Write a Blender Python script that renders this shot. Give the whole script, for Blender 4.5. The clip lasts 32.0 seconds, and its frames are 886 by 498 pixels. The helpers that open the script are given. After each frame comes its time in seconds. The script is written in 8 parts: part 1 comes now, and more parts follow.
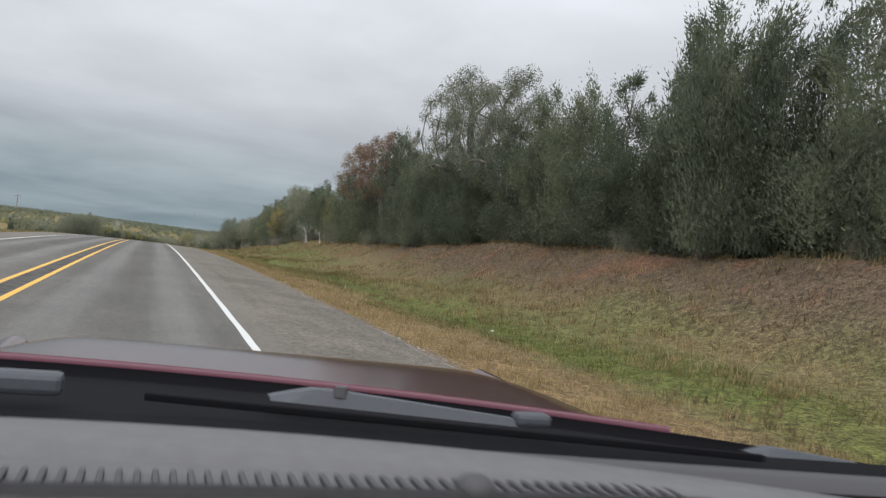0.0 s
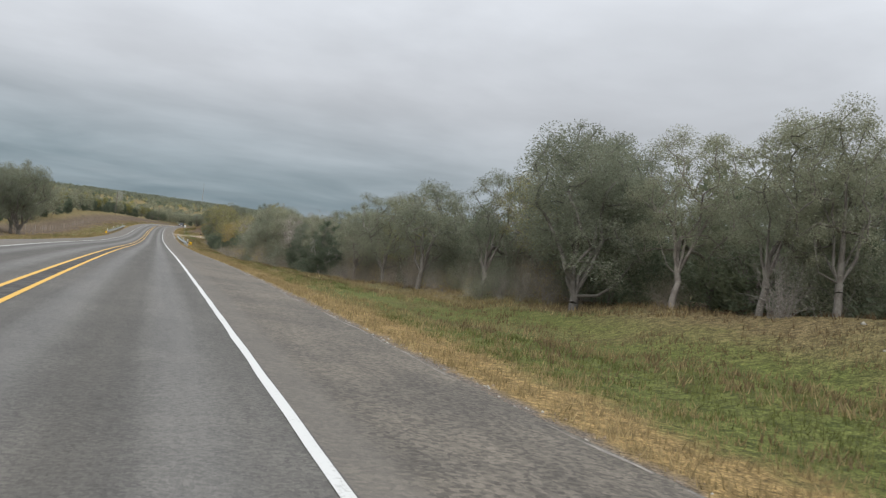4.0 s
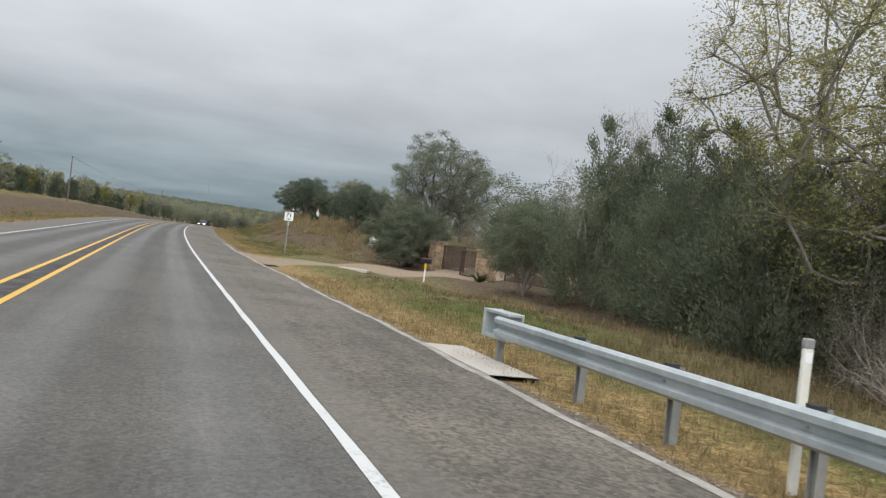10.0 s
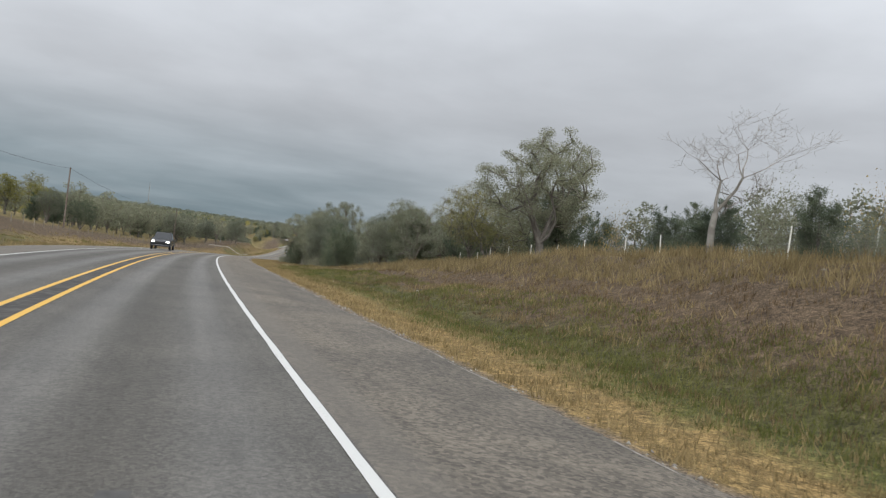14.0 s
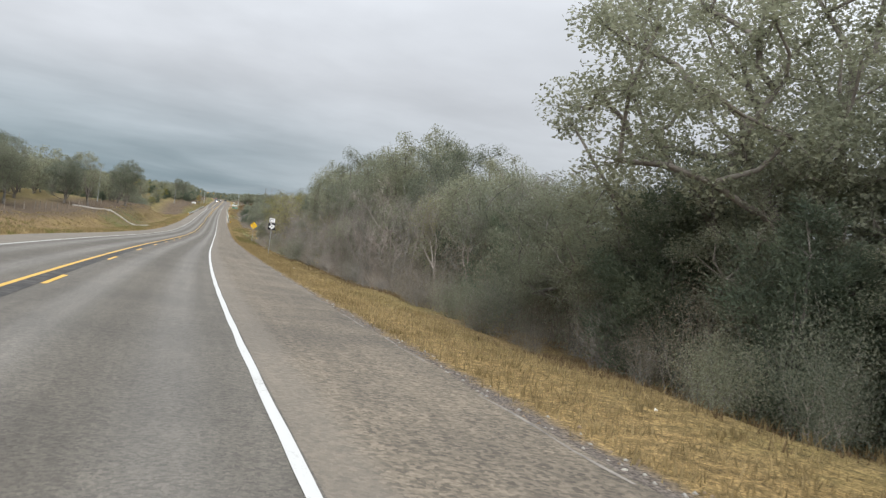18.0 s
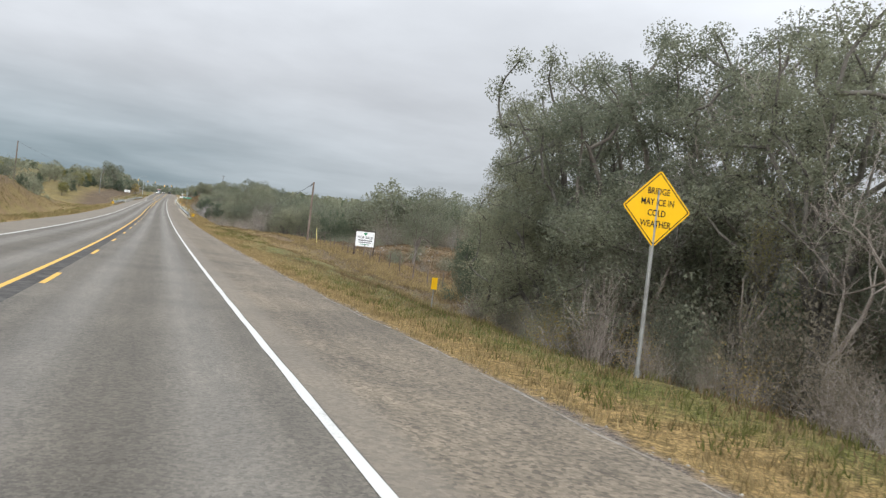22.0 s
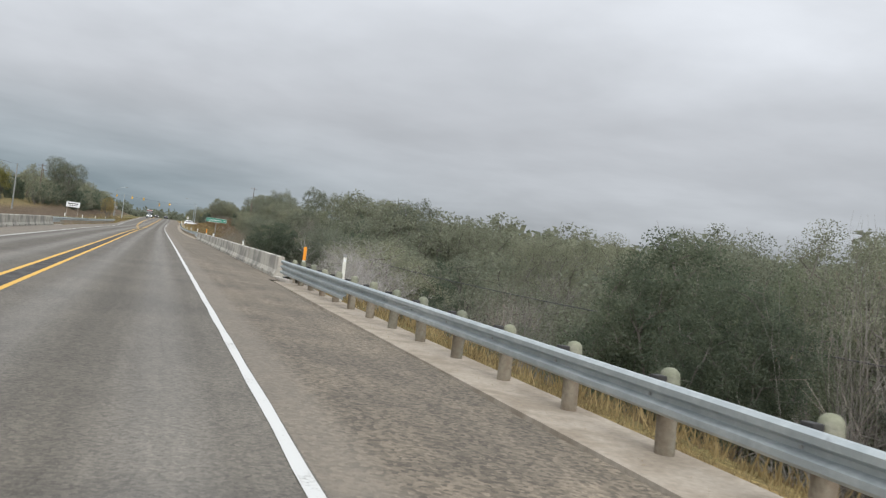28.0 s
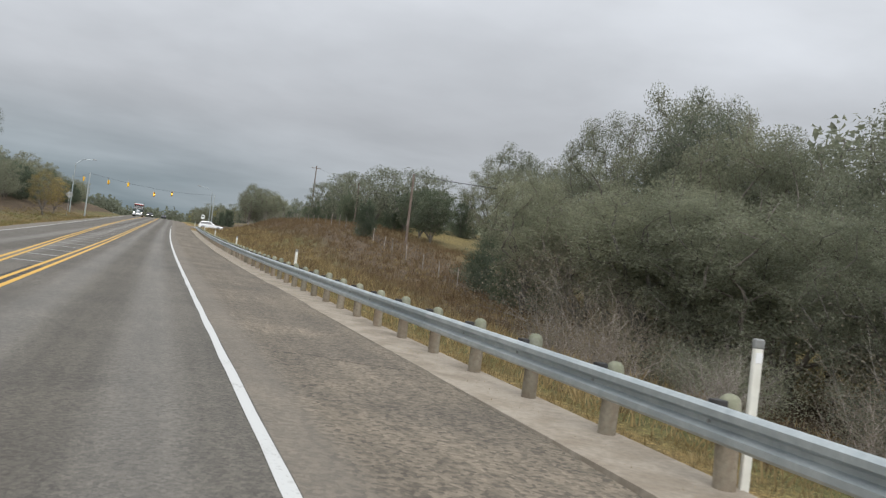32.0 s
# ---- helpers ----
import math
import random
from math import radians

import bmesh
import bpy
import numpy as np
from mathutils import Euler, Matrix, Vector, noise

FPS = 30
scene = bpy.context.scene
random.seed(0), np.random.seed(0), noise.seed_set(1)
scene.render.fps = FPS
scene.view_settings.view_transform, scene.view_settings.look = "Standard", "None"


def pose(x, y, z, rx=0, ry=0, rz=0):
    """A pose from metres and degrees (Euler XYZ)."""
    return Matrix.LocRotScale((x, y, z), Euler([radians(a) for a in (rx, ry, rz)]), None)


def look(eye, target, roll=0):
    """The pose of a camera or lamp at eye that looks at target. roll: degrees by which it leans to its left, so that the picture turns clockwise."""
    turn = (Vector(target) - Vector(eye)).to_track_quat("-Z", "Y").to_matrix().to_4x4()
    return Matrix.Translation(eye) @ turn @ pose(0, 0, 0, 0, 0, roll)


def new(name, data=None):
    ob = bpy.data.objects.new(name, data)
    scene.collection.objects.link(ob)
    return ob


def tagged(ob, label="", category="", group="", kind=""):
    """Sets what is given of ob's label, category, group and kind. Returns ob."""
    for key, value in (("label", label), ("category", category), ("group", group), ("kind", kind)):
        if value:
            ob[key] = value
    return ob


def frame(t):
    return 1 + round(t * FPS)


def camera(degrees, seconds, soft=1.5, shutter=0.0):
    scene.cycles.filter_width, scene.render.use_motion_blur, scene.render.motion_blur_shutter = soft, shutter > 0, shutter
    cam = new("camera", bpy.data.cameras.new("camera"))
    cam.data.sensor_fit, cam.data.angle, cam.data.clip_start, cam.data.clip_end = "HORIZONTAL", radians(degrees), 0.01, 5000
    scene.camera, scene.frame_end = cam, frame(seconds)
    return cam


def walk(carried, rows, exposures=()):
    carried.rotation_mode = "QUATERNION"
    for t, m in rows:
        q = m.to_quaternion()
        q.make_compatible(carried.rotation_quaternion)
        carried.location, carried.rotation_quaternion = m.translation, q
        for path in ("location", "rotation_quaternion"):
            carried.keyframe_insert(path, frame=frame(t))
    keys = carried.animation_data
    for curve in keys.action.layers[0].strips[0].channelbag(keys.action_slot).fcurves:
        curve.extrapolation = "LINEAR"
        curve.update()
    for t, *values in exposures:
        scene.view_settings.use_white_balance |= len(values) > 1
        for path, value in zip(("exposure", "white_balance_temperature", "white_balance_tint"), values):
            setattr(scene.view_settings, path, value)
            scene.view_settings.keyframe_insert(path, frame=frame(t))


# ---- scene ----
import collections

cam = camera(58.1, 32.0, soft=1.3, shutter=0.02)
# seconds, x, y, z, heading to the left of north, tilt up, lean
PATH = [
    (0, -0.13, 0.00, 1.49, -19.88, 2.00, 6.42),
    (0.5, -0.09, 16.75, 1.95, -19.88, 1.95, 6.41),
    (1, -0.06, 33.50, 2.36, -19.88, 1.90, 6.41),
    (1.5, -0.05, 50.25, 2.70, -19.83, 1.72, 6.47),
    (2, -0.05, 67.02, 2.96, -19.79, 1.55, 6.53),
    (2.5, -0.10, 83.78, 3.14, -19.72, 1.31, 6.58),
    (3, -0.18, 100.56, 3.24, -19.65, 1.07, 6.63),
    (3.5, -0.27, 117.34, 3.23, -19.67, 0.62, 6.68),
    (4, -0.35, 134.12, 3.13, -19.64, 0.12, 6.74),
    (4.5, -0.43, 150.91, 2.93, -19.68, -0.15, 6.75),
    (5, -0.48, 167.70, 2.67, -19.73, -0.42, 6.77),
    (5.5, -0.51, 184.49, 2.34, -19.71, -0.61, 6.78),
    (6, -0.54, 201.28, 1.95, -19.74, -0.67, 6.79),
    (6.5, -0.54, 218.07, 1.55, -19.70, -0.69, 6.88),
    (7, -0.54, 234.86, 1.18, -19.83, -0.83, 6.97),
    (7.5, -0.55, 251.65, 0.84, -19.83, -0.48, 6.91),
    (8, -0.58, 268.44, 0.55, -19.84, -0.61, 6.84),
    (8.5, -0.65, 285.23, 0.31, -19.79, -0.47, 6.71),
    (9, -0.69, 302.03, 0.13, -19.70, -0.36, 6.58),
    (9.5, -0.73, 318.83, 0.04, -19.74, 0.04, 6.67),
    (10, -0.75, 335.64, 0.05, -19.62, 0.36, 6.77),
    (10.5, -0.70, 352.45, 0.14, -19.67, 0.62, 6.71),
    (11, -0.62, 369.27, 0.25, -19.91, 0.80, 6.65),
    (11.5, -0.47, 386.09, 0.41, -20.26, 0.90, 7.01),
    (12, -0.19, 402.92, 0.64, -20.57, 1.45, 7.37),
    (12.5, 0.24, 419.74, 0.89, -21.21, 1.40, 7.18),
    (13, 0.94, 436.56, 1.16, -21.66, 1.51, 6.99),
    (13.5, 2.01, 453.36, 1.39, -22.44, 1.43, 6.69),
    (14, 3.40, 470.13, 1.52, -23.50, 1.03, 6.39),
    (14.5, 5.11, 486.87, 1.59, -24.32, 1.11, 6.43),
    (15, 7.06, 503.58, 1.59, -25.33, 1.16, 6.47),
    (15.5, 9.23, 520.27, 1.53, -26.05, 0.48, 6.85),
    (16, 11.63, 536.92, 1.39, -26.77, -0.20, 7.23),
    (16.5, 14.26, 553.54, 1.20, -28.00, -0.15, 7.24),
    (17, 17.19, 570.11, 1.00, -28.90, -0.26, 7.25),
    (17.5, 20.38, 586.63, 0.77, -29.72, -0.39, 7.22),
    (18, 23.87, 603.09, 0.48, -31.03, -0.40, 7.18),
    (18.5, 27.51, 619.53, 0.18, -31.87, -0.37, 7.20),
    (19, 31.41, 635.91, -0.10, -32.51, -0.43, 7.22),
    (19.5, 35.51, 652.25, -0.38, -33.16, -0.58, 7.01),
    (20, 39.73, 668.57, -0.68, -33.77, -0.51, 6.80),
    (20.5, 44.13, 684.82, -0.96, -34.06, -0.47, 6.77),
    (21, 48.49, 701.06, -1.22, -34.47, -0.42, 6.73),
    (21.5, 52.94, 717.25, -1.45, -34.73, -0.42, 6.66),
    (22, 57.41, 733.41, -1.63, -34.91, -0.22, 6.58),
    (22.5, 61.89, 749.54, -1.74, -34.97, 0.17, 6.43),
    (23, 66.35, 765.65, -1.75, -35.06, 0.11, 6.27),
    (23.5, 70.76, 781.75, -1.67, -34.97, 0.39, 6.60),
    (24, 75.15, 797.83, -1.54, -35.03, 0.75, 6.94),
    (24.5, 79.52, 813.90, -1.36, -34.96, 0.92, 6.75),
    (25, 83.89, 829.99, -1.13, -34.89, 1.05, 6.57),
    (25.5, 88.27, 846.08, -0.86, -34.78, 1.28, 6.67),
    (26, 92.65, 862.18, -0.53, -34.82, 1.47, 6.77),
    (26.5, 97.04, 878.28, -0.16, -34.93, 1.48, 6.80),
    (27, 101.45, 894.39, 0.23, -35.04, 1.48, 6.84),
    (27.5, 105.89, 910.50, 0.64, -35.16, 1.67, 6.72),
    (28, 110.37, 926.60, 1.06, -35.14, 1.87, 6.59),
    (28.5, 114.89, 942.72, 1.48, -35.11, 2.24, 6.64),
    (29, 119.44, 958.88, 1.91, -35.37, 1.93, 6.68),
    (29.5, 123.95, 975.11, 2.33, -35.26, 2.07, 6.80),
    (30, 128.47, 991.38, 2.77, -35.18, 2.14, 6.92),
    (30.5, 132.96, 1007.71, 3.20, -35.12, 1.98, 6.76),
    (31, 137.47, 1024.08, 3.60, -35.05, 1.98, 6.60),
    (31.5, 142.03, 1040.49, 4.00, -35.11, 2.06, 6.73),
    (32, 146.61, 1056.93, 4.39, -35.41, 2.10, 6.86),
]

# stops and white balance of the clip's own exposure
EXPOSURES = [(0, 0.0), (3, 0.0), (9, 0.0), (12, -0.08), (14, -0.14), (16, 0.0), (18, 0.2), (22, 0.22), (23.5, 0.02), (25, -0.04), (28, -0.06), (30, -0.16), (32, -0.18)]
walk(cam, [(t, pose(x, y, z, 90 + tilt, 0, turn) @ pose(0, 0, 0, 0, 0, lean)) for t, x, y, z, turn, tilt, lean in PATH], [(t, stops, 6380, 11.0) for t, stops in EXPOSURES])

# ---- sky and light ----
SUN_EL, SUN_AZ = 42.0, 205.0   # degrees; azimuth to the right of north
world = bpy.data.worlds.new("overcast_sky")
scene.world = world
world.use_nodes = True


def tree_of(holder):
    nt = holder.node_tree
    nt.nodes.clear()
    return nt


def node(nt, kind, **values):
    n = nt.nodes.new(kind)
    for key, value in values.items():
        if key in ("data_type", "blend_type", "operation", "noise_dimensions", "feature", "sky_type", "interpolation_type", "musgrave_type", "wave_type", "bands_direction", "distance", "normalize", "clamp"):
            if key == "data_type":
                n.data_type = value
            elif key == "blend_type":
                n.blend_type = value
            elif key == "operation":
                n.operation = value
            elif key == "noise_dimensions":
                n.noise_dimensions = value
            elif key == "feature":
                n.feature = value
            elif key == "sky_type":
                n.sky_type = value
            elif key == "interpolation_type":
                n.interpolation_type = value
        else:
            slot = n.inputs[key.replace("_", " ")] if not key.startswith("i") or not key[1:].isdigit() else n.inputs[int(key[1:])]
            if hasattr(value, "is_output"):
                nt.links.new(value, slot)
            else:
                slot.default_value = value
    return n


def math_n(nt, op, a, b=0.0, c=0.0):
    return node(nt, "ShaderNodeMath", operation=op, i0=a, i1=b, i2=c).outputs[0]


def smooth(nt, value, lo, hi, to0=0.0, to1=1.0):
    n = node(nt, "ShaderNodeMapRange", interpolation_type="SMOOTHSTEP", i0=value, i1=lo, i2=hi, i3=to0, i4=to1)
    return n.outputs[0]


def mix(nt, fac, a, b, blend="MIX"):
    n = nt.nodes.new("ShaderNodeMix")
    n.data_type, n.blend_type = "RGBA", blend
    for slot, value in ((n.inputs[0], fac), (n.inputs[6], a), (n.inputs[7], b)):
        if hasattr(value, "is_output"):
            nt.links.new(value, slot)
        else:
            slot.default_value = value if not isinstance(value, tuple) or len(value) == 4 else (*value, 1)
    return n.outputs[2]


def noise_n(nt, vec, scale, detail=4.0, rough=0.55, dist=0.0):
    return node(nt, "ShaderNodeTexNoise", Vector=vec, Scale=scale, Detail=detail, Roughness=rough, Distortion=dist).outputs[0]


nt = tree_of(world)
co = nt.nodes.new("ShaderNodeTexCoord").outputs["Generated"]
sep = nt.nodes.new("ShaderNodeSeparateXYZ")
nt.links.new(co, sep.inputs[0])
up = math_n(nt, "MAXIMUM", sep.outputs[2], 0.0)
flat = math_n(nt, "ADD", up, 0.10)
deck = nt.nodes.new("ShaderNodeCombineXYZ")
nt.links.new(math_n(nt, "DIVIDE", sep.outputs[0], flat), deck.inputs[0])
nt.links.new(math_n(nt, "DIVIDE", sep.outputs[1], flat), deck.inputs[1])
puffs = noise_n(nt, deck.outputs[0], 0.55, 6.0, 0.5, 0.35)
wisps = noise_n(nt, deck.outputs[0], 1.7, 5.0, 0.55, 0.2)
# the cloud deck brightens towards the zenith, with a heavy blue-grey bank low in the north
dome = math_n(nt, "MULTIPLY_ADD", up, 1.15, 0.40)
dome = math_n(nt, "MULTIPLY", dome, smooth(nt, puffs, 0.25, 0.75, 0.86, 1.14))
dome = math_n(nt, "MULTIPLY", dome, smooth(nt, wisps, 0.25, 0.75, 0.95, 1.05))
# thinner cloud behind, in the south-west, where the sun stands
thin = math_n(nt, "ADD", math_n(nt, "MULTIPLY", sep.outputs[1], -0.9), math_n(nt, "MULTIPLY", sep.outputs[0], -0.42))
dome = math_n(nt, "MULTIPLY", dome, smooth(nt, thin, -0.1, 0.9, 1.0, 1.9))
low = smooth(nt, up, 0.20, 0.02)
north = smooth(nt, math_n(nt, "ADD", sep.outputs[1], math_n(nt, "MULTIPLY", sep.outputs[0], -0.25)), 0.55, 1.0, 0.15, 1.0)
bank = math_n(nt, "MULTIPLY", low, north)
bank = math_n(nt, "MULTIPLY", bank, smooth(nt, puffs, 0.2, 0.7, 1.15, 0.75))
tint = mix(nt, bank, (0.965, 1.0, 1.035), (0.52, 0.67, 0.74))
shade = nt.nodes.new("ShaderNodeVectorMath")
shade.operation = "SCALE"
nt.links.new(tint, shade.inputs[0])
nt.links.new(dome, shade.inputs["Scale"])
sky = node(nt, "ShaderNodeTexSky", sky_type="NISHITA")
sky.sun_disc, sky.sun_elevation, sky.sun_rotation = False, radians(SUN_EL), radians(SUN_AZ)
hue = mix(nt, 0.06, (1, 1, 1), sky.outputs[0], "MIX")
grey = mix(nt, 0.9, hue, (1, 1, 1))
both = mix(nt, 1.0, shade.outputs[0], grey, "MULTIPLY")
back = node(nt, "ShaderNodeBackground", Color=both, Strength=1.0)
nt.links.new(back.outputs[0], nt.nodes.new("ShaderNodeOutputWorld").inputs[0])

sun = new("sun", bpy.data.lights.new("sun", "SUN"))
sun.data.energy, sun.data.angle, sun.data.color = 1.5, radians(35), (1.0, 0.97, 0.93)
sun.matrix_world = look((0, 0, 300), (-math.sin(radians(SUN_AZ)) * 100, -math.cos(radians(SUN_AZ)) * 100, 300 - 100 * math.tan(radians(SUN_EL))))

# ---- materials ----
M = {}


def material(name, colour, rough=0.85, metal=0.0, grain=0.0, scale=20.0, bump=0.0, tone=None, vary=0.0, spec=0.3, island=0.0, space="Object"):
    """A procedural surface: colour varied at two scales by noise, optional second tone, bump and per-object variation."""
    m = bpy.data.materials.new(name)
    m.use_nodes = True
    nt = tree_of(m)
    out = nt.nodes.new("ShaderNodeOutputMaterial")
    co = nt.nodes.new("ShaderNodeTexCoord").outputs[space]
    col = (*colour, 1)
    fine = noise_n(nt, co, scale, 5.0, 0.6)
    if tone:
        broad = noise_n(nt, co, scale / 9.0, 3.0, 0.6, 0.3)
        col = mix(nt, smooth(nt, broad, 0.38, 0.66), col, (*tone, 1))
    if grain:
        col = mix(nt, 1.0, col, mix(nt, fine, (1 - grain,) * 3, (1 + grain,) * 3), "MULTIPLY")
    if vary:
        r = nt.nodes.new("ShaderNodeObjectInfo").outputs["Random"]
        col = mix(nt, 1.0, col, mix(nt, r, (1 - vary, 1 - vary * 0.9, 1 - vary), (1 + vary, 1 + vary * 0.8, 1 + vary * 0.6)), "MULTIPLY")
    if island:
        r = nt.nodes.new("ShaderNodeNewGeometry").outputs["Random Per Island"]
        col = mix(nt, 1.0, col, mix(nt, r, (1 - island,) * 3, (1 + island, 1 + island, 1 + island * 0.7)), "MULTIPLY")
    b = node(nt, "ShaderNodeBsdfPrincipled", Base_Color=col, Roughness=rough, Metallic=metal, Specular_IOR_Level=spec)
    if bump:
        nt.links.new(node(nt, "ShaderNodeBump", Strength=bump, Distance=0.02, Height=fine).outputs[0], b.inputs["Normal"])
    nt.links.new(b.outputs[0], out.inputs[0])
    M[name] = m
    return m


def plan_uv(nt):
    """Metres across the road and along it, from the sheet's own map."""
    uv = nt.nodes.new("ShaderNodeUVMap")
    uv.uv_map = "plan"
    s = nt.nodes.new("ShaderNodeSeparateXYZ")
    nt.links.new(uv.outputs[0], s.inputs[0])
    return s.outputs[0], s.outputs[1], uv.outputs[0]


def asphalt(name, base, warm, path=True):
    m = bpy.data.materials.new(name)
    m.use_nodes = True
    nt = tree_of(m)
    out = nt.nodes.new("ShaderNodeOutputMaterial")
    co = nt.nodes.new("ShaderNodeTexCoord").outputs["Object"]
    u, v, uv = plan_uv(nt)
    grit = noise_n(nt, co, 55.0, 3.0, 0.7)
    stones = node(nt, "ShaderNodeTexVoronoi", Vector=co, Scale=38.0).outputs["Distance"]
    cloud = noise_n(nt, co, 0.35, 4.0, 0.6, 0.4)
    streak = nt.nodes.new("ShaderNodeCombineXYZ")
    nt.links.new(math_n(nt, "MULTIPLY", u, 2.2), streak.inputs[0])
    nt.links.new(math_n(nt, "MULTIPLY", v, 0.06), streak.inputs[1])
    drawn = noise_n(nt, streak.outputs[0], 1.0, 4.0, 0.6)
    col = mix(nt, smooth(nt, cloud, 0.3, 0.7), base, warm)
    col = mix(nt, 1.0, col, mix(nt, smooth(nt, drawn, 0.3, 0.7), (0.88, 0.88, 0.88), (1.1, 1.1, 1.1)), "MULTIPLY")
    col = mix(nt, 1.0, col, mix(nt, grit, (0.5, 0.5, 0.5), (1.5, 1.49, 1.46)), "MULTIPLY")
    along = nt.nodes.new("ShaderNodeCombineXYZ")
    nt.links.new(math_n(nt, "MULTIPLY", u, 5.0), along.inputs[0])
    nt.links.new(math_n(nt, "MULTIPLY", v, 0.8), along.inputs[1])
    patchy = noise_n(nt, along.outputs[0], 1.0, 5.0, 0.75, 0.5)
    col = mix(nt, 1.0, col, mix(nt, smooth(nt, patchy, 0.32, 0.68), (0.93, 0.928, 0.925), (1.07, 1.07, 1.065)), "MULTIPLY")
    chips = node(nt, "ShaderNodeTexVoronoi", Vector=co, Scale=23.0 if not path else 34.0)
    cell = nt.nodes.new("ShaderNodeSeparateColor")
    nt.links.new(chips.outputs["Color"], cell.inputs[0])
    spread = 0.46 if not path else 0.28
    col = mix(nt, 1.0, col, mix(nt, cell.outputs[0], (1 - spread,) * 3, (1 + spread, 1 + spread * 0.97, 1 + spread * 0.92)), "MULTIPLY")
    # newer, paler and browner seal beyond the bend
    newer = smooth(nt, v, 500.0, 590.0)
    col = mix(nt, 1.0, col, mix(nt, newer, (1, 1, 1), (1.25, 1.20, 1.12)), "MULTIPLY")
    if not path:
        swept = smooth(nt, math_n(nt, "MULTIPLY_ADD", patchy, 0.25, u), 2.15, 1.75)
        col = mix(nt, math_n(nt, "MULTIPLY", swept, 0.55), col, mix(nt, newer, (0.135, 0.122, 0.104), (0.185, 0.163, 0.132)))
    rough = 0.8
    if path:
        lane = math_n(nt, "ABSOLUTE", math_n(nt, "SUBTRACT", math_n(nt, "ABSOLUTE", math_n(nt, "ADD", u, 2.485)), 2.03))
        wheel = math_n(nt, "ABSOLUTE", math_n(nt, "SUBTRACT", lane, 0.85))
        worn = smooth(nt, wheel, 0.55, 0.1)
        oil = smooth(nt, lane, 0.5, 0.05)
        col = mix(nt, 1.0, col, mix(nt, worn, (1, 1, 1), (1.16, 1.17, 1.18)), "MULTIPLY")
        col = mix(nt, 1.0, col, mix(nt, oil, (1, 1, 1), (0.86, 0.85, 0.83)), "MULTIPLY")
        rough = math_n(nt, "MULTIPLY_ADD", worn, -0.22, 0.82)
    b = node(nt, "ShaderNodeBsdfPrincipled", Base_Color=col, Roughness=rough, Specular_IOR_Level=0.35)
    height = math_n(nt, "ADD", math_n(nt, "MULTIPLY", stones, 0.7), grit)
    nt.links.new(node(nt, "ShaderNodeBump", Strength=0.55, Distance=0.012, Height=height).outputs[0], b.inputs["Normal"])
    nt.links.new(b.outputs[0], out.inputs[0])
    M[name] = m


asphalt("lane_asphalt", (0.082, 0.078, 0.071), (0.106, 0.100, 0.090))
asphalt("shoulder_asphalt", (0.090, 0.080, 0.067), (0.142, 0.124, 0.100), path=False)


def paint(name, colour, under):
    m = bpy.data.materials.new(name)
    m.use_nodes = True
    nt = tree_of(m)
    out = nt.nodes.new("ShaderNodeOutputMaterial")
    co = nt.nodes.new("ShaderNodeTexCoord").outputs["Object"]
    wear = math_n(nt, "ADD", math_n(nt, "MULTIPLY", noise_n(nt, co, 30.0, 4.0, 0.7), 0.55), math_n(nt, "MULTIPLY", noise_n(nt, co, 1.1, 3.0), 0.45))
    col = mix(nt, smooth(nt, wear, 0.56, 0.68), colour, under)
    b = node(nt, "ShaderNodeBsdfPrincipled", Base_Color=col, Roughness=0.6)
    nt.links.new(b.outputs[0], out.inputs[0])
    M[name] = m


paint("white_paint", (0.53, 0.53, 0.505), (0.25, 0.24, 0.22))
paint("yellow_paint", (0.62, 0.36, 0.045), (0.25, 0.19, 0.1))


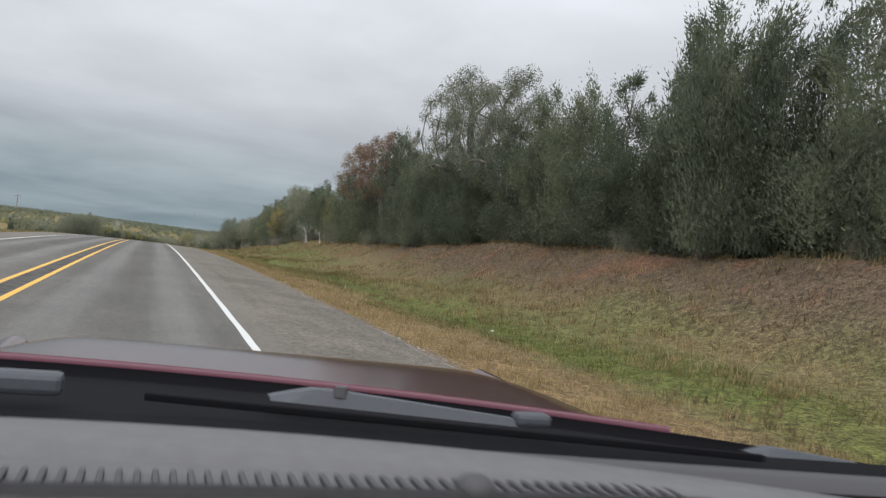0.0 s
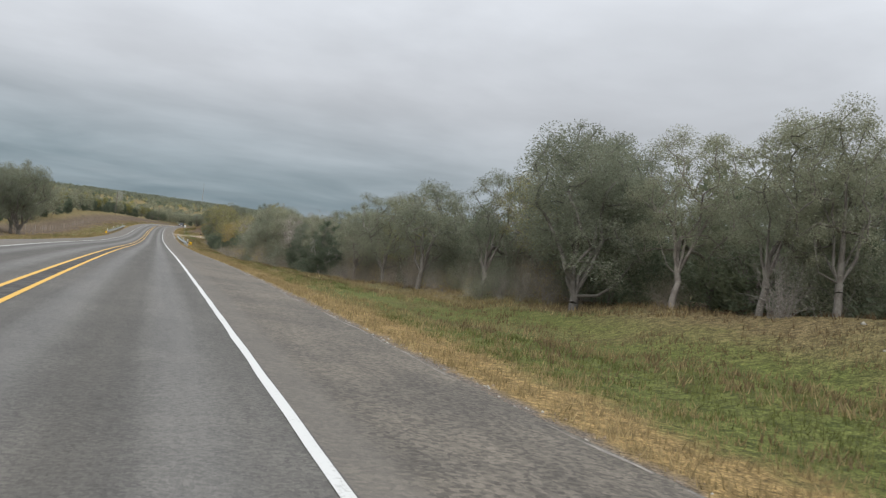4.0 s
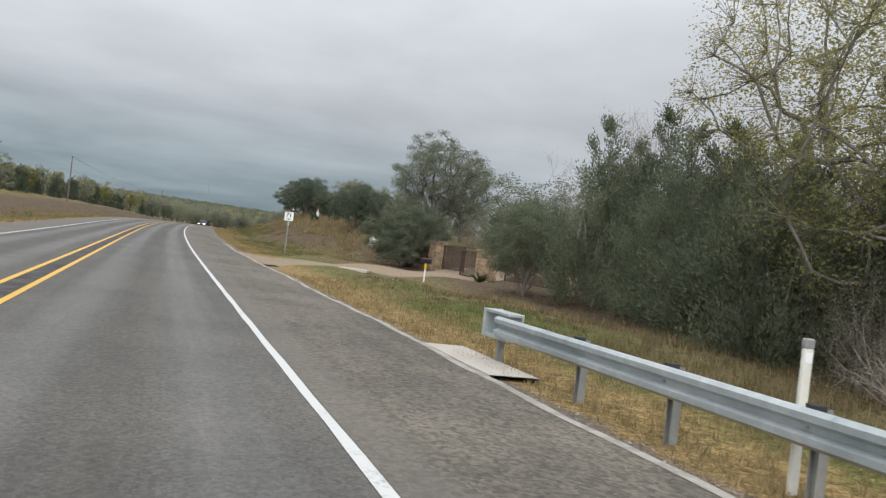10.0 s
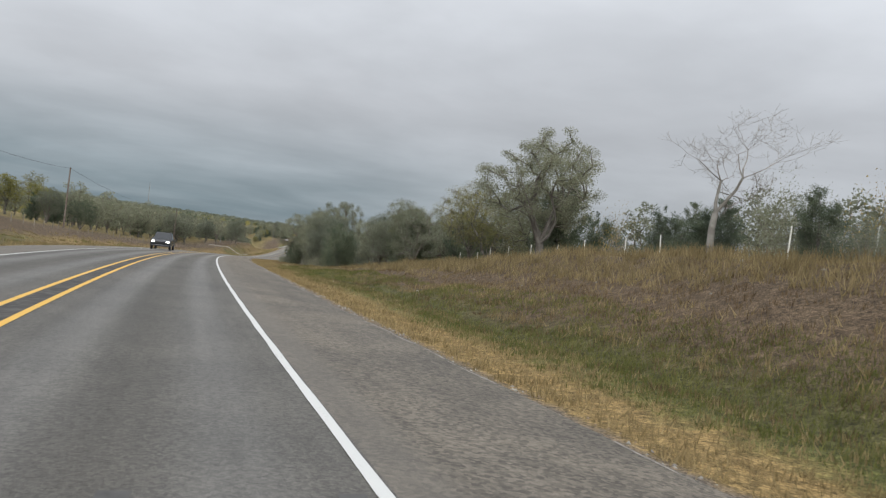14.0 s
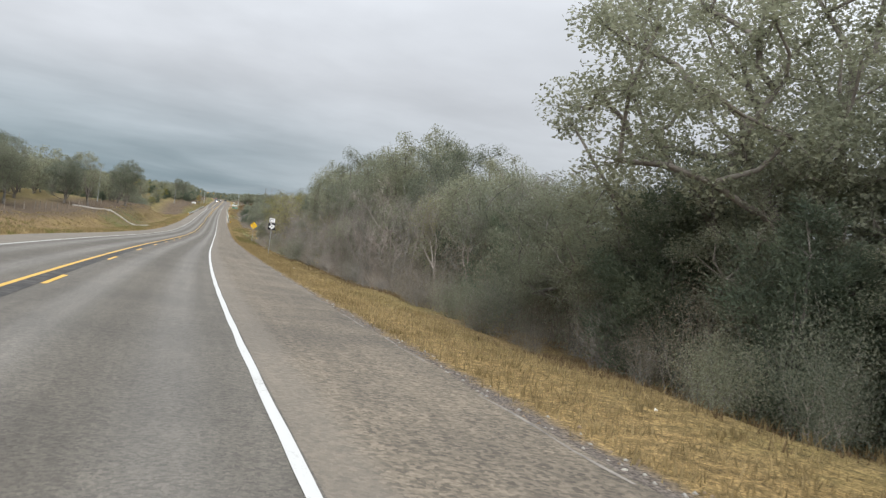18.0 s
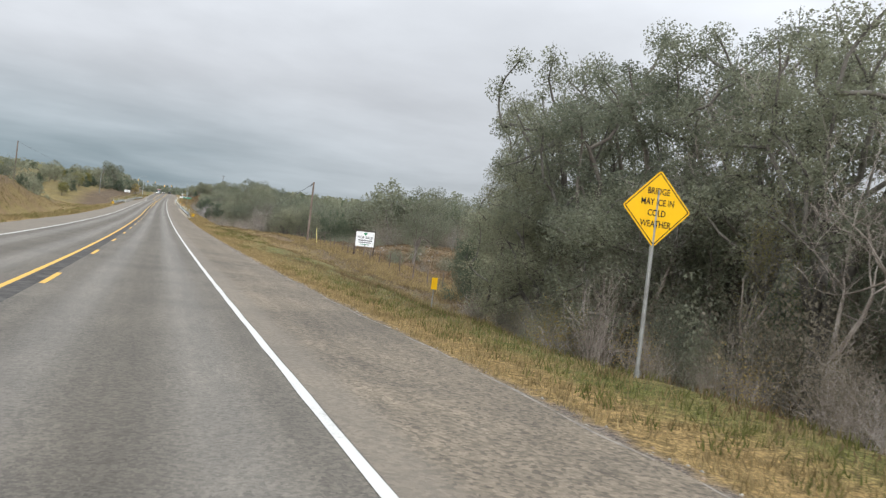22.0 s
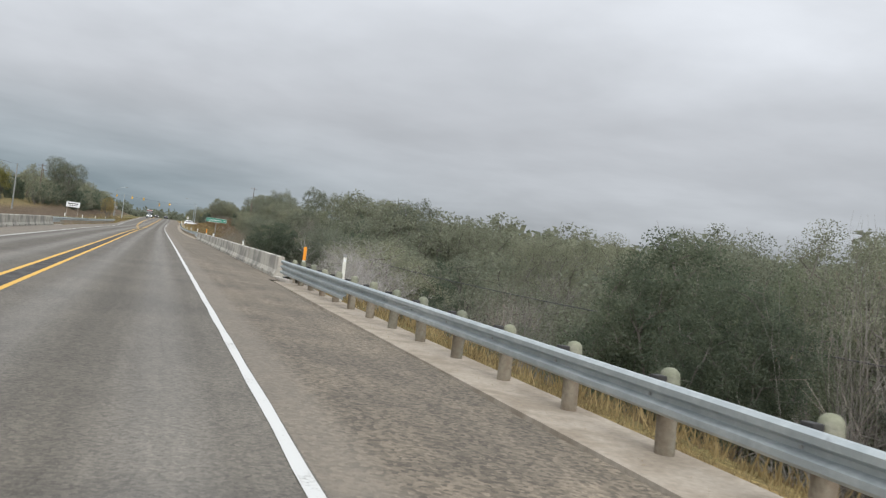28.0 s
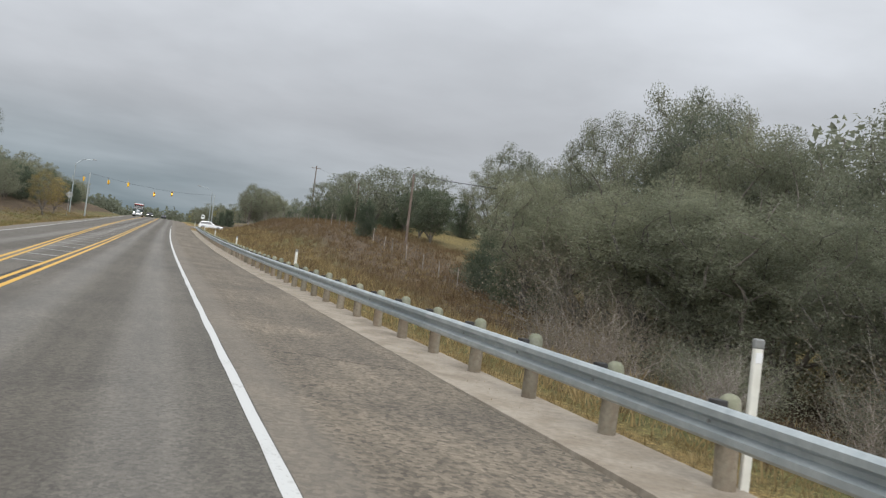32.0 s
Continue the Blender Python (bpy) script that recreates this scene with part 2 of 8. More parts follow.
def verge():
    """Dry and green grass, bare red soil and leaf litter, laid out by distance from the pavement."""
    m = bpy.data.materials.new("verge_grass")
    m.use_nodes = True
    nt = tree_of(m)
    out = nt.nodes.new("ShaderNodeOutputMaterial")
    co = nt.nodes.new("ShaderNodeTexCoord").outputs["Object"]
    u, v, uv = plan_uv(nt)
    off = math_n(nt, "SUBTRACT", math_n(nt, "ABSOLUTE", math_n(nt, "ADD", u, 2.485)), 6.63)
    patches = noise_n(nt, co, 0.16, 4.0, 0.6, 0.5)
    tufts = noise_n(nt, co, 1.3, 5.0, 0.65, 0.4)
    blades = noise_n(nt, co, 22.0, 4.0, 0.7)
    wob = math_n(nt, "MULTIPLY_ADD", math_n(nt, "SUBTRACT", tufts, 0.5), 2.2, off)
    dry = mix(nt, tufts, (0.27, 0.185, 0.078), (0.39, 0.285, 0.13))
    green = mix(nt, tufts, (0.085, 0.115, 0.028), (0.175, 0.19, 0.06))
    brown = mix(nt, tufts, (0.17, 0.105, 0.06), (0.29, 0.205, 0.125))
    olive = mix(nt, tufts, (0.115, 0.125, 0.045), (0.215, 0.20, 0.09))
    litter = mix(nt, tufts, (0.10, 0.075, 0.05), (0.19, 0.145, 0.10))
    early = smooth(nt, v, 95.0, 60.0)
    in_green = math_n(nt, "MULTIPLY", smooth(nt, math_n(nt, "MULTIPLY_ADD", early, -1.3, wob), 1.5, 2.6), smooth(nt, math_n(nt, "SUBTRACT", wob, math_n(nt, "MULTIPLY", smooth(nt, v, 200.0, 150.0, 0.0, 4.0), smooth(nt, v, 35.0, 80.0))), 7.0, 4.2))
    in_green = math_n(nt, "MULTIPLY", in_green, smooth(nt, math_n(nt, "ADD", patches, smooth(nt, v, 260.0, 150.0, 0.0, 0.14)), 0.40, 0.60))
    in_green = math_n(nt, "MULTIPLY", in_green, math_n(nt, "MAXIMUM", smooth(nt, v, 510.0, 550.0, 1.0, 0.22), math_n(nt, "MULTIPLY", smooth(nt, v, 725.0, 742.0), smooth(nt, v, 800.0, 770.0))))
    in_brown = math_n(nt, "MULTIPLY", smooth(nt, wob, 2.5, 5.0), smooth(nt, patches, 0.62, 0.42))
    gold = math_n(nt, "MULTIPLY", smooth(nt, v, 540.0, 575.0), smooth(nt, v, 760.0, 735.0))
    col = mix(nt, math_n(nt, "MULTIPLY", math_n(nt, "MULTIPLY", smooth(nt, wob, 1.4, 3.2), math_n(nt, "MULTIPLY_ADD", gold, -0.8, 1.0)), math_n(nt, "MAXIMUM", smooth(nt, v, 790.0, 820.0, 1.0, 0.35), smooth(nt, v, 930.0, 970.0))), dry, olive)
    col = mix(nt, math_n(nt, "MULTIPLY", in_brown, 0.55), col, brown)
    col = mix(nt, math_n(nt, "MULTIPLY", in_green, 0.85), col, green)
    col = mix(nt, math_n(nt, "MULTIPLY", math_n(nt, "MULTIPLY", early, smooth(nt, wob, 3.6, 2.4)), 0.6), col, brown)
    on_bank = math_n(nt, "MULTIPLY", smooth(nt, v, 392.0, 410.0), smooth(nt, v, 560.0, 520.0))
    mossy = mix(nt, tufts, (0.060, 0.064, 0.026), (0.150, 0.142, 0.062))
    earth = mix(nt, tufts, (0.085, 0.058, 0.042), (0.205, 0.150, 0.100))
    col = mix(nt, math_n(nt, "MULTIPLY", on_bank, smooth(nt, wob, 1.9, 3.4, 0.0, 0.9)), col, mossy)
    col = mix(nt, math_n(nt, "MULTIPLY", on_bank, smooth(nt, math_n(nt, "MULTIPLY_ADD", patches, 3.0, wob), 5.2, 7.4, 0.0, 0.9)), col, earth)
    col = mix(nt, smooth(nt, math_n(nt, "SUBTRACT", wob, math_n(nt, "MULTIPLY", smooth(nt, v, 200.0, 150.0, 0.0, 4.5), smooth(nt, v, 35.0, 80.0))), 7.4, 10.5), col, litter)
    bare_red = math_n(nt, "MULTIPLY", math_n(nt, "MULTIPLY", smooth(nt, v, 84.0, 64.0), smooth(nt, wob, 8.0, 10.0)), smooth(nt, noise_n(nt, co, 0.33, 4.0, 0.65, 0.5), 0.5, 0.62))
    col = mix(nt, math_n(nt, "MULTIPLY", bare_red, 0.8), col, (0.20, 0.108, 0.07))
    field = smooth(nt, wob, 16.0, 24.0)
    col = mix(nt, math_n(nt, "MULTIPLY", field, smooth(nt, patches, 0.35, 0.6, 1.0, 0.4)), col, dry)
    rough_pasture = math_n(nt, "MULTIPLY", math_n(nt, "MULTIPLY", smooth(nt, v, 765.0, 785.0), smooth(nt, v, 885.0, 865.0)), math_n(nt, "MULTIPLY", smooth(nt, u, 14.5, 17.5), smooth(nt, u, 62.0, 50.0)))
    col = mix(nt, math_n(nt, "MULTIPLY", rough_pasture, 0.85), col, mix(nt, smooth(nt, noise_n(nt, co, 0.5, 4.0, 0.65, 0.6), 0.35, 0.65), litter, brown))
    clods = noise_n(nt, co, 5.5, 4.0, 0.7, 0.6)
    col = mix(nt, 1.0, col, mix(nt, smooth(nt, clods, 0.32, 0.68), (0.52, 0.53, 0.53), (1.42, 1.40, 1.34)), "MULTIPLY")
    col = mix(nt, math_n(nt, "MULTIPLY", math_n(nt, "MULTIPLY", field, 0.45), math_n(nt, "MULTIPLY_ADD", rough_pasture, -0.9, 1.0)), col, olive)
    gravel = mix(nt, blades, (0.11, 0.095, 0.08), (0.29, 0.25, 0.21))
    col = mix(nt, smooth(nt, math_n(nt, "ADD", off, math_n(nt, "MULTIPLY", tufts, 0.9)), 1.05, 0.6), col, gravel)
    col = mix(nt, 1.0, col, mix(nt, smooth(nt, blades, 0.3, 0.7), (0.45, 0.45, 0.45), (1.55, 1.55, 1.55)), "MULTIPLY")
    col = mix(nt, 1.0, col, (0.76, 0.75, 0.76), "MULTIPLY")
    b = node(nt, "ShaderNodeBsdfPrincipled", Base_Color=col, Roughness=0.95, Specular_IOR_Level=0.1)
    nt.links.new(node(nt, "ShaderNodeBump", Strength=0.9, Distance=0.05, Height=blades).outputs[0], b.inputs["Normal"])
    nt.links.new(b.outputs[0], out.inputs[0])
    M["verge_grass"] = m


verge()

# ---- the road's line ----
# degrees of heading and grade at the places KNOTS_AT, in metres along
HEADING = [-0.0, 0.04, 0.17, 0.29, 0.21, 0.07, -0.01, -0.03, 0.2, 0.05, -0.08, -0.3, -1.09, -2.95, -5.11, -6.73, -8.27, -10.41, -12.57, -14.36, -15.22, -15.11, -15.33, -15.22, -15.15, -15.19, -15.12, -15.21, -15.46, -15.5, -15.42, -15.49, -15.63, -15.76, -16.15, -16.56, -16.71, -16.58, -16.28, -15.9, -15.5, -15.12, -14.81, -14.55, -14.36, -14.2]
GRADE = [1.67, 1.3, 0.76, 0.18, -0.56, -1.01, -1.43, -1.22, -0.92, -0.5, 0.23, 0.45, 0.85, 0.93, 0.32, -0.09, -0.62, -0.7, -1.06, -0.94, -1.02, -0.84, -0.56, 0.16, 0.56, 0.85, 1.21, 1.39, 1.46, 1.45, 1.49, 1.33, 1.31, 1.58, 2.04, 2.31, 2.39, 2.33, 2.19, 2.01, 1.79, 1.57, 1.33, 1.1, 0.86, 0.62]
KNOTS_AT = np.array([0.0, 33.5, 67.0, 100.6, 134.1, 167.7, 201.3, 234.9, 268.4, 302.0, 335.6, 369.3, 402.9, 436.6, 470.2, 503.9, 537.5, 571.2, 604.9, 638.6, 672.2, 705.9, 739.5, 772.9, 806.3, 839.6, 873.0, 906.4, 939.8, 973.3, 1007.0, 1040.9, 1075.1, 1109.3, 1143.4, 1177.6, 1211.8, 1246.0, 1280.2, 1314.4, 1348.5, 1382.7, 1416.9, 1451.1, 1485.3, 1519.4])
LINE_S = np.arange(-250.0, 3000.0, 0.5)
LINE_A = np.radians(np.interp(LINE_S, KNOTS_AT, HEADING))
LINE_G = np.radians(np.interp(LINE_S, KNOTS_AT, GRADE))
LINE_G[LINE_S > 1510] = radians(0.0)
_zero = int(np.argmin(np.abs(LINE_S)))
LINE_X = np.concatenate([[0], np.cumsum(-0.5 * np.sin((LINE_A[1:] + LINE_A[:-1]) / 2))])
LINE_Y = np.concatenate([[0], np.cumsum(0.5 * np.cos((LINE_A[1:] + LINE_A[:-1]) / 2))])
LINE_Z = np.concatenate([[0], np.cumsum(0.5 * (LINE_G[1:] + LINE_G[:-1]) / 2)])
LINE_X, LINE_Y, LINE_Z = LINE_X - LINE_X[_zero], LINE_Y - LINE_Y[_zero], LINE_Z - LINE_Z[_zero]


def place(s, lat, z=0.0):
    """World points (n x 3) for metres along the road, to the right of the lane's middle line and above the road."""
    s, lat, z = np.broadcast_arrays(np.asarray(s, float), np.asarray(lat, float), np.asarray(z, float))
    a = np.interp(s, LINE_S, LINE_A)
    return np.stack([np.interp(s, LINE_S, LINE_X) + lat * np.cos(a), np.interp(s, LINE_S, LINE_Y) + lat * np.sin(a), np.interp(s, LINE_S, LINE_Z) + z], -1)


def heading(s):
    return math.degrees(float(np.interp(s, LINE_S, LINE_A)))


# heights over the road of the ground at fixed distances to the right and left: (metres along, metres up)
SIDES = {
    -6.8: ((0, -0.13), (1340, -0.13)),
    -9.4: ((0, -0.22), (1340, -0.22)),
    -14.7: ((0, -0.84), (784, -0.44), (831, -0.84), (938, -1.11), (970, -1.24), (976, -5.8), (1034, -5.8), (1043, -1.11), (1206, -0.77)),
    -18.8: ((0, -0.57), (335, -1.24), (442, -0.44), (556, 0.23), (670, 0.1), (724, 0.9), (784, 2.6), (809, 3.3), (856, 3.1), (884, 0.6), (938, -1.51), (976, -6.47), (1034, -6.47), (1072, -0.84), (1179, -0.17)),
    -24.1: ((0, 0.1), (268, -0.31), (335, -0.98), (456, 0.5), (504, 1.17), (556, 1.84), (603, 1.17), (670, 0.77), (737, 1.3), (791, 3.0), (858, 3.5), (884, 1.3), (938, -1.78), (976, -6.47), (1034, -6.47), (1072, -0.17), (1179, 1.17), (1340, 1.57)),
    -40.2: ((0, 1.17), (268, 0.1), (442, 1.57), (556, 3.31), (670, 2.78), (804, 4.38), (938, 0.36), (976, -4.46), (1034, -4.46), (1099, 2.24), (1206, 3.85), (1474, 4.92)),
    -107.2: ((0, 2.91), (402, 3.58), (804, 6.26), (992, 0.9), (1206, 6.26), (1608, 6.26)),
    -335: ((0, 4.92), (402, 6.26), (938, 8.94), (1340, 10.28), (1742, 12.96)),
    -830.8: ((0, 7.6), (670, 11.62), (1206, 15.64), (1742, 21)),
}
RIGHT = {
    4.0: ((0, -0.17), (1340, -0.17)),
    5.3: ((0, -0.22), (878, -0.22), (891, -0.3), (970, -0.3), (976, -4), (1034, -4), (1043, -0.3), (1340, -0.2)),
    7.8: ((0, -0.3), (134, -0.25), (174, -0.2), (255, -0.32), (288, -0.42), (328, -0.5), (351, -0.05), (391, 0), (409, -0.12), (482, -0.12), (563, -0.2), (643, -0.35), (750, -0.3), (804, -0.2), (858, -0.12), (878, -0.6), (970, -0.75), (976, -4.5), (1034, -4.5), (1043, -0.8), (1085, -0.5), (1166, -0.1)),
    12.1: ((0, 0.3), (127, 0.16), (147, -0.04), (174, -0.44), (221, -0.84), (255, -1.04), (328, -1.44), (351, -0.24), (389, -0.04), (409, 0.77), (426, 1.1), (450, 1.7), (486, 1.17), (536, 0.23), (574, -0.57), (606, -0.88), (670, -1.11), (768, -1.44), (791, -1.11), (812, -0.44), (839, 0.03), (858, -0.31), (871, -1.24), (884, -1.78), (967, -2.72), (976, -7.14), (1034, -7.14), (1045, -2.05), (1096, -1.11), (1128, -0.2), (1150, 1.3), (1205, 1.4), (1218, 0.1), (1226, -0.45), (1262, -0.45)),
    16.1: ((0, 2.51), (34, 2.51), (60, 1.91), (87, 2.17), (123, 1.37), (143, 1.3), (174, -0.04), (214, -1.11), (328, -1.51), (351, -0.04), (389, 0.1), (397, 1.17), (415, 2.64), (456, 3.25), (469, 3.11), (503, 2.37), (536, 0.99), (574, -0.57), (603, -1.11), (670, -1.38), (791, -1.18), (812, -0.45), (839, -0.1), (864, -0.98), (884, -2.32), (938, -4.46), (976, -7.81), (1034, -7.81), (1059, -3.12), (1096, -1.24), (1126, 0.1), (1146, 2.6), (1160, 3.1), (1206, 3.2), (1224, 1.8), (1236, -0.3), (1262, -0.3)),
    24.1: ((0, 3.31), (80, 2.78), (147, 1.7), (201, -0.71), (255, -1.24), (322, -0.98), (351, 0.23), (389, 0.63), (415, 3.04), (462, 3.58), (509, 2.64), (574, -0.71), (670, -1.65), (764, -2.18), (804, -0.9), (839, -0.2), (871, -2.85), (938, -5.8), (976, -8.48), (1034, -8.48), (1072, -3.79), (1112, -0.71), (1139, 1.9), (1170, 3.9), (1212, 4.2), (1236, 0.2), (1254, 0.2), (1290, 1.5)),
    40.2: ((0, 3.58), (134, 1.97), (214, -0.71), (322, -0.17), (402, 1.17), (462, 3.58), (536, 2.24), (590, -1.11), (750, -3.12), (790, -0.8), (831, 1.1), (856, 0.8), (885, -2.6), (938, -6.47), (1032, -7.81), (1112, -0.44), (1179, 4.92), (1214, 5.0), (1240, 1.0), (1256, 1.0), (1300, 4.0)),
    107.2: ((0, 3.58), (214, -0.44), (322, 0.9), (462, 3.58), (590, -0.44), (750, -1.6), (831, 1.9), (871, 1.2), (1005, -3.79), (1152, 3.58), (1340, 3.58)),
    268: ((0, 3.58), (335, 3.58), (670, 3.58), (871, 4.92), (1072, 6.26), (1340, 6.26), (1742, 7.6)),
    830.8: ((0, 6.26), (670, 10.28), (1072, 12.96), (1742, 15.64)),
}
SIDES.update(RIGHT)
LATS = np.array(sorted(SIDES))


def rise(s, lat):
    """Height of the ground over the road's plane (arrays)."""
    s, lat = np.broadcast_arrays(np.asarray(s, float), np.asarray(lat, float))
    cols = np.stack([np.interp(s, [p[0] for p in SIDES[k]], [p[1] for p in SIDES[k]]) for k in LATS])
    i = np.clip(np.searchsorted(LATS, lat) - 1, 0, len(LATS) - 2)
    f = np.clip((lat - LATS[i]) / (LATS[i + 1] - LATS[i]), 0, 1)
    a = np.take_along_axis(cols, i[None], 0)[0]
    b = np.take_along_axis(cols, i[None] + 1, 0)[0]
    z = a + (b - a) * f
    away = np.clip((np.abs(lat + 2.485) - 7.6) / 4.0, 0, 1)
    z = z + away * (0.10 * np.sin(s * 0.23 + lat * 0.7) + 0.07 * np.sin(s * 0.62 - lat * 1.3))
    far = np.clip((s - 1510) / 900, 0, 1)
    return z + far * 22


def on_ground(s, lat):
    return place(s, lat, rise(s, lat))


def mesh_from(name, verts, faces, mat, uv=None, smooth_faces=True):
    me = bpy.data.meshes.new(name)
    me.from_pydata([tuple(map(float, v)) for v in verts], [], [tuple(map(int, f)) for f in faces])
    if uv is not None:
        lay = me.uv_layers.new(name="plan")
        idx = np.empty(len(me.loops), int)
        me.loops.foreach_get("vertex_index", idx)
        lay.data.foreach_set("uv", np.asarray(uv, float)[idx].ravel())
    if smooth_faces:
        me.polygons.foreach_set("use_smooth", [True] * len(me.polygons))
    if mat:
        me.materials.append(M[mat])
    me.update()
    return me


def sheet(name, svals, lats, height, mat, skirt=0.0):
    """A strip of ground or pavement laid along the road: a grid over metres along and across."""
    ss, ll = np.meshgrid(np.asarray(svals, float), np.asarray(lats, float), indexing="ij")
    zz = height(ss, ll)
    v = place(ss, ll, zz).reshape(-1, 3)
    n, k = ss.shape
    i = np.arange((n - 1) * (k - 1))
    a = (i // (k - 1)) * k + i % (k - 1)
    faces = np.stack([a, a + 1, a + k + 1, a + k], -1)
    return new(name, mesh_from(name, v, faces, mat, np.stack([ll.ravel(), ss.ravel()], -1)))


def steps(*runs):
    return np.concatenate([np.arange(a, b, d) for a, b, d in runs])


ground_s = steps((-200, 0, 8), (0, 1180, 2.0), (1180, 1500, 6), (1500, 2900, 30))
ground_l = np.concatenate([-np.geomspace(820, 38, 17), np.arange(-36, -9, 1.2), [-9, -8, -6, -2, 1, 3, 4.0], np.arange(4.3, 18, 0.5), np.arange(18, 38, 1.8), np.geomspace(39, 820, 17)])
ground = sheet("ground", ground_s, ground_l, rise, "verge_grass")
tagged(ground, "rolling roadside ground of dry and green grass with bare soil", "ground", kind="structure")

ROAD_S = steps((-200, 0, 5), (0, 1560, 2.0))


def crown(s, lat):
    return np.where(lat > 1.3, -(lat - 1.3) * 0.038, np.where(lat < -6.3, (lat + 6.3) * 0.04, 0.0)) + 0.0 * s


def edge_lat(s):
    """The worn outer edge of the right shoulder."""
    return 4.15 + 0.10 * np.sin(s * 0.11) + 0.05 * np.sin(s * 0.47) + 0.03 * np.sin(s * 1.9)


def strip(name, svals, left, right, lift, mat, cols=2, label="", category="road marking", kind="structure"):
    """A thin sheet between two edges, which may run unevenly (functions of metres along)."""
    svals = np.asarray(svals, float)
    lo = left(svals) if callable(left) else np.full(len(svals), float(left))
    hi = right(svals) if callable(right) else np.full(len(svals), float(right))
    f = np.linspace(0, 1, cols)
    ll = lo[:, None] + (hi - lo)[:, None] * f
    ss = np.repeat(svals[:, None], cols, 1)
    v = place(ss, ll, crown(ss, ll) + lift).reshape(-1, 3)
    n, k = ss.shape
    i = np.arange((n - 1) * (k - 1))
    a = (i // (k - 1)) * k + i % (k - 1)
    ob = new(name, mesh_from(name, v, np.stack([a, a + 1, a + k + 1, a + k], -1), mat, np.stack([ll.ravel(), ss.ravel()], -1)))
    return tagged(ob, label, category, kind=kind) if label else ob


def lane_left(s):
    """Outer edge of the opposite lane, which moves over where the painted median begins."""
    return -6.3 - np.interp(s, [1070, 1124, 1154, 1217, 1300], [0.0, 1.35, 2.1, 2.75, 2.9])


road = strip("road", ROAD_S, lane_left, 1.34, 0.0, "lane_asphalt", 12, "two lanes of weathered grey chip-seal asphalt", "road")
right_edge = strip("shoulder", ROAD_S, 1.34, edge_lat, 0.0, "shoulder_asphalt", 6, "paved shoulder of coarse brownish-grey chip seal", "road shoulder")
left_edge = strip("shoulder", ROAD_S, lambda s: np.minimum(-9.05, lane_left(s) - 1.2) + 0.1 * np.sin(s * 0.13) + 0.05 * np.sin(s * 0.6), lane_left, 0.0, "shoulder_asphalt", 5, "paved shoulder of coarse brownish-grey chip seal", "road shoulder")


def ragged(base, amp, k):
    return lambda s: base + amp * np.sin(s * k) + amp * 0.6 * np.sin(s * k * 3.7 + 1)


LINE_STEP = steps((-200, 0, 4), (0, 1266, 1.0))
strip("edge_line", LINE_STEP[LINE_STEP < 1192], ragged(1.212, 0.006, 2.1), ragged(1.318, 0.006, 1.7), 0.006, "white_paint", 2, "solid white edge line along the shoulder")
strip("edge_line", LINE_STEP, lambda s: lane_left(s) + 0.01, lambda s: lane_left(s) + 0.125, 0.006, "white_paint", 2, "solid white edge line along the far shoulder")
strip("edge_line", steps((1202, 1209, 1)), 1.2, 1.32, 0.006, "white_paint", 2, "short white line at the junction mouth")


def centre_left(s):
    return -2.855 - np.interp(s, [1075, 1101, 1123, 1160, 1206, 1400, 1500], [0, 1.0, 1.75, 2.65, 3.25, 3.25, 0])


strip("centre_line", ROAD_S[ROAD_S < 1540], lambda s: centre_left(s) + 0.055, lambda s: centre_left(s) + 0.17, 0.006, "yellow_paint", 2, "solid yellow centre line")
for a, b in ((-200, 585), (925, 1540)):
    strip("centre_line", steps((a, b, 2.0)), -2.29, -2.175, 0.006, "yellow_paint", 2, "solid yellow centre line on the near side")
strip("centre_line", steps((1085, 1480, 2.0)), -2.55, -2.44, 0.006, "yellow_paint", 2, "inner yellow line of the painted median")
strip("centre_line", steps((1085, 1480, 2.0)), lambda s: centre_left(s) + 0.30, lambda s: centre_left(s) + 0.40, 0.006, "yellow_paint", 2, "inner yellow line of the painted median")
material("rumble_dark", (0.045, 0.043, 0.040), 0.9, 0, 0.5, 24, 0.6, (0.09, 0.085, 0.078))
strip("rumble_strip", ROAD_S[ROAD_S < 1100], -2.66, -2.31, 0.004, "rumble_dark", 2, "dark milled rumble strip between the centre lines")
for k in range(26):
    a = 598.2 + k * 12.19
    strip("centre_dash", steps((a, a + 3.2, 0.75)), -2.29, -2.175, 0.006, "yellow_paint", 2, "broken yellow centre line dash", "road marking")
for k in range(30):
    a = 1100 + k * 3.9
    strip("hatch_line", [a - 0.05, a + 0.1], float(centre_left(np.array(a + 0.0))) + 0.45, -2.58, 0.006, "white_paint", 4, "thin pale cross line in the painted median", "road marking")

# ---- plants ----
rng = np.random.default_rng(7)


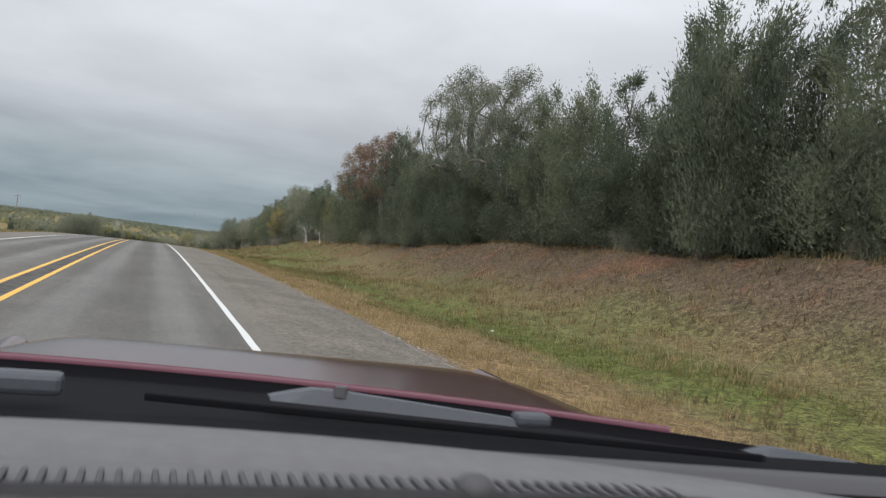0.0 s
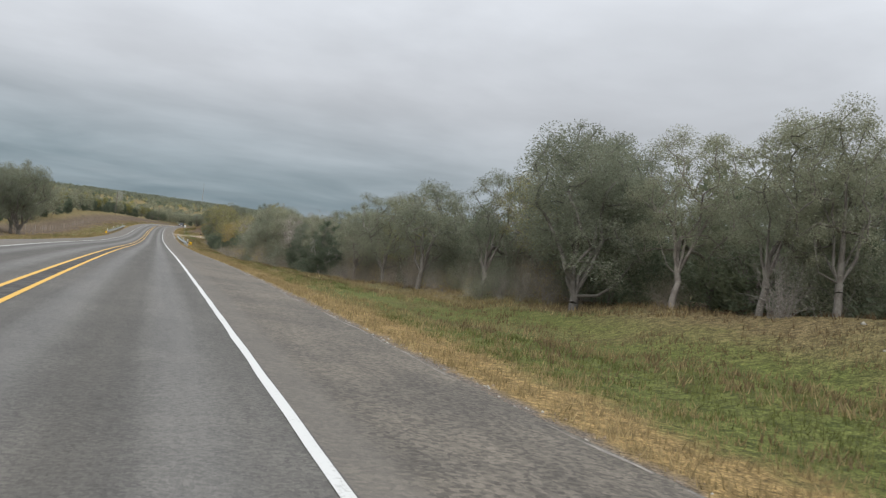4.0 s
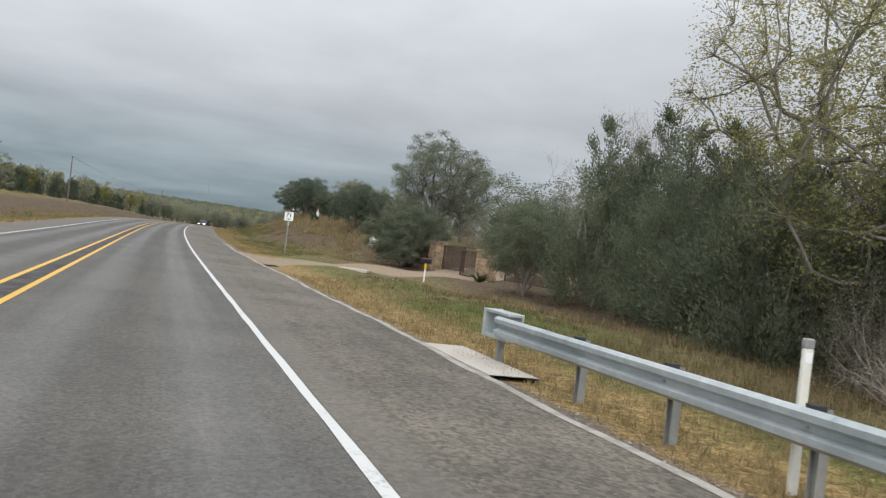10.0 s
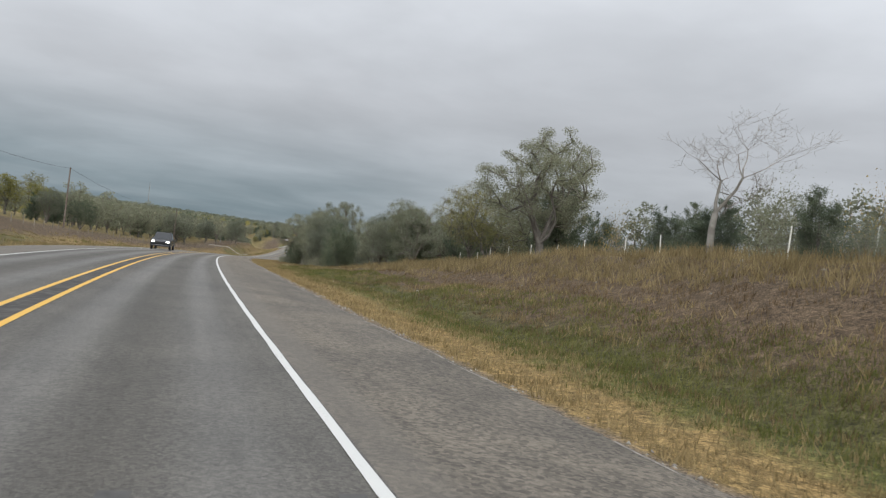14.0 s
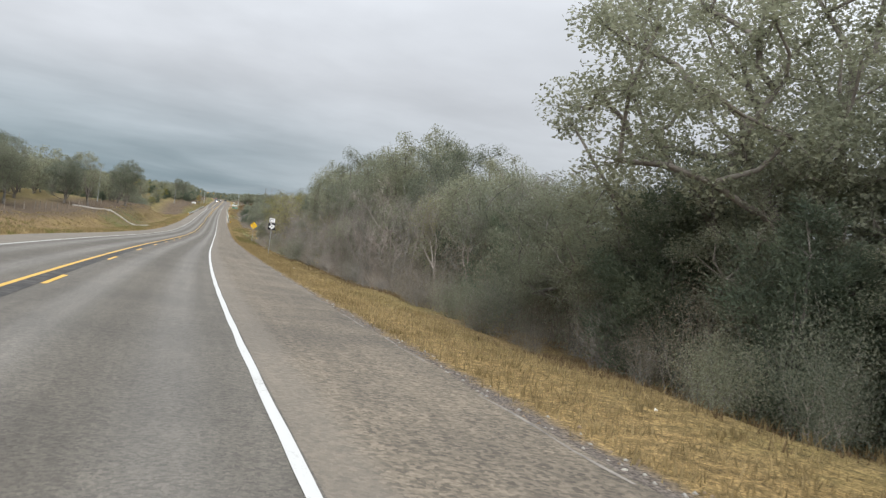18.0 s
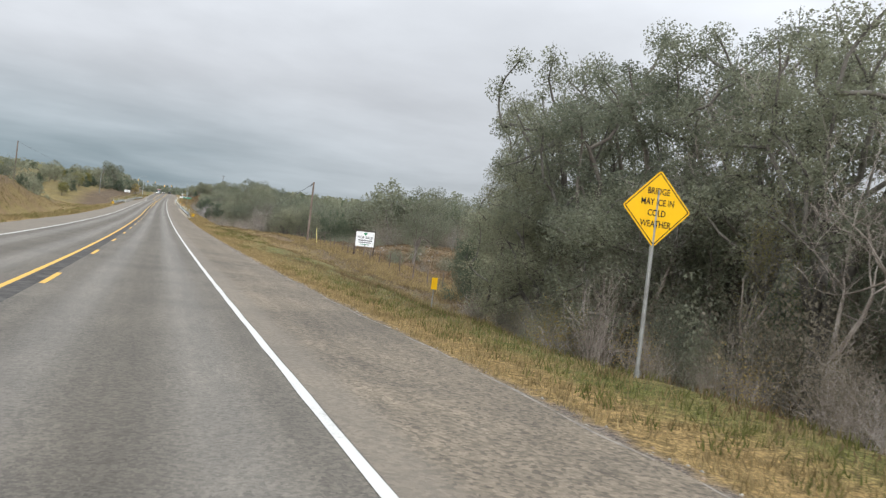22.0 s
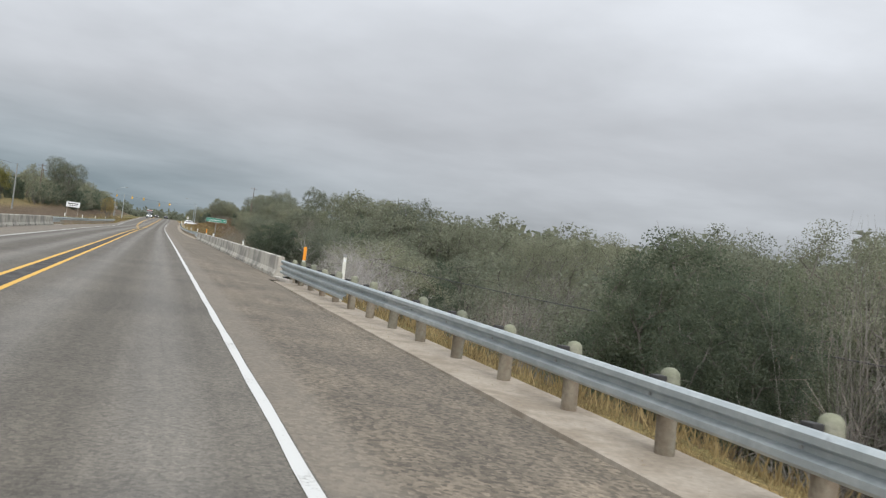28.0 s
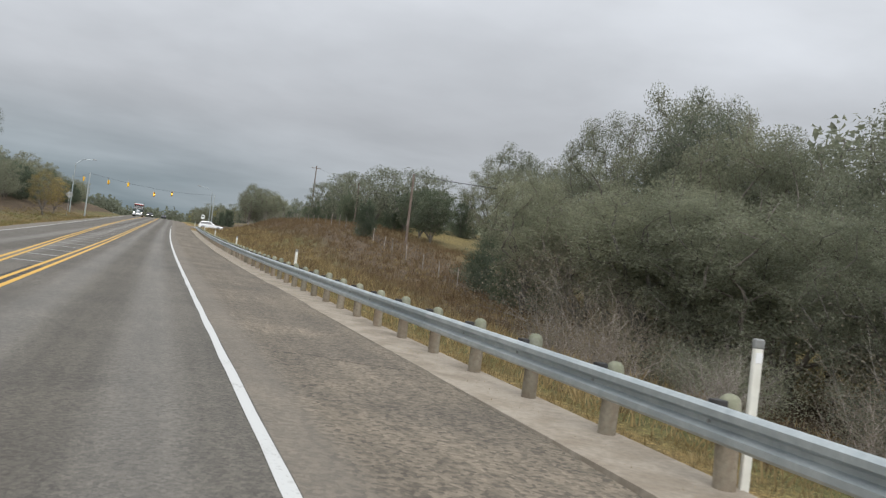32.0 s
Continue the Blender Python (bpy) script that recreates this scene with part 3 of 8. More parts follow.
def leaf_stuff(name, colour, light, tone=0.24, rough=0.75):
    """Leaf matter: colour by leaf and by plant, a little light let through."""
    m = bpy.data.materials.new(name)
    m.use_nodes = True
    nt = tree_of(m)
    out = nt.nodes.new("ShaderNodeOutputMaterial")
    leaf = nt.nodes.new("ShaderNodeNewGeometry").outputs["Random Per Island"]
    plant = nt.nodes.new("ShaderNodeObjectInfo").outputs["Random"]
    co = nt.nodes.new("ShaderNodeTexCoord").outputs["Object"]
    clump = noise_n(nt, co, 0.9, 3.0, 0.6)
    col = mix(nt, smooth(nt, clump, 0.3, 0.7), colour, light)
    col = mix(nt, 1.0, col, mix(nt, leaf, (1 - tone,) * 3, (1 + tone,) * 3), "MULTIPLY")
    col = mix(nt, 1.0, col, mix(nt, plant, (0.78, 0.80, 0.80), (1.22, 1.16, 1.08)), "MULTIPLY")
    b = node(nt, "ShaderNodeBsdfPrincipled", Base_Color=col, Roughness=rough, Specular_IOR_Level=0.12)
    t = node(nt, "ShaderNodeBsdfTranslucent", Color=mix(nt, 1.0, col, (1.36, 1.36, 1.22), "MULTIPLY"))
    both = node(nt, "ShaderNodeMixShader", i0=0.52, i1=b.outputs[0], i2=t.outputs[0])
    nt.links.new(both.outputs[0], out.inputs[0])
    M[name] = m


leaf_stuff("juniper_leaf", (0.090, 0.114, 0.084), (0.150, 0.172, 0.124))
leaf_stuff("oak_leaf", (0.156, 0.170, 0.130), (0.236, 0.250, 0.194))
leaf_stuff("elm_leaf", (0.185, 0.180, 0.068), (0.29, 0.27, 0.115))
leaf_stuff("amber_leaf", (0.26, 0.20, 0.072), (0.36, 0.285, 0.12))
leaf_stuff("rust_leaf", (0.150, 0.105, 0.082), (0.215, 0.155, 0.120))
leaf_stuff("brush_leaf", (0.165, 0.148, 0.118), (0.262, 0.234, 0.188))
leaf_stuff("dry_blade", (0.185, 0.145, 0.076), (0.300, 0.242, 0.140), 0.35)
leaf_stuff("green_blade", (0.078, 0.092, 0.029), (0.149, 0.151, 0.060), 0.3)
leaf_stuff("russet_blade", (0.135, 0.092, 0.055), (0.215, 0.158, 0.096), 0.35)
leaf_stuff("cactus_pad", (0.075, 0.105, 0.058), (0.115, 0.14, 0.075), 0.15)
material("bark", (0.110, 0.098, 0.085), 0.95, grain=0.5, scale=14, bump=0.7, tone=(0.185, 0.170, 0.150), vary=0.2)
material("twig", (0.175, 0.153, 0.134), 0.95, grain=0.4, scale=9, tone=(0.30, 0.275, 0.25), vary=0.3)
material("dead_wood", (0.36, 0.34, 0.31), 0.95, grain=0.3, scale=12, bump=0.4, tone=(0.21, 0.19, 0.17))


def part(name, data, mat, parent, label=""):
    """One mesh (a bmesh or ready mesh data) as an object under a thing or part."""
    if isinstance(data, bmesh.types.BMesh):
        me = bpy.data.meshes.new(name)
        data.to_mesh(me)
        data.free()
    else:
        me = data
    if mat and not me.materials:
        me.materials.append(M[mat])
    ob = new(name, me)
    ob.parent = parent
    if label:
        ob["label"] = label
    return ob


def tubes(segs, sides=5, joined=True):
    """Tapered tubes along (start, end, radius, radius), joined at shared nodes; returns verts and faces."""
    if not segs:
        return np.zeros((0, 3)), np.zeros((0, 4), int)
    a = np.array([s[0] for s in segs], float)
    b = np.array([s[1] for s in segs], float)
    ra = np.array([s[2] for s in segs], float)
    rb = np.array([s[3] for s in segs], float)
    d = b - a
    d /= np.linalg.norm(d, axis=1, keepdims=True) + 1e-9
    ref = np.where(np.abs(d[:, 2:3]) > 0.9, [[1.0, 0, 0]], [[0, 0, 1.0]])
    u = np.cross(d, ref)
    u /= np.linalg.norm(u, axis=1, keepdims=True) + 1e-9
    w = np.cross(d, u)
    ang = np.arange(sides) * 2 * math.pi / sides
    ring = u[:, None] * np.cos(ang)[None, :, None] + w[:, None] * np.sin(ang)[None, :, None]
    va = a[:, None] + ring * ra[:, None, None]
    vb = b[:, None] + ring * rb[:, None, None]
    v = np.concatenate([va, vb], 1).reshape(-1, 3)
    base = (np.arange(len(segs)) * 2 * sides)[:, None]
    k = np.arange(sides)
    f = np.stack([base + k, base + (k + 1) % sides, base + sides + (k + 1) % sides, base + sides + k], -1).reshape(-1, 4)
    if joined:
        knots, which = np.unique(np.concatenate([a, b]).round(3), axis=0, return_inverse=True)
        which = which.reshape(-1, 1) + len(v)
        ring0 = np.concatenate([base, base + sides])
        f = np.concatenate([f, np.concatenate([which, ring0, ring0 + 1, ring0 + 2], 1)])
        v = np.concatenate([v, knots])
    return v, f


def cable(pts, r, sides=5):
    """One unbroken round strand through the points."""
    p = np.asarray(pts, float)
    d = np.gradient(p, axis=0)
    d /= np.linalg.norm(d, axis=1, keepdims=True) + 1e-9
    u = np.cross(d, [0, 0, 1.0])
    u /= np.linalg.norm(u, axis=1, keepdims=True) + 1e-9
    w = np.cross(d, u)
    a = np.arange(sides) * 2 * math.pi / sides
    v = (p[:, None] + r * (u[:, None] * np.cos(a)[None, :, None] + w[:, None] * np.sin(a)[None, :, None])).reshape(-1, 3)
    b = (np.arange(len(p) - 1) * sides)[:, None]
    k = np.arange(sides)
    f = np.stack([b + k, b + (k + 1) % sides, b + sides + (k + 1) % sides, b + sides + k], -1).reshape(-1, 4)
    return v, f


def quick_mesh(name, v, f, mat, smooth_faces=False):
    """Mesh data from arrays of equal-sided faces, the quick way."""
    v, f = np.asarray(v, np.float32), np.asarray(f, np.int32)
    me = bpy.data.meshes.new(name)
    me.vertices.add(len(v))
    me.vertices.foreach_set("co", v.ravel())
    k = f.shape[1]
    me.loops.add(f.size)
    me.loops.foreach_set("vertex_index", f.ravel())
    me.polygons.add(len(f))
    me.polygons.foreach_set("loop_start", np.arange(len(f), dtype=np.int32) * k)
    me.update(calc_edges=True)
    if smooth_faces:
        me.polygons.foreach_set("use_smooth", np.ones(len(f), bool))
    me.materials.append(M[mat])
    return me


def leaves(points, size, droop=0.0, slim=0.55, ways=None):
    """One three-cornered leaf or leaf spray at each point, turned at random."""
    n = len(points)
    d = rng.normal(size=(n, 3))
    d[:, 2] = d[:, 2] * 0.6 - droop
    d /= np.linalg.norm(d, axis=1, keepdims=True)
    if ways is not None:
        d = ways
    e = np.cross(d, rng.normal(size=(n, 3)))
    e /= np.linalg.norm(e, axis=1, keepdims=True)
    ln = size * rng.uniform(0.6, 1.4, (n, 1))
    p = np.asarray(points)
    q = np.stack([p - d * ln * 0.5 + e * ln * slim * 0.5, p - d * ln * 0.5 - e * ln * slim * 0.5, p + d * ln * 0.6], 1).reshape(-1, 3)
    return q, np.arange(3 * n).reshape(n, 3)


def grow(height, spread, trunk_r, levels, start=0.25, forks=(3, 5), up=0.5, wander=0.25, lean=0.0, seg=3):
    """A branching skeleton: tapered segments, and the tips with their level."""
    segs, tips = [], []

    def limb(p, d, length, r, level):
        q, dirn = np.array(p, float), np.array(d, float)
        for i in range(seg):
            dirn = dirn + rng.normal(size=3) * wander
            dirn[2] += 0.10 * up
            dirn /= np.linalg.norm(dirn)
            nxt = q + dirn * length / seg
            r2 = r * (0.86 if level else 0.92)
            segs.append((q, nxt, r, r2))
            if level and level < levels and rng.random() < 0.6:
                side = dirn + rng.normal(size=3) * 0.9
                side /= np.linalg.norm(side)
                limb(nxt, side, length * rng.uniform(0.45, 0.7), r2 * 0.55, level + 1)
            q, r = nxt, r2
            tips.append((q.copy(), level))
        if level < levels:
            for _ in range(rng.integers(*forks)):
                side = rng.normal(size=3)
                side[2] = abs(side[2]) * up + (0.25 if level == 0 else 0.0)
                side[:2] *= spread
                side = dirn * 0.55 + side / np.linalg.norm(side)
                side /= np.linalg.norm(side)
                limb(q, side, length * rng.uniform(0.6, 0.85), r * 0.62, level + 1)

    limb((0, 0, -0.25), (lean, 0.3 * lean, 1.0), height * start, trunk_r, 0)
    return segs, tips


def fit_height(segs, tips, height, width=None):
    top = max(t[0][2] for t in tips)
    k = height / top
    wide = max(abs(t[0][:2]).max() for t in tips)
    kw = min(k, width / wide) if width else k
    sc = np.array([kw, kw, k])
    return [(a * sc, b * sc, ra, rb) for a, b, ra, rb in segs], [(p * sc, l) for p, l in tips]


def spray(tips, level, n, radius, flat=0.75):
    """Points gathered in clumps about the tips of the given level and above."""
    own = np.array([p for p, l in tips if l >= level])
    size = rng.uniform(0.4, 1.25, len(own))
    pick = rng.integers(0, len(own), n)
    d = rng.normal(size=(n, 3))
    d /= np.linalg.norm(d, axis=1, keepdims=True)
    r = radius * size[pick] * rng.random(n) ** 0.6
    out = own[pick] + d * r[:, None] * np.array([1, 1, flat])
    return out[out[:, 2] > 0.15]


PLANTS = {}


def keep(kind, variant, parts, label, category):
    """A plant kept as mesh data, to be set out any number of times."""
    PLANTS.setdefault(kind, []).append((parts, label, category))


def make_oak(height, n, size, leaf, kind, label, width=None, clumps=80, clump=0.62, base=0.2, trunk=0.20, fill=0.42, twigs=3, sides=5, lean=0.1):
    """A broad-leaved tree: a trunk forking into limbs that reach leaf clumps set in a lumpy, gapped dome."""
    width = width or height * 0.82
    half = np.array([width / 2, width / 2, height * (1 - base) / 2])
    centre = np.array([lean * height * 0.3, 0, height * (1 + base) / 2])
    lobes = rng.normal(size=(9, 3))
    lobes /= np.linalg.norm(lobes, axis=1, keepdims=True)
    swell = rng.uniform(0.1, 0.5, 9)
    spots, apart = [], 1.25 * (half.prod() * 4.2 / clumps) ** (1 / 3) * 0.62
    for _ in range(clumps * 12):
        u = rng.normal(size=3)
        u /= np.linalg.norm(u)
        if u[2] < -0.8 or len(spots) >= clumps:
            continue
        r = (0.68 + (swell * np.maximum(0, lobes @ u) ** 6).sum()) * rng.random() ** fill
        c = centre + u * min(r, 1.05) * half
        if all(np.linalg.norm(c - o) > apart for o in spots):
            spots.append(c)
    fork = np.array([lean * height * 0.18, lean * 0.3, height * base * 0.95])
    nodes, up = [np.array([0, 0, -0.25]), fork * [0.6, 0.3, 0.5], fork], [-1, 0, 1]
    for k in range(6):
        a = k * 1.047 + rng.uniform(-0.4, 0.4)
        w = centre + half * np.array([math.cos(a) * 0.42, math.sin(a) * 0.42, rng.uniform(-0.35, 0.25)])
        nodes.append((w + fork) / 2 + rng.normal(size=3) * 0.12 * half * 0.6)
        up.append(2)
        nodes.append(w)
        up.append(len(nodes) - 2)
    first = len(nodes)
    for c in sorted(spots, key=lambda c: float(np.linalg.norm(c - fork))):
        d = [np.linalg.norm(c - q) + 0.25 * np.linalg.norm(q - fork) for q in nodes[2:]]
        nodes.append(c)
        up.append(int(np.argmin(d)) + 2)
    load = np.zeros(len(nodes))
    for i in range(len(nodes) - 1, 0, -1):
        load[i] += 1 if i >= first else 0.4
        load[up[i]] += load[i]
    rad = np.maximum(trunk * (load / load[1]) ** 0.52, 0.012)
    rad[0] = trunk * 1.25
    segs = []
    for i in range(1, len(nodes)):
        a, b = nodes[up[i]], nodes[i]
        mid = (a + b) / 2 + rng.normal(size=3) * 0.07 * np.linalg.norm(b - a)
        r0 = min(rad[up[i]], rad[i] * 1.5)
        segs += [(a, mid, r0, (r0 + rad[i]) / 2), (mid, b, (r0 + rad[i]) / 2, rad[i])]
    own = np.array(spots)
    grain = rng.uniform(0.55, 1.3, len(own))
    for c, g in zip(own, grain):
        for _ in range(twigs):
            d = rng.normal(size=3) + (c - centre) / np.linalg.norm(c - centre)
            segs.append((c, c + d / np.linalg.norm(d) * clump * g * rng.uniform(0.6, 1.1), 0.011, 0.004))
    pick = rng.choice(len(own), n, p=grain ** 2 / (grain ** 2).sum())
    d = rng.normal(size=(n, 3))
    d /= np.linalg.norm(d, axis=1, keepdims=True)
    pts = own[pick] + d * (clump * grain[pick] * rng.random(n) ** 0.55)[:, None] * np.array([1.1, 1.1, 0.8])
    v, f = tubes(segs, sides, twigs > 0)
    q, g = leaves(pts[pts[:, 2] > 0.15], size, slim=0.75)
    keep(kind, 0, [("trunk", quick_mesh("trunk", v, f, "bark", True)), ("crown", quick_mesh("crown", q, g, leaf))], label, "tree")


def make_juniper(height, width, n, size, kind, label, taper=0.5):
    """A juniper: dark stems hidden in upswept feathery sprays, with several uneven peaks."""
    segs = [((0, 0, -0.25), (0.05, 0.02, height * 0.40), 0.12, 0.06), ((0.05, 0.02, height * 0.40), (0, 0, height * 0.72), 0.06, 0.012)]
    for _ in range(4):
        a = rng.uniform(0, 6.28)
        segs.append(((0, 0, 0.1), (math.cos(a) * width * 0.35, math.sin(a) * width * 0.35, height * rng.uniform(0.4, 0.62)), 0.06, 0.012))
    peaks = [(0.0, 0.0, 1.0)] + [(math.cos(a) * width * q, math.sin(a) * width * q, rng.uniform(0.72, 0.95)) for a, q in zip(rng.uniform(0, 6.28, 5), rng.uniform(0.2, 0.5, 5))]
    pts, ways = [], []
    m = int(90 * max(1.0, width / 2.4))
    for k in range(m):
        px, py, top = peaks[int(rng.integers(0, len(peaks)))]
        h = rng.random() ** 0.9
        prof = (width * 0.72) * (1 - h) ** taper * rng.uniform(0.35, 1.0) + 0.06
        a = rng.uniform(0, 6.28)
        out = np.array([math.cos(a), math.sin(a), 0.0])
        c = out * prof + np.array([px, py, 0]) * (0.55 + 0.45 * h) + np.array([0, 0, height * top * (0.05 + 0.88 * h)])
        if k % 2 == 0:
            segs.append((min((g[1] for g in segs[:6]), key=lambda q: float(np.linalg.norm(np.array(q) - c))), c, 0.022, 0.008))
        axis = out * rng.uniform(0.3, 0.9) + np.array([0, 0, 1.0])
        axis /= np.linalg.norm(axis)
        cnt = int(n / m * (0.6 + 0.8 * (1 - h)))
        r = (0.26 + 0.30 * (1 - h)) * rng.uniform(0.7, 1.25) * (width / 2.2)
        d = rng.normal(size=(cnt, 3))
        d /= np.linalg.norm(d, axis=1, keepdims=True)
        along = rng.normal(size=(cnt, 1)) * 0.75
        pts.append(c + d * (r * rng.random((cnt, 1)) ** 0.45) + axis * along * r)
        ways.append(axis + d * 0.55 + rng.normal(size=(cnt, 3)) * 0.35)
    pts, ways = np.concatenate(pts), np.concatenate(ways)
    ok = pts[:, 2] > 0.05
    pts, ways = pts[ok], ways[ok] / np.linalg.norm(ways[ok], axis=1, keepdims=True)
    v, f = tubes(segs, 5)
    q, g = leaves(pts, size * 1.25, slim=0.42, ways=ways)
    keep(kind, 0, [("trunk", quick_mesh("trunk", v, f, "bark", True)), ("crown", quick_mesh("crown", q, g, "juniper_leaf"))], label, "tree")


def make_bare(height, kind, label, n=0, leaf=None, levels=5, width=None, trunk=0.13, mat="twig", size=0.1, spread=1.2):
    segs, tips = fit_height(*grow(height, spread, trunk, levels, 0.24, (2, 4), 0.7, 0.16, 0.08), height, width)
    segs = [(a, b, max(ra, 0.006), max(rb, 0.004)) for a, b, ra, rb in segs]
    stout = [g for g in segs if g[2] > 0.028]
    v, f = tubes(stout, 6)
    q, g = tubes([g for g in segs if g[2] <= 0.028] + [(g[0], g[1], 0.004, 0.004) for g in stout], 3)
    parts = [("trunk", quick_mesh("trunk", v, f, mat, True)), ("branchwork", quick_mesh("branchwork", q, g, mat))]
    if n:
        q, g = leaves(spray(tips, levels - 1, n, 0.45), size, 0.2)
        parts.append(("crown", quick_mesh("crown", q, g, leaf)))
    keep(kind, 0, parts, label, "tree")


def make_brush(height, width, stems, n, leaf, kind, label, mat="twig", size=0.046):
    segs = []
    for _ in range(stems):
        a = rng.uniform(0, 6.28)
        p = np.array([math.cos(a), math.sin(a), 0]) * rng.uniform(0, width * 0.5)
        p[2] = -0.1
        d = np.array([rng.normal() * 0.5, rng.normal() * 0.5, 1.3])
        r = rng.uniform(0.008, 0.02)
        segs.append((np.array([0, 0, -0.3]), p, r, r))
        for k in range(4):
            d = d + rng.normal(size=3) * 0.35
            d /= np.linalg.norm(d)
            q = p + d * height * rng.uniform(0.18, 0.30)
            segs.append((p, q, r, r * 0.75))
            for _ in range(2):
                e = d + rng.normal(size=3) * 0.8
                e /= np.linalg.norm(e)
                segs.append((q, q + e * height * rng.uniform(0.12, 0.25), r * 0.5, r * 0.25))
            p, r = q, r * 0.75
    ends = np.array([s[1] for s in segs])
    v, f = tubes(segs, 3)
    parts = [("branchwork", quick_mesh("branchwork", v, f, mat))]
    if n:
        pts = ends[rng.integers(0, len(ends), n)] + rng.normal(size=(n, 3)) * 0.16 * width
        pts = pts[pts[:, 2] > 0.0]
        q, g = leaves(pts, size, slim=0.8)
        parts.append(("foliage", quick_mesh("foliage", q, g, leaf)))
    keep(kind, 0, parts, label, "bush")


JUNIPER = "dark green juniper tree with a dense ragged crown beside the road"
BROAD = "broad dark green juniper with a rounded ragged crown"
OAK = "grey-green live oak with a spreading open crown"
for h, w in ((8.0, 2.7), (7.2, 3.0), (8.6, 2.6), (6.2, 2.9)):
    make_juniper(h, w, 30000, 0.092, "juniper", JUNIPER)
for h, w in ((8.0, 2.6), (7.0, 2.8)):
    make_juniper(h, w, 11000, 0.155, "mid_juniper", JUNIPER)
for h in (7.6, 6.6):
    make_oak(h, 50000, 0.078, "juniper_leaf", "wide_juniper", BROAD, width=h * 0.86, clumps=130, clump=0.62, base=0.02, trunk=0.16, fill=0.36, twigs=3, sides=4)
make_oak(7.4, 110000, 0.066, "juniper_leaf", "great_juniper", "large dark juniper with a broad dense crown on the bank", width=8.2, clumps=190, clump=0.56, base=0.02, trunk=0.2, fill=0.34, twigs=4, sides=4)
make_juniper(7.4, 2.6, 2600, 0.30, "far_juniper", "")
make_juniper(6.2, 2.8, 2400, 0.30, "far_juniper", "")
OPEN = "tall live oak with crooked limbs and gaps in its crown"
ELM = "elm with thin yellow-green autumn leaves"
for h, b in ((9.4, 0.16), (8.6, 0.10), (10.2, 0.2), (7.8, 0.08)):
    make_oak(h, 46000, 0.072, "oak_leaf", "oak", OAK, base=b, clumps=95, clump=0.80)
for h in (9.2, 8.2):
    make_oak(h, 17000, 0.115, "oak_leaf", "mid_oak", OAK, base=0.1, clumps=75, clump=0.85, trunk=0.22, sides=4)
for h in (11.0, 9.9):
    make_oak(h, 38000, 0.074, "oak_leaf", "open_oak", OPEN, clumps=80, clump=0.68, base=0.2, trunk=0.26, twigs=5)
make_oak(9.6, 52000, 0.076, "oak_leaf", "round_oak", "round-crowned dark green live oak on a short stout trunk", clumps=100, clump=0.74, base=0.16, trunk=0.28, width=8.2, fill=0.5)
for h in (8.8, 7.2, 9.6):
    make_oak(h, 2000, 0.32, "oak_leaf", "far_oak", "", base=0.08, clumps=34, clump=1.15, twigs=0, sides=3)
for h in (9.2, 8.2):
    make_oak(h, 4200, 0.175, "oak_leaf", "back_oak", "", base=0.06, clumps=46, clump=1.05, twigs=0, sides=3)
make_juniper(7.6, 2.6, 3400, 0.22, "back_juniper", "")
for h in (8.3, 9.4):
    make_oak(h, 36000, 0.056, "elm_leaf", "elm", ELM, clumps=130, clump=0.86, base=0.14, trunk=0.20, twigs=12, sides=3, width=h)
make_oak(6.4, 20000, 0.055, "amber_leaf", "amber_elm", "small tree in orange-yellow autumn leaf", clumps=80, clump=0.55, base=0.12, trunk=0.15, twigs=6, sides=4)
make_oak(9.4, 34000, 0.076, "rust_leaf", "rust_oak", "oak with thin rust-brown leaves", clumps=80, clump=0.66, trunk=0.22, twigs=5)
make_oak(7.0, 2000, 0.28, "elm_leaf", "far_elm", "", clumps=34, clump=0.9, twigs=0, sides=3)
make_bare(8.7, "bare_tree", "leafless grey tree with fine twigs", trunk=0.17)
make_bare(7.5, "bare_tree", "leafless grey tree with fine twigs", trunk=0.16)
make_bare(6.7, "thin_tree", "thin grey tree with a few yellowing leaves", 6000, "elm_leaf", 5, size=0.046, trunk=0.14)
make_bare(6.8, "snag", "dead tree with a tangle of bleached grey branches", mat="dead_wood", levels=5, trunk=0.19, spread=2.6)
make_bare(5.4, "dead_tree", "dead leaning tree with bleached grey branches", mat="dead_wood", levels=4, trunk=0.12)
for h, w, c in ((3.2, 2.1, 40), (2.5, 2.5, 44), (4.0, 1.9, 40)):
    make_brush(h, w, c, 6500, "brush_leaf", "brush", "tangled grey-brown undergrowth of bare stems and dull leaves")
make_brush(3.4, 2.3, 12, 1500, "brush_leaf", "back_brush", "", size=0.115)
make_brush(3.0, 2.3, 6, 1700, "oak_leaf", "back_shrub", "", size=0.12)
make_brush(2.1, 1.6, 22, 900, "amber_leaf", "amber_brush", "low bush with scattered yellow leaves", size=0.06)
make_brush(2.9, 2.0, 80, 140, "brush_leaf", "twig_brush", "leafless thicket of pale grey twigs")
make_brush(3.5, 2.3, 88, 260, "brush_leaf", "twig_brush", "leafless thicket of pale grey twigs")
make_brush(2.0, 2.0, 20, 12000, "oak_leaf", "shrub", "low dense grey-green evergreen shrub")

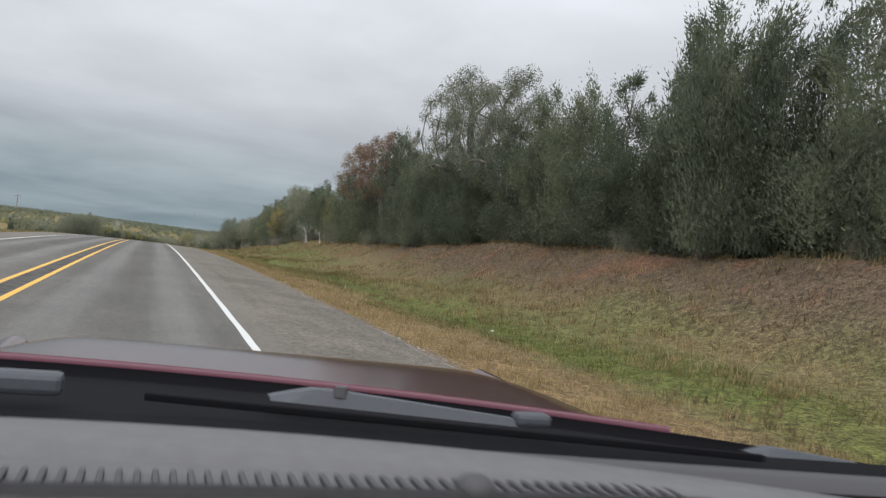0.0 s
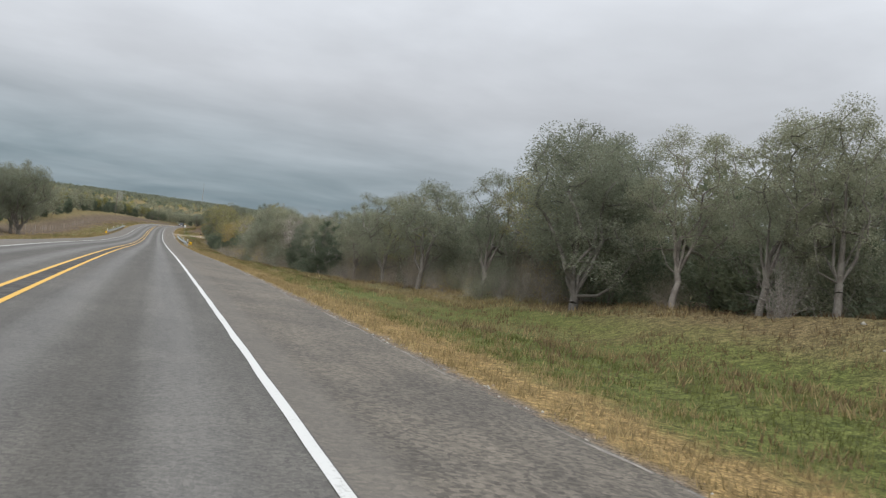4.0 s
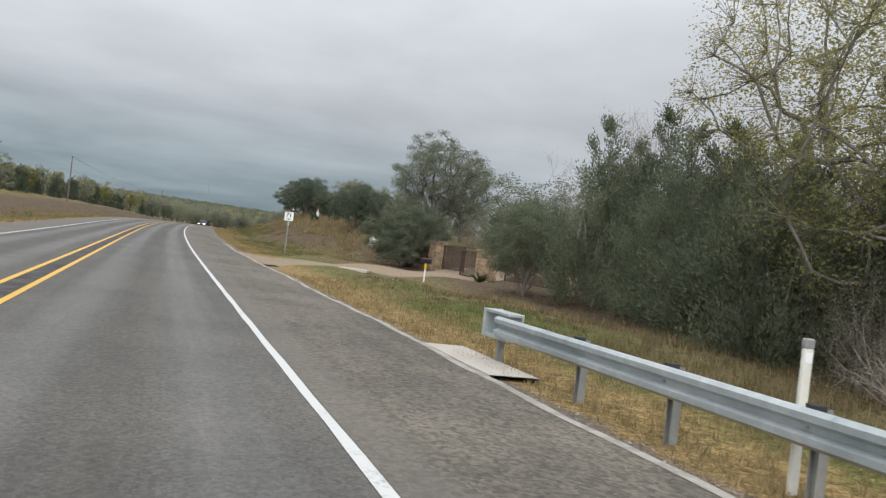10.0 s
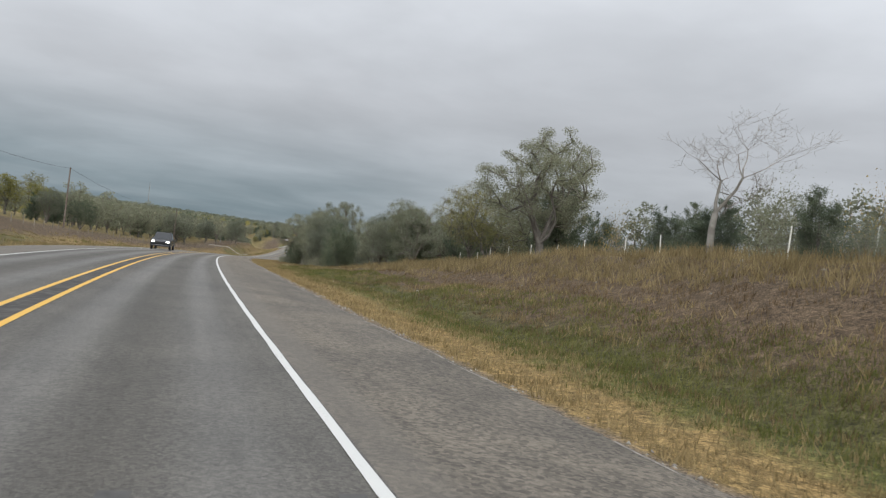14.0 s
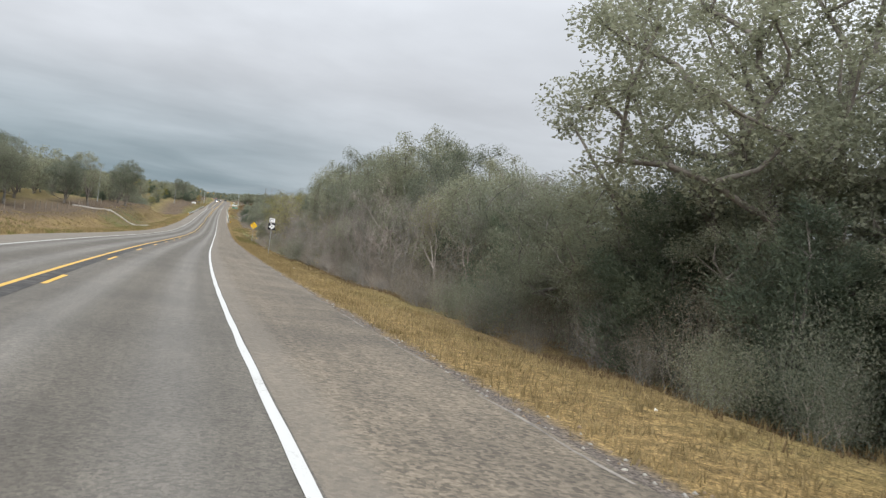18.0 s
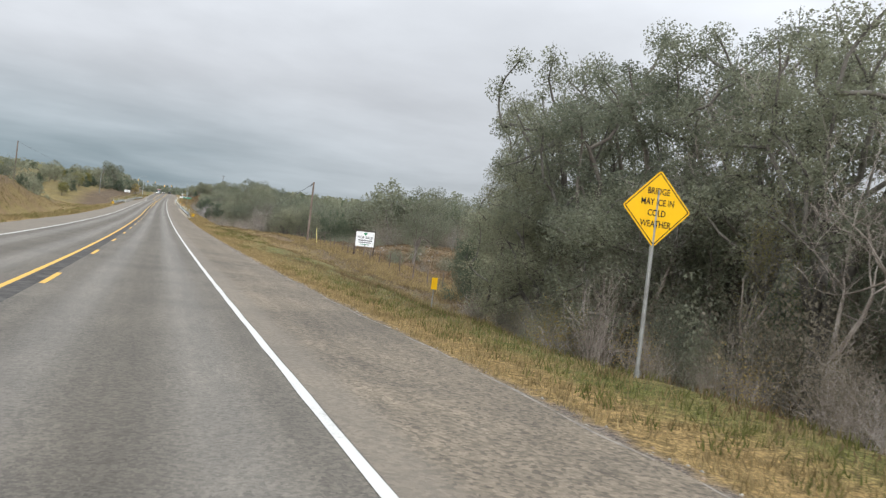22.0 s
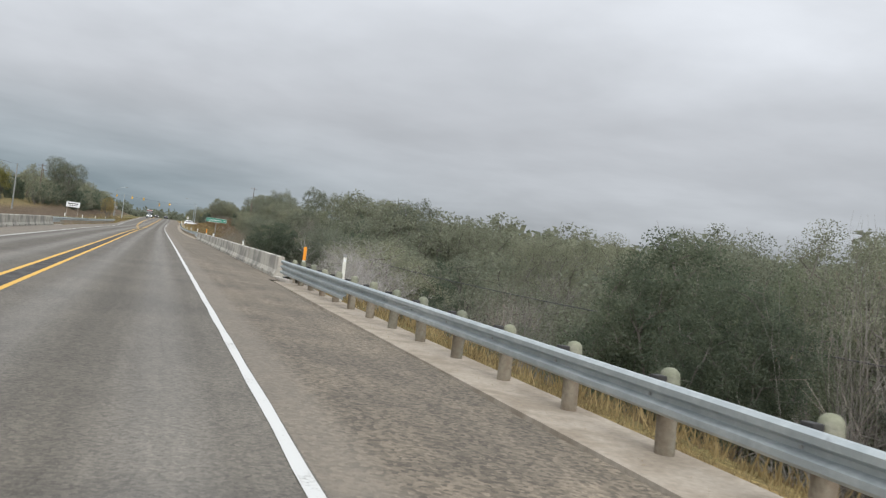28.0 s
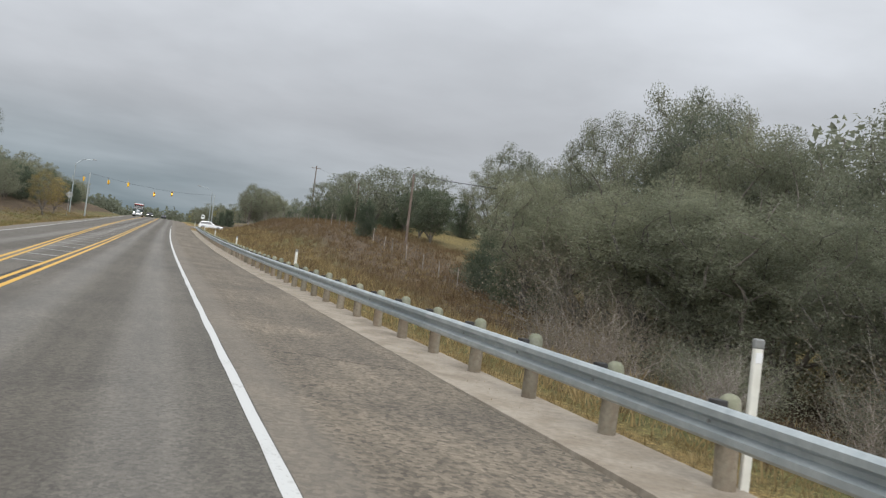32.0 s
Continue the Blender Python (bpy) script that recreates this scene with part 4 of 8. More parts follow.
KIND_NAMES = {"juniper": "juniper_tree", "mid_juniper": "juniper_tree", "wide_juniper": "juniper_bush", "great_juniper": "juniper_tree", "oak": "live_oak", "mid_oak": "live_oak", "open_oak": "live_oak", "round_oak": "live_oak", "elm": "elm_tree",
              "amber_elm": "amber_tree", "rust_oak": "rust_oak", "bare_tree": "bare_tree", "thin_tree": "thin_tree", "dead_tree": "dead_tree", "snag": "dead_tree", "brush": "brush", "amber_brush": "yellow_bush",
              "twig_brush": "thicket", "shrub": "shrub"}
FAR = collections.defaultdict(list)


def set_out(kind, s, lat, scale=1.0, variant=None, turn=None, group="roadside trees", label="", sink=0.0, stretch=1.0):
    """Stand one plant of a kind on the ground; those of the distant woods are gathered for one mesh."""
    parts, lab, cat = PLANTS[kind][(variant if variant is not None else int(rng.integers(0, 99))) % len(PLANTS[kind])]
    base = on_ground(s, lat)
    m = Matrix.LocRotScale(Vector(base) - Vector((0, 0, sink)), Euler((0, 0, rng.uniform(0, 6.28) if turn is None else turn)), Vector((scale, scale, scale * stretch)))
    if kind.startswith(("far_", "back_")):
        FAR[("right" if lat > 0 else "left", kind)].append(m)
        return None
    ob = new(KIND_NAMES[kind])
    ob.matrix_world = m
    for name, me in parts:
        p = new(name, me)
        p.parent = ob
    return tagged(ob, label or lab, cat, "undergrowth along the verge" if cat == "bush" and group == "roadside trees" else group)


def join_far(kind, spots, label):
    """All far trees of one kind as one mesh of leaf clumps and trunks."""
    vs, fs, ms, n = [], [], [], 0
    for i, m in enumerate(spots):
        parts = PLANTS[kind][i % len(PLANTS[kind])][0]
        mm = np.array(m)
        for k, (_, me) in enumerate(parts):
            v = np.empty(len(me.vertices) * 3, np.float32)
            me.vertices.foreach_get("co", v)
            v = v.reshape(-1, 3) @ mm[:3, :3].T + mm[:3, 3]
            f = np.empty(len(me.loops), np.int32)
            me.loops.foreach_get("vertex_index", f)
            f = f.reshape(len(me.polygons), -1)
            if f.shape[1] == 4:
                f = np.concatenate([f[:, [0, 1, 2]], f[:, [0, 2, 3]]])
            vs.append(v)
            fs.append(f + n)
            ms.append(np.full(len(f), k))
            n += len(v)
    me = quick_mesh("far_trees", np.concatenate(vs), np.concatenate(fs), "bark")
    me.materials.append(PLANTS[kind][0][0][1][1].materials[0])
    me.polygons.foreach_set("material_index", np.concatenate(ms).astype(np.int32))
    return tagged(new("far_trees", me), label, "woods", kind="stuff")


def wood(a, b, lats, gap, kinds, scale=(0.8, 1.15), height=None):
    """A belt of mixed trees: kinds with weights, spaced about gap metres apart in each row."""
    names, weights = zip(*kinds)
    weights = np.array(weights) / sum(weights)
    for row in lats:
        s = a + rng.uniform(0, gap)
        while s < b:
            kind = str(rng.choice(names, p=weights))
            k = rng.uniform(*scale)
            if height:
                k *= height(s)
            broad = kind in ("oak", "mid_oak", "back_oak", "elm")
            set_out(kind, s, row + rng.normal() * 0.7, k * (1.2 if broad else 1.0), stretch=0.84 if broad else 1.0)
            s += gap * rng.uniform(0.65, 1.35)


SIZES = {}


def extent(kind, i):
    """Height and crown width of a plant as modelled."""
    if (kind, i) not in SIZES:
        me = PLANTS[kind][i][0][-1][1]
        v = np.empty(len(me.vertices) * 3, np.float32)
        me.vertices.foreach_get("co", v)
        v = v.reshape(-1, 3)
        SIZES[kind, i] = float(np.quantile(v[:, 2], 0.998)), 2 * float(np.quantile(np.hypot(v[:, 0], v[:, 1]), 0.96))
    return SIZES[kind, i]


def stands(kind, *spots, group="roadside trees"):
    """Plants of a kind, each at metres along and across, of a given height and crown width."""
    for s, lat, height, width in spots:
        i = int(rng.integers(0, 99)) % len(PLANTS[kind])
        h, w = extent(kind, i)
        k = width / w
        set_out(kind, s, lat, k, i, stretch=height / h / k, group=group)


def belt(a, b, lat, gap, kinds, heights, wide=0.75, group="roadside trees"):
    """A row of mixed plants from a to b; lat may run with the metres along; heights in metres, crowns wide times as broad."""
    names, weights = zip(*kinds)
    weights = np.array(weights) / sum(weights)
    s = a + rng.uniform(0, gap)
    while s < b:
        h = rng.uniform(*heights)
        stands(str(rng.choice(names, p=weights)), (s, (lat(s) if callable(lat) else lat) + rng.normal() * 0.35, h, h * wide * rng.uniform(0.85, 1.2)), group=group)
        s += gap * rng.uniform(0.65, 1.35)


def ramp(*pts):
    return lambda s: float(np.interp(s, [p[0] for p in pts], [p[1] for p in pts]))


# cut bank at the start: junipers and oaks on its top
stands("juniper", (16, 17.4, 8.3, 4.6), (18.5, 18, 8.1, 4.4), (20.5, 17.2, 8.7, 4.6), (23, 17.6, 9.0, 4.8), (25.2, 18.2, 8.0, 4.2), (28, 17.4, 7.2, 4.2), (31, 17.6, 7.3, 4.2), (34.5, 17.4, 7.6, 4.4),
       (38.5, 17, 6.4, 4.4), (42.5, 16.8, 5.4, 4.0), (45.2, 17, 5.6, 4.2), (48, 17.2, 5.6, 4.2), (66.4, 17, 5.2, 4.2), (70.5, 17, 5.0, 4.0),
       (50.5, 17.4, 6.8, 4.2), (52.7, 17.8, 7.2, 4.2), (55.5, 17.3, 7.0, 4.0), (58, 17.8, 8.6, 4.4), (61, 17.5, 8.9, 4.6), (74, 17.2, 7.4, 4.0))
stands("juniper", (83.5, 18.4, 4.2, 3.6), (87.5, 17.4, 5.6, 4.0), (89, 18, 6.2, 4.0), (91, 17.6, 6.9, 4.8), (93.8, 17.8, 6.3, 4.0), (107, 17.6, 7.7, 3.6), (110.5, 17.4, 6.3, 4.2), (115, 17.2, 6.0, 4.2),
       (120.5, 18, 6.0, 4.0), (122, 17.6, 7.0, 4.0), (126, 17.8, 6.5, 4.0), (128, 17.6, 7.3, 4.2), (131, 17.8, 6.7, 4.0), (136.5, 17.6, 7.0, 4.2), (139, 17.6, 7.2, 4.2), (143, 17.4, 6.4, 4.0))
stands("rust_oak", (64, 17.6, 9.4, 6.0), (69, 18, 8.9, 6.5))
stands("open_oak", (40.5, 17.6, 9.4, 6.5), (46, 17.8, 10.6, 7.5), (124, 18.2, 7.8, 5.5))
stands("oak", (95.5, 18, 6.2, 5.0), (101.5, 17.6, 7.2, 5.0), (104.5, 17.8, 7.7, 5.0), (150.5, 17.2, 5.7, 4.5), (152.5, 16.4, 5.6, 4.5), (156, 16, 6.0, 5.0), (160, 14.6, 6.9, 5.5), (164.5, 17.8, 7.5, 6.0))
stands("juniper", (120.5, 17.4, 6.8, 4.4), (117, 18, 6.6, 4.2))
stands("elm", (79, 17.4, 6.1, 4.6), (113, 17.4, 5.8, 5.0), (134, 17.8, 7.5, 5.5))
stands("bare_tree", (97.5, 17.6, 6.4, 4.5), (146, 17.4, 6.3, 4.5))
stands("amber_elm", (110.5, 16.6, 5.0, 4.2))
stands("dead_tree", (86.8, 15.6, 2.8, 3.4), (79.5, 15.6, 2.2, 2.6))
belt(2, 160, 21.5, 3.6, (("mid_juniper", 4), ("back_oak", 3)), (4.6, 6.2))
belt(0, 165, 26.5, 4.6, (("back_juniper", 3), ("back_oak", 4)), (5.0, 6.6), 0.9)
belt(0, 190, 36, 8, (("far_juniper", 3), ("far_oak", 4)), (6.0, 7.0))
belt(3, 161, 18.6, 2.8, (("back_juniper", 3), ("shrub", 1.5)), (2.2, 3.2), 1.3)
belt(3, 161, 20, 2.2, (("back_brush", 2), ("back_shrub", 2), ("back_juniper", 2)), (2.4, 3.6), 1.0)
belt(5, 161, 16.4, 5.2, (("brush", 3), ("shrub", 1), ("twig_brush", 1)), (1.0, 2.2), 1.1)
# level stretch with a thick hedge of brush under oaks and yellowing elms
HEDGE = ramp((160, 15.5), (185, 14.0), (200, 11.5), (208, 8.8), (246, 8.8), (256, 12.2), (272, 12.4))
stands("oak", (171, 15.5, 6.4, 5.5), (178, 14.5, 6.3, 6.0), (184, 14, 5.8, 5.0), (190, 13.5, 5.2, 5.0), (200, 12.6, 4.2, 4.5), (210, 12.5, 5.7, 6.0), (215, 12, 6.2, 7.0), (219, 12.5, 5.9, 6.0), (222, 12.2, 6.2, 6.0), (225, 12.4, 6.1, 5.5), (228.5, 13, 6.3, 6.0),
       (217, 11.2, 4.8, 5.0), (224, 11.2, 4.6, 5.0))
stands("open_oak", (197.7, 12.4, 5.0, 4.2))
stands("juniper", (195.5, 12.2, 4.4, 3.4), (201.5, 13, 4.4, 3.2), (203.2, 12.2, 4.6, 3.2), (232, 11.5, 4.8, 3.4), (236.5, 12.4, 5.8, 3.8), (239.5, 12.2, 4.8, 3.6), (252.5, 14.5, 4.6, 4.0), (263, 14.2, 5.2, 4.0), (260, 13.6, 4.6, 4.4))
stands("wide_juniper", (256.5, 12.8, 4.0, 5.0), (248.5, 12.6, 3.2, 4.2))
stands("elm", (187, 16.5, 6.4, 5.0), (242, 15.4, 8.4, 5.0), (244, 13.2, 7.8, 5.2), (246.5, 14.6, 7.6, 5.0), (259, 14.4, 6.8, 6.0), (267, 15.4, 7.0, 7.0), (274, 15.2, 7.8, 7.0), (281, 17, 7.2, 6.0))
stands("thin_tree", (245.6, 12.8, 7.3, 5.5), (247.6, 13.2, 7.2, 5.5), (255, 13.6, 7.0, 5.0), (258, 14, 7.4, 4.5), (235, 13, 6.8, 5.0), (238.5, 13.4, 7.0, 5.0))
stands("bare_tree", (207, 12, 5.8, 6.0), (204, 11.8, 4.8, 5.0), (220, 12.6, 6.0, 5.0), (228, 11.8, 5.1, 4.0), (250.5, 12.6, 6.0, 4.5), (233.5, 11.6, 4.8, 4.0))
stands("dead_tree", (195.6, 12.2, 3.6, 4.0))
belt(161, 268, 17.8, 4.6, (("back_oak", 3), ("elm", 2), ("juniper", 1.5), ("bare_tree", 1)), (4.8, 6.2), 0.9)
belt(161, 262, 23, 4.4, (("back_oak", 4), ("back_juniper", 2)), (5.0, 6.4), 0.9)
belt(168, 262, 31, 8, (("far_oak", 3), ("far_elm", 2), ("far_juniper", 2)), (5.5, 7.0), 0.9)
belt(162, 272, lambda s: HEDGE(s), 2.0, (("brush", 4), ("twig_brush", 1), ("amber_brush", 2), ("shrub", 1)), (0.9, 1.8), 1.1)
belt(162, 262, lambda s: HEDGE(s) + 1.1, 2.2, (("brush", 4), ("twig_brush", 1), ("amber_brush", 1.2), ("shrub", 2)), (1.8, 2.8), 0.9)
belt(162, 260, lambda s: HEDGE(s) + 2.6, 1.5, (("back_brush", 4), ("back_shrub", 1.5)), (2.6, 3.8), 0.8)
belt(162, 258, lambda s: HEDGE(s) + 4.4, 1.8, (("back_brush", 4), ("back_shrub", 2.5)), (2.8, 4.0), 0.9)
# by the first guard rail: scattered trees over a dry creek and a field
for s, lat, kind, k in ((265.5, 14.8, "wide_juniper", 0.55), (271.5, 14.8, "thin_tree", 0.85), (277, 13.9, "wide_juniper", 0.42), (282, 13.6, "wide_juniper", 0.45), (288, 13.1, "wide_juniper", 0.5), (309, 12.4, "juniper", 0.5), (284.1, 19.4, "juniper", 0.8), (297.5, 22.8, "oak", 0.8),
                        (317.5, 17.0, "elm", 0.74), (320.3, 15.6, "wide_juniper", 0.62), (325, 18.0, "wide_juniper", 0.7), (313.6, 18.1, "twig_brush", 1.0)):
    set_out(kind, s, lat, k * (1.35 if kind in ("elm", "open_oak", "amber_elm") else 1.0), stretch=0.78 if kind in ("elm", "open_oak", "amber_elm") else 1.0)
for s, lat, kind, k in ((355, 16.4, "juniper", 0.9), (359, 15.6, "juniper", 0.75), (356.4, 16.8, "juniper", 0.8), (351.1, 15.3, "juniper", 0.6),
                        (361.8, 17.7, "juniper", 0.95), (365.8, 19, "juniper", 0.85), (369.8, 20.6, "juniper", 1.0), (364.5, 17.7, "bare_tree", 0.95), (362.5, 15.6, "juniper", 0.9), (376.5, 22.8, "bare_tree", 1.0), (365.8, 14.2, "wide_juniper", 0.55),
                        (321.6, 36.2, "oak", 0.95), (329.6, 41.5, "oak", 1.0), (312.2, 34.8, "oak", 0.9), (305.5, 41.5, "oak", 1.0), (337.7, 50.9, "oak", 1.0), (348.4, 45.6, "oak", 0.9), (361.8, 60.3, "oak", 1.0), (335, 73.7, "oak", 1.0), (297.5, 53.6, "oak", 1.1), (288.1, 34.8, "oak", 1.0), (369.8, 32.2, "juniper", 0.9), (364.5, 26.8, "juniper", 1.0)):
    set_out(kind, s, lat, k * (1.35 if kind in ("elm", "open_oak", "amber_elm") else 1.0), stretch=0.78 if kind in ("elm", "open_oak", "amber_elm") else 1.0)
stands("elm", (345.5, 14.4, 9.6, 10.8), (350.2, 15.8, 9.8, 8.4))
stands("round_oak", (357, 28.7, 11.6, 8.4), (333, 26.6, 10.2, 10.5), (516.5, 20.5, 8.3, 8.6))
stands("open_oak", (347.5, 22.3, 7.4, 5.5))
stands("wide_juniper", (318.5, 12.8, 4.3, 5.2), (315.5, 12.6, 4.0, 5.0), (321.2, 13.6, 4.2, 4.8), (312.5, 12.2, 3.4, 4.4))
stands("amber_elm", (316.4, 14.8, 6.4, 6.0))
stands("elm", (320, 15.2, 7.0, 6.5), (323.5, 17.5, 7.2, 6.0))
stands("brush", (336, 13.4, 3.0, 3.0), (339.5, 13.8, 3.6, 3.4), (342.5, 13.6, 3.4, 3.2), (347.5, 13.2, 3.0, 3.0), (334, 14.0, 2.2, 2.6))
stands("juniper", (341, 15.2, 4.4, 3.4), (348.5, 15.4, 5.0, 3.6), (353.2, 14.0, 6.0, 4.0), (350.6, 13.6, 5.2, 3.8), (356.5, 15.0, 6.4, 4.0))
stands("oak", (328, 28, 8.4, 7.0), (441, 21, 5.2, 5.0), (437, 21.6, 5.4, 5.0), (432, 21, 4.6, 4.5))
stands("amber_elm", (294, 15, 7.0, 6.0), (290, 13.8, 6.4, 6.5), (287, 15, 5.8, 5.0))
stands("juniper", (285, 14.4, 5.0, 3.4))
wood(352, 376, (24.5,), 3.0, (("shrub", 2), ("brush", 2), ("juniper", 1.5), ("wide_juniper", 0.6)), (0.6, 0.95))
wood(387, 404, (25.5,), 3.0, (("shrub", 2), ("brush", 2), ("wide_juniper", 0.8)), (0.6, 0.9))
wood(352, 402, (27.5, 33), 4.2, (("back_oak", 4), ("mid_juniper", 1)), (0.6, 0.82))
wood(275, 351, (12.9,), 4.6, (("twig_brush", 2), ("brush", 1), ("shrub", 0.4)), (0.45, 0.7))
wood(201, 442, (93.8, 120.6), 12.1, (("far_oak", 3), ("far_juniper", 1)), (0.9, 1.2))
# past the drive: bank with round junipers and single oaks
for s, lat, kind, k in ((445, 16.2, "wide_juniper", 0.72), (450, 17.2, "wide_juniper", 0.78), (436.8, 19.4, "wide_juniper", 0.5), (428.8, 17.7, "wide_juniper", 0.40),
                        (423.4, 24.1, "oak", 0.42), (431.5, 26.8, "oak", 0.48), (431, 20.5, "wide_juniper", 0.5), (426, 19.8, "wide_juniper", 0.42), (438.5, 17.6, "wide_juniper", 0.55), (421, 21.5, "wide_juniper", 0.5), (416.7, 22.8, "oak", 0.5), (440.9, 24.8, "oak", 0.6), (466, 18.8, "wide_juniper", 0.42), (471, 19.2, "juniper", 0.5), (477, 21.4, "juniper", 0.56), (482.4, 22.8, "juniper", 0.55), (471.7, 24.1, "juniper", 0.56), (490.4, 24.1, "juniper", 0.48), 
                        (414.1, 20.1, "twig_brush", 0.9), (420.8, 20.1, "shrub", 0.9), (487.8, 17.7, "shrub", 0.6)):
    set_out(kind, s, lat, k)
stands("round_oak", (402.4, 21.7, 9.3, 9.8), (408, 26.5, 8.0, 7.0))
stands("great_juniper", (385.6, 14.6, 4.5, 6.2))
stands("wide_juniper", (390.8, 16.6, 3.6, 4.4), (408.2, 16.0, 4.4, 4.6), (412, 17.4, 3.2, 3.6))
stands("bare_tree", (496.6, 19, 5.9, 6.4))
stands("elm", (533, 21, 6.8, 5.0), (545, 18.5, 6.6, 5.0))
belt(484, 514, 22.5, 3.0, (("juniper", 3), ("shrub", 1), ("amber_brush", 0.6)), (2.8, 3.8), 0.9)
stands("shrub", (396.5, 20.8, 2.6, 3.0), (407.5, 20.5, 2.6, 3.0), (400, 19.8, 2.4, 3.0))
wood(382, 563, (34, 43), 8.7, (("far_oak", 3), ("far_juniper", 2)), (0.5, 0.7))
wood(520, 579, (23.5,), 5.4, (("mid_juniper", 3), ("mid_oak", 2), ("elm", 1)), (0.7, 0.9))
wood(524, 576, (28.1,), 5.4, (("mid_juniper", 3), ("mid_oak", 2)), (0.6, 0.8))
stands("great_juniper", (459, 16.4, 5.9, 8.0))
# thick oak woods along the bend and the straight
VERGE = ramp((560, 15.0), (578, 12.6), (607, 12.4), (614, 8.9), (756, 8.6), (764, 10.5), (774, 13.5))
belt(541, 566, 18.2, 3.6, (("oak", 3), ("juniper", 2)), (5.2, 6.8), 0.9)
stands("juniper", (566, 14.4, 5.5, 4.2), (570, 14.6, 5.8, 4.0), (573.5, 14.8, 5.9, 4.2), (604.5, 13.4, 5.4, 3.6), (633, 12.0, 4.6, 3.6), (640, 12.4, 4.4, 3.6), (687.5, 11.8, 4.6, 3.4), (701, 12.0, 5.0, 3.6), (714, 12.2, 5.2, 3.8))
stands("oak", (575.5, 15, 5.5, 5.0), (578.5, 14.6, 7.4, 6.0), (584, 14.5, 8.1, 6.5), (586.5, 14, 7.8, 5.5), (589, 14.2, 7.8, 5.5), (595.5, 14.5, 9.7, 6.0), (605.6, 14.2, 8.8, 6.0), (609, 14, 9.0, 6.5), (613, 13.6, 7.5, 6.0), (617, 13.8, 8.2, 6.0),
       (581, 13.4, 5.4, 5.0), (591, 13.2, 5.6, 5.0), (599, 13.4, 6.2, 5.5), (605, 13.2, 5.8, 5.0))
stands("open_oak", (592, 15.5, 9.4, 6.0), (597.5, 17.2, 11.4, 6.5), (602, 14.6, 11.2, 6.0), (654, 12.6, 9.2, 7.0), (686, 13, 8.2, 7.5), (690.5, 13.2, 8.2, 6.5), (693.5, 13.6, 7.4, 6.0),
       (752, 12.5, 8.6, 7.0), (754.8, 12.8, 9.2, 7.0), (759, 12.5, 9.6, 7.5), (762.5, 12.6, 9.4, 7.0), (765.5, 12.8, 8.8, 6.0))
stands("oak", (635, 13, 6.3, 5.0), (639, 13, 7.3, 5.5), (645, 13, 8.9, 6.5), (652, 13.2, 10.0, 6.5), (657, 12.5, 8.6, 5.5), (662, 12.5, 9.2, 5.5), (666, 12.5, 10.3, 6.5), (673, 12.6, 9.8, 6.0), (677, 12.5, 9.2, 5.5), (680.5, 12, 10.0, 5.5),
       (621, 12.0, 5.8, 6.0), (627, 12.4, 5.2, 5.0), (648, 12.0, 5.6, 5.0), (659, 11.6, 5.2, 5.0), (670, 11.6, 5.6, 5.5))
stands("oak", (695.5, 13, 7.6, 5.0), (697.5, 13.4, 7.8, 5.0), (699.7, 13, 8.2, 5.0), (704, 13, 9.1, 5.0), (709, 13, 9.6, 5.2), (719.5, 12.4, 5.6, 4.5), (721.5, 12.5, 7.2, 5.0), (723.3, 12.5, 8.2, 5.5), (731, 12.5, 8.8, 5.5), (737, 12.5, 8.9, 6.0), (740, 12.6, 9.0, 6.0),
       (745, 12.6, 8.0, 5.5), (749, 12.4, 7.0, 5.0), (767.5, 12.4, 6.6, 5.0), (756, 11.4, 5.6, 5.0), (762, 11.4, 5.4, 5.0), (713, 13, 6.6, 5.0))
stands("round_oak", (619.3, 12.4, 10.3, 10.0), (614, 14.4, 8.6, 8.0))
stands("oak", (617.5, 11.2, 5.2, 5.5), (622, 11.0, 4.8, 5.0), (613.5, 11.4, 4.8, 5.0), (625.5, 11.2, 4.6, 4.6))
stands("juniper", (620, 10.6, 4.4, 3.6), (615.8, 10.4, 4.0, 3.4), (611.5, 11.0, 3.8, 3.2))
stands("elm", (705, 10.2, 8.0, 7.0), (712, 13.6, 8.4, 6.0))
stands("bare_tree", (629, 12.2, 5.6, 4.0), (631.5, 12.6, 5.8, 4.0), (659, 12.2, 7.4, 5.0), (721, 11.8, 9.0, 6.5), (724.5, 12, 9.6, 7.0), (748, 12.2, 9.2, 5.0), (755, 12.2, 8.4, 5.0), (734, 11.0, 6.0, 4.5), (656, 10.8, 4.8, 3.6), (667, 10.6, 4.6, 3.6))
stands("dead_tree", (685.0, 9.6, 4.2, 3.6), (721.4, 9.8, 5.4, 3.4), (719.2, 9.2, 3.2, 3.0))
stands("amber_brush", (750, 9.2, 1.2, 1.4), (753, 8.8, 1.3, 1.6), (757, 9.0, 1.2, 1.4), (744, 9.2, 1.0, 1.3), (626, 9.0, 1.0, 1.2), (618, 10.2, 1.1, 1.3), (610, 12.2, 1.2, 1.4), (724, 8.9, 1.1, 1.4), (728, 8.8, 0.9, 1.2))
belt(578, 768, 17.4, 3.8, (("back_oak", 5), ("mid_juniper", 1)), (4.6, 6.0), 0.9)
belt(640, 712, 9.9, 2.2, (("twig_brush", 4), ("bare_tree", 1)), (3.0, 4.8), 0.8)
belt(634, 758, lambda s: VERGE(s) + 1.9, 2.6, (("bare_tree", 3), ("thin_tree", 1.2)), (4.2, 6.6), 0.62)
belt(579, 764, 22.5, 4.2, (("back_oak", 5), ("back_juniper", 1)), (4.8, 6.2), 0.9)
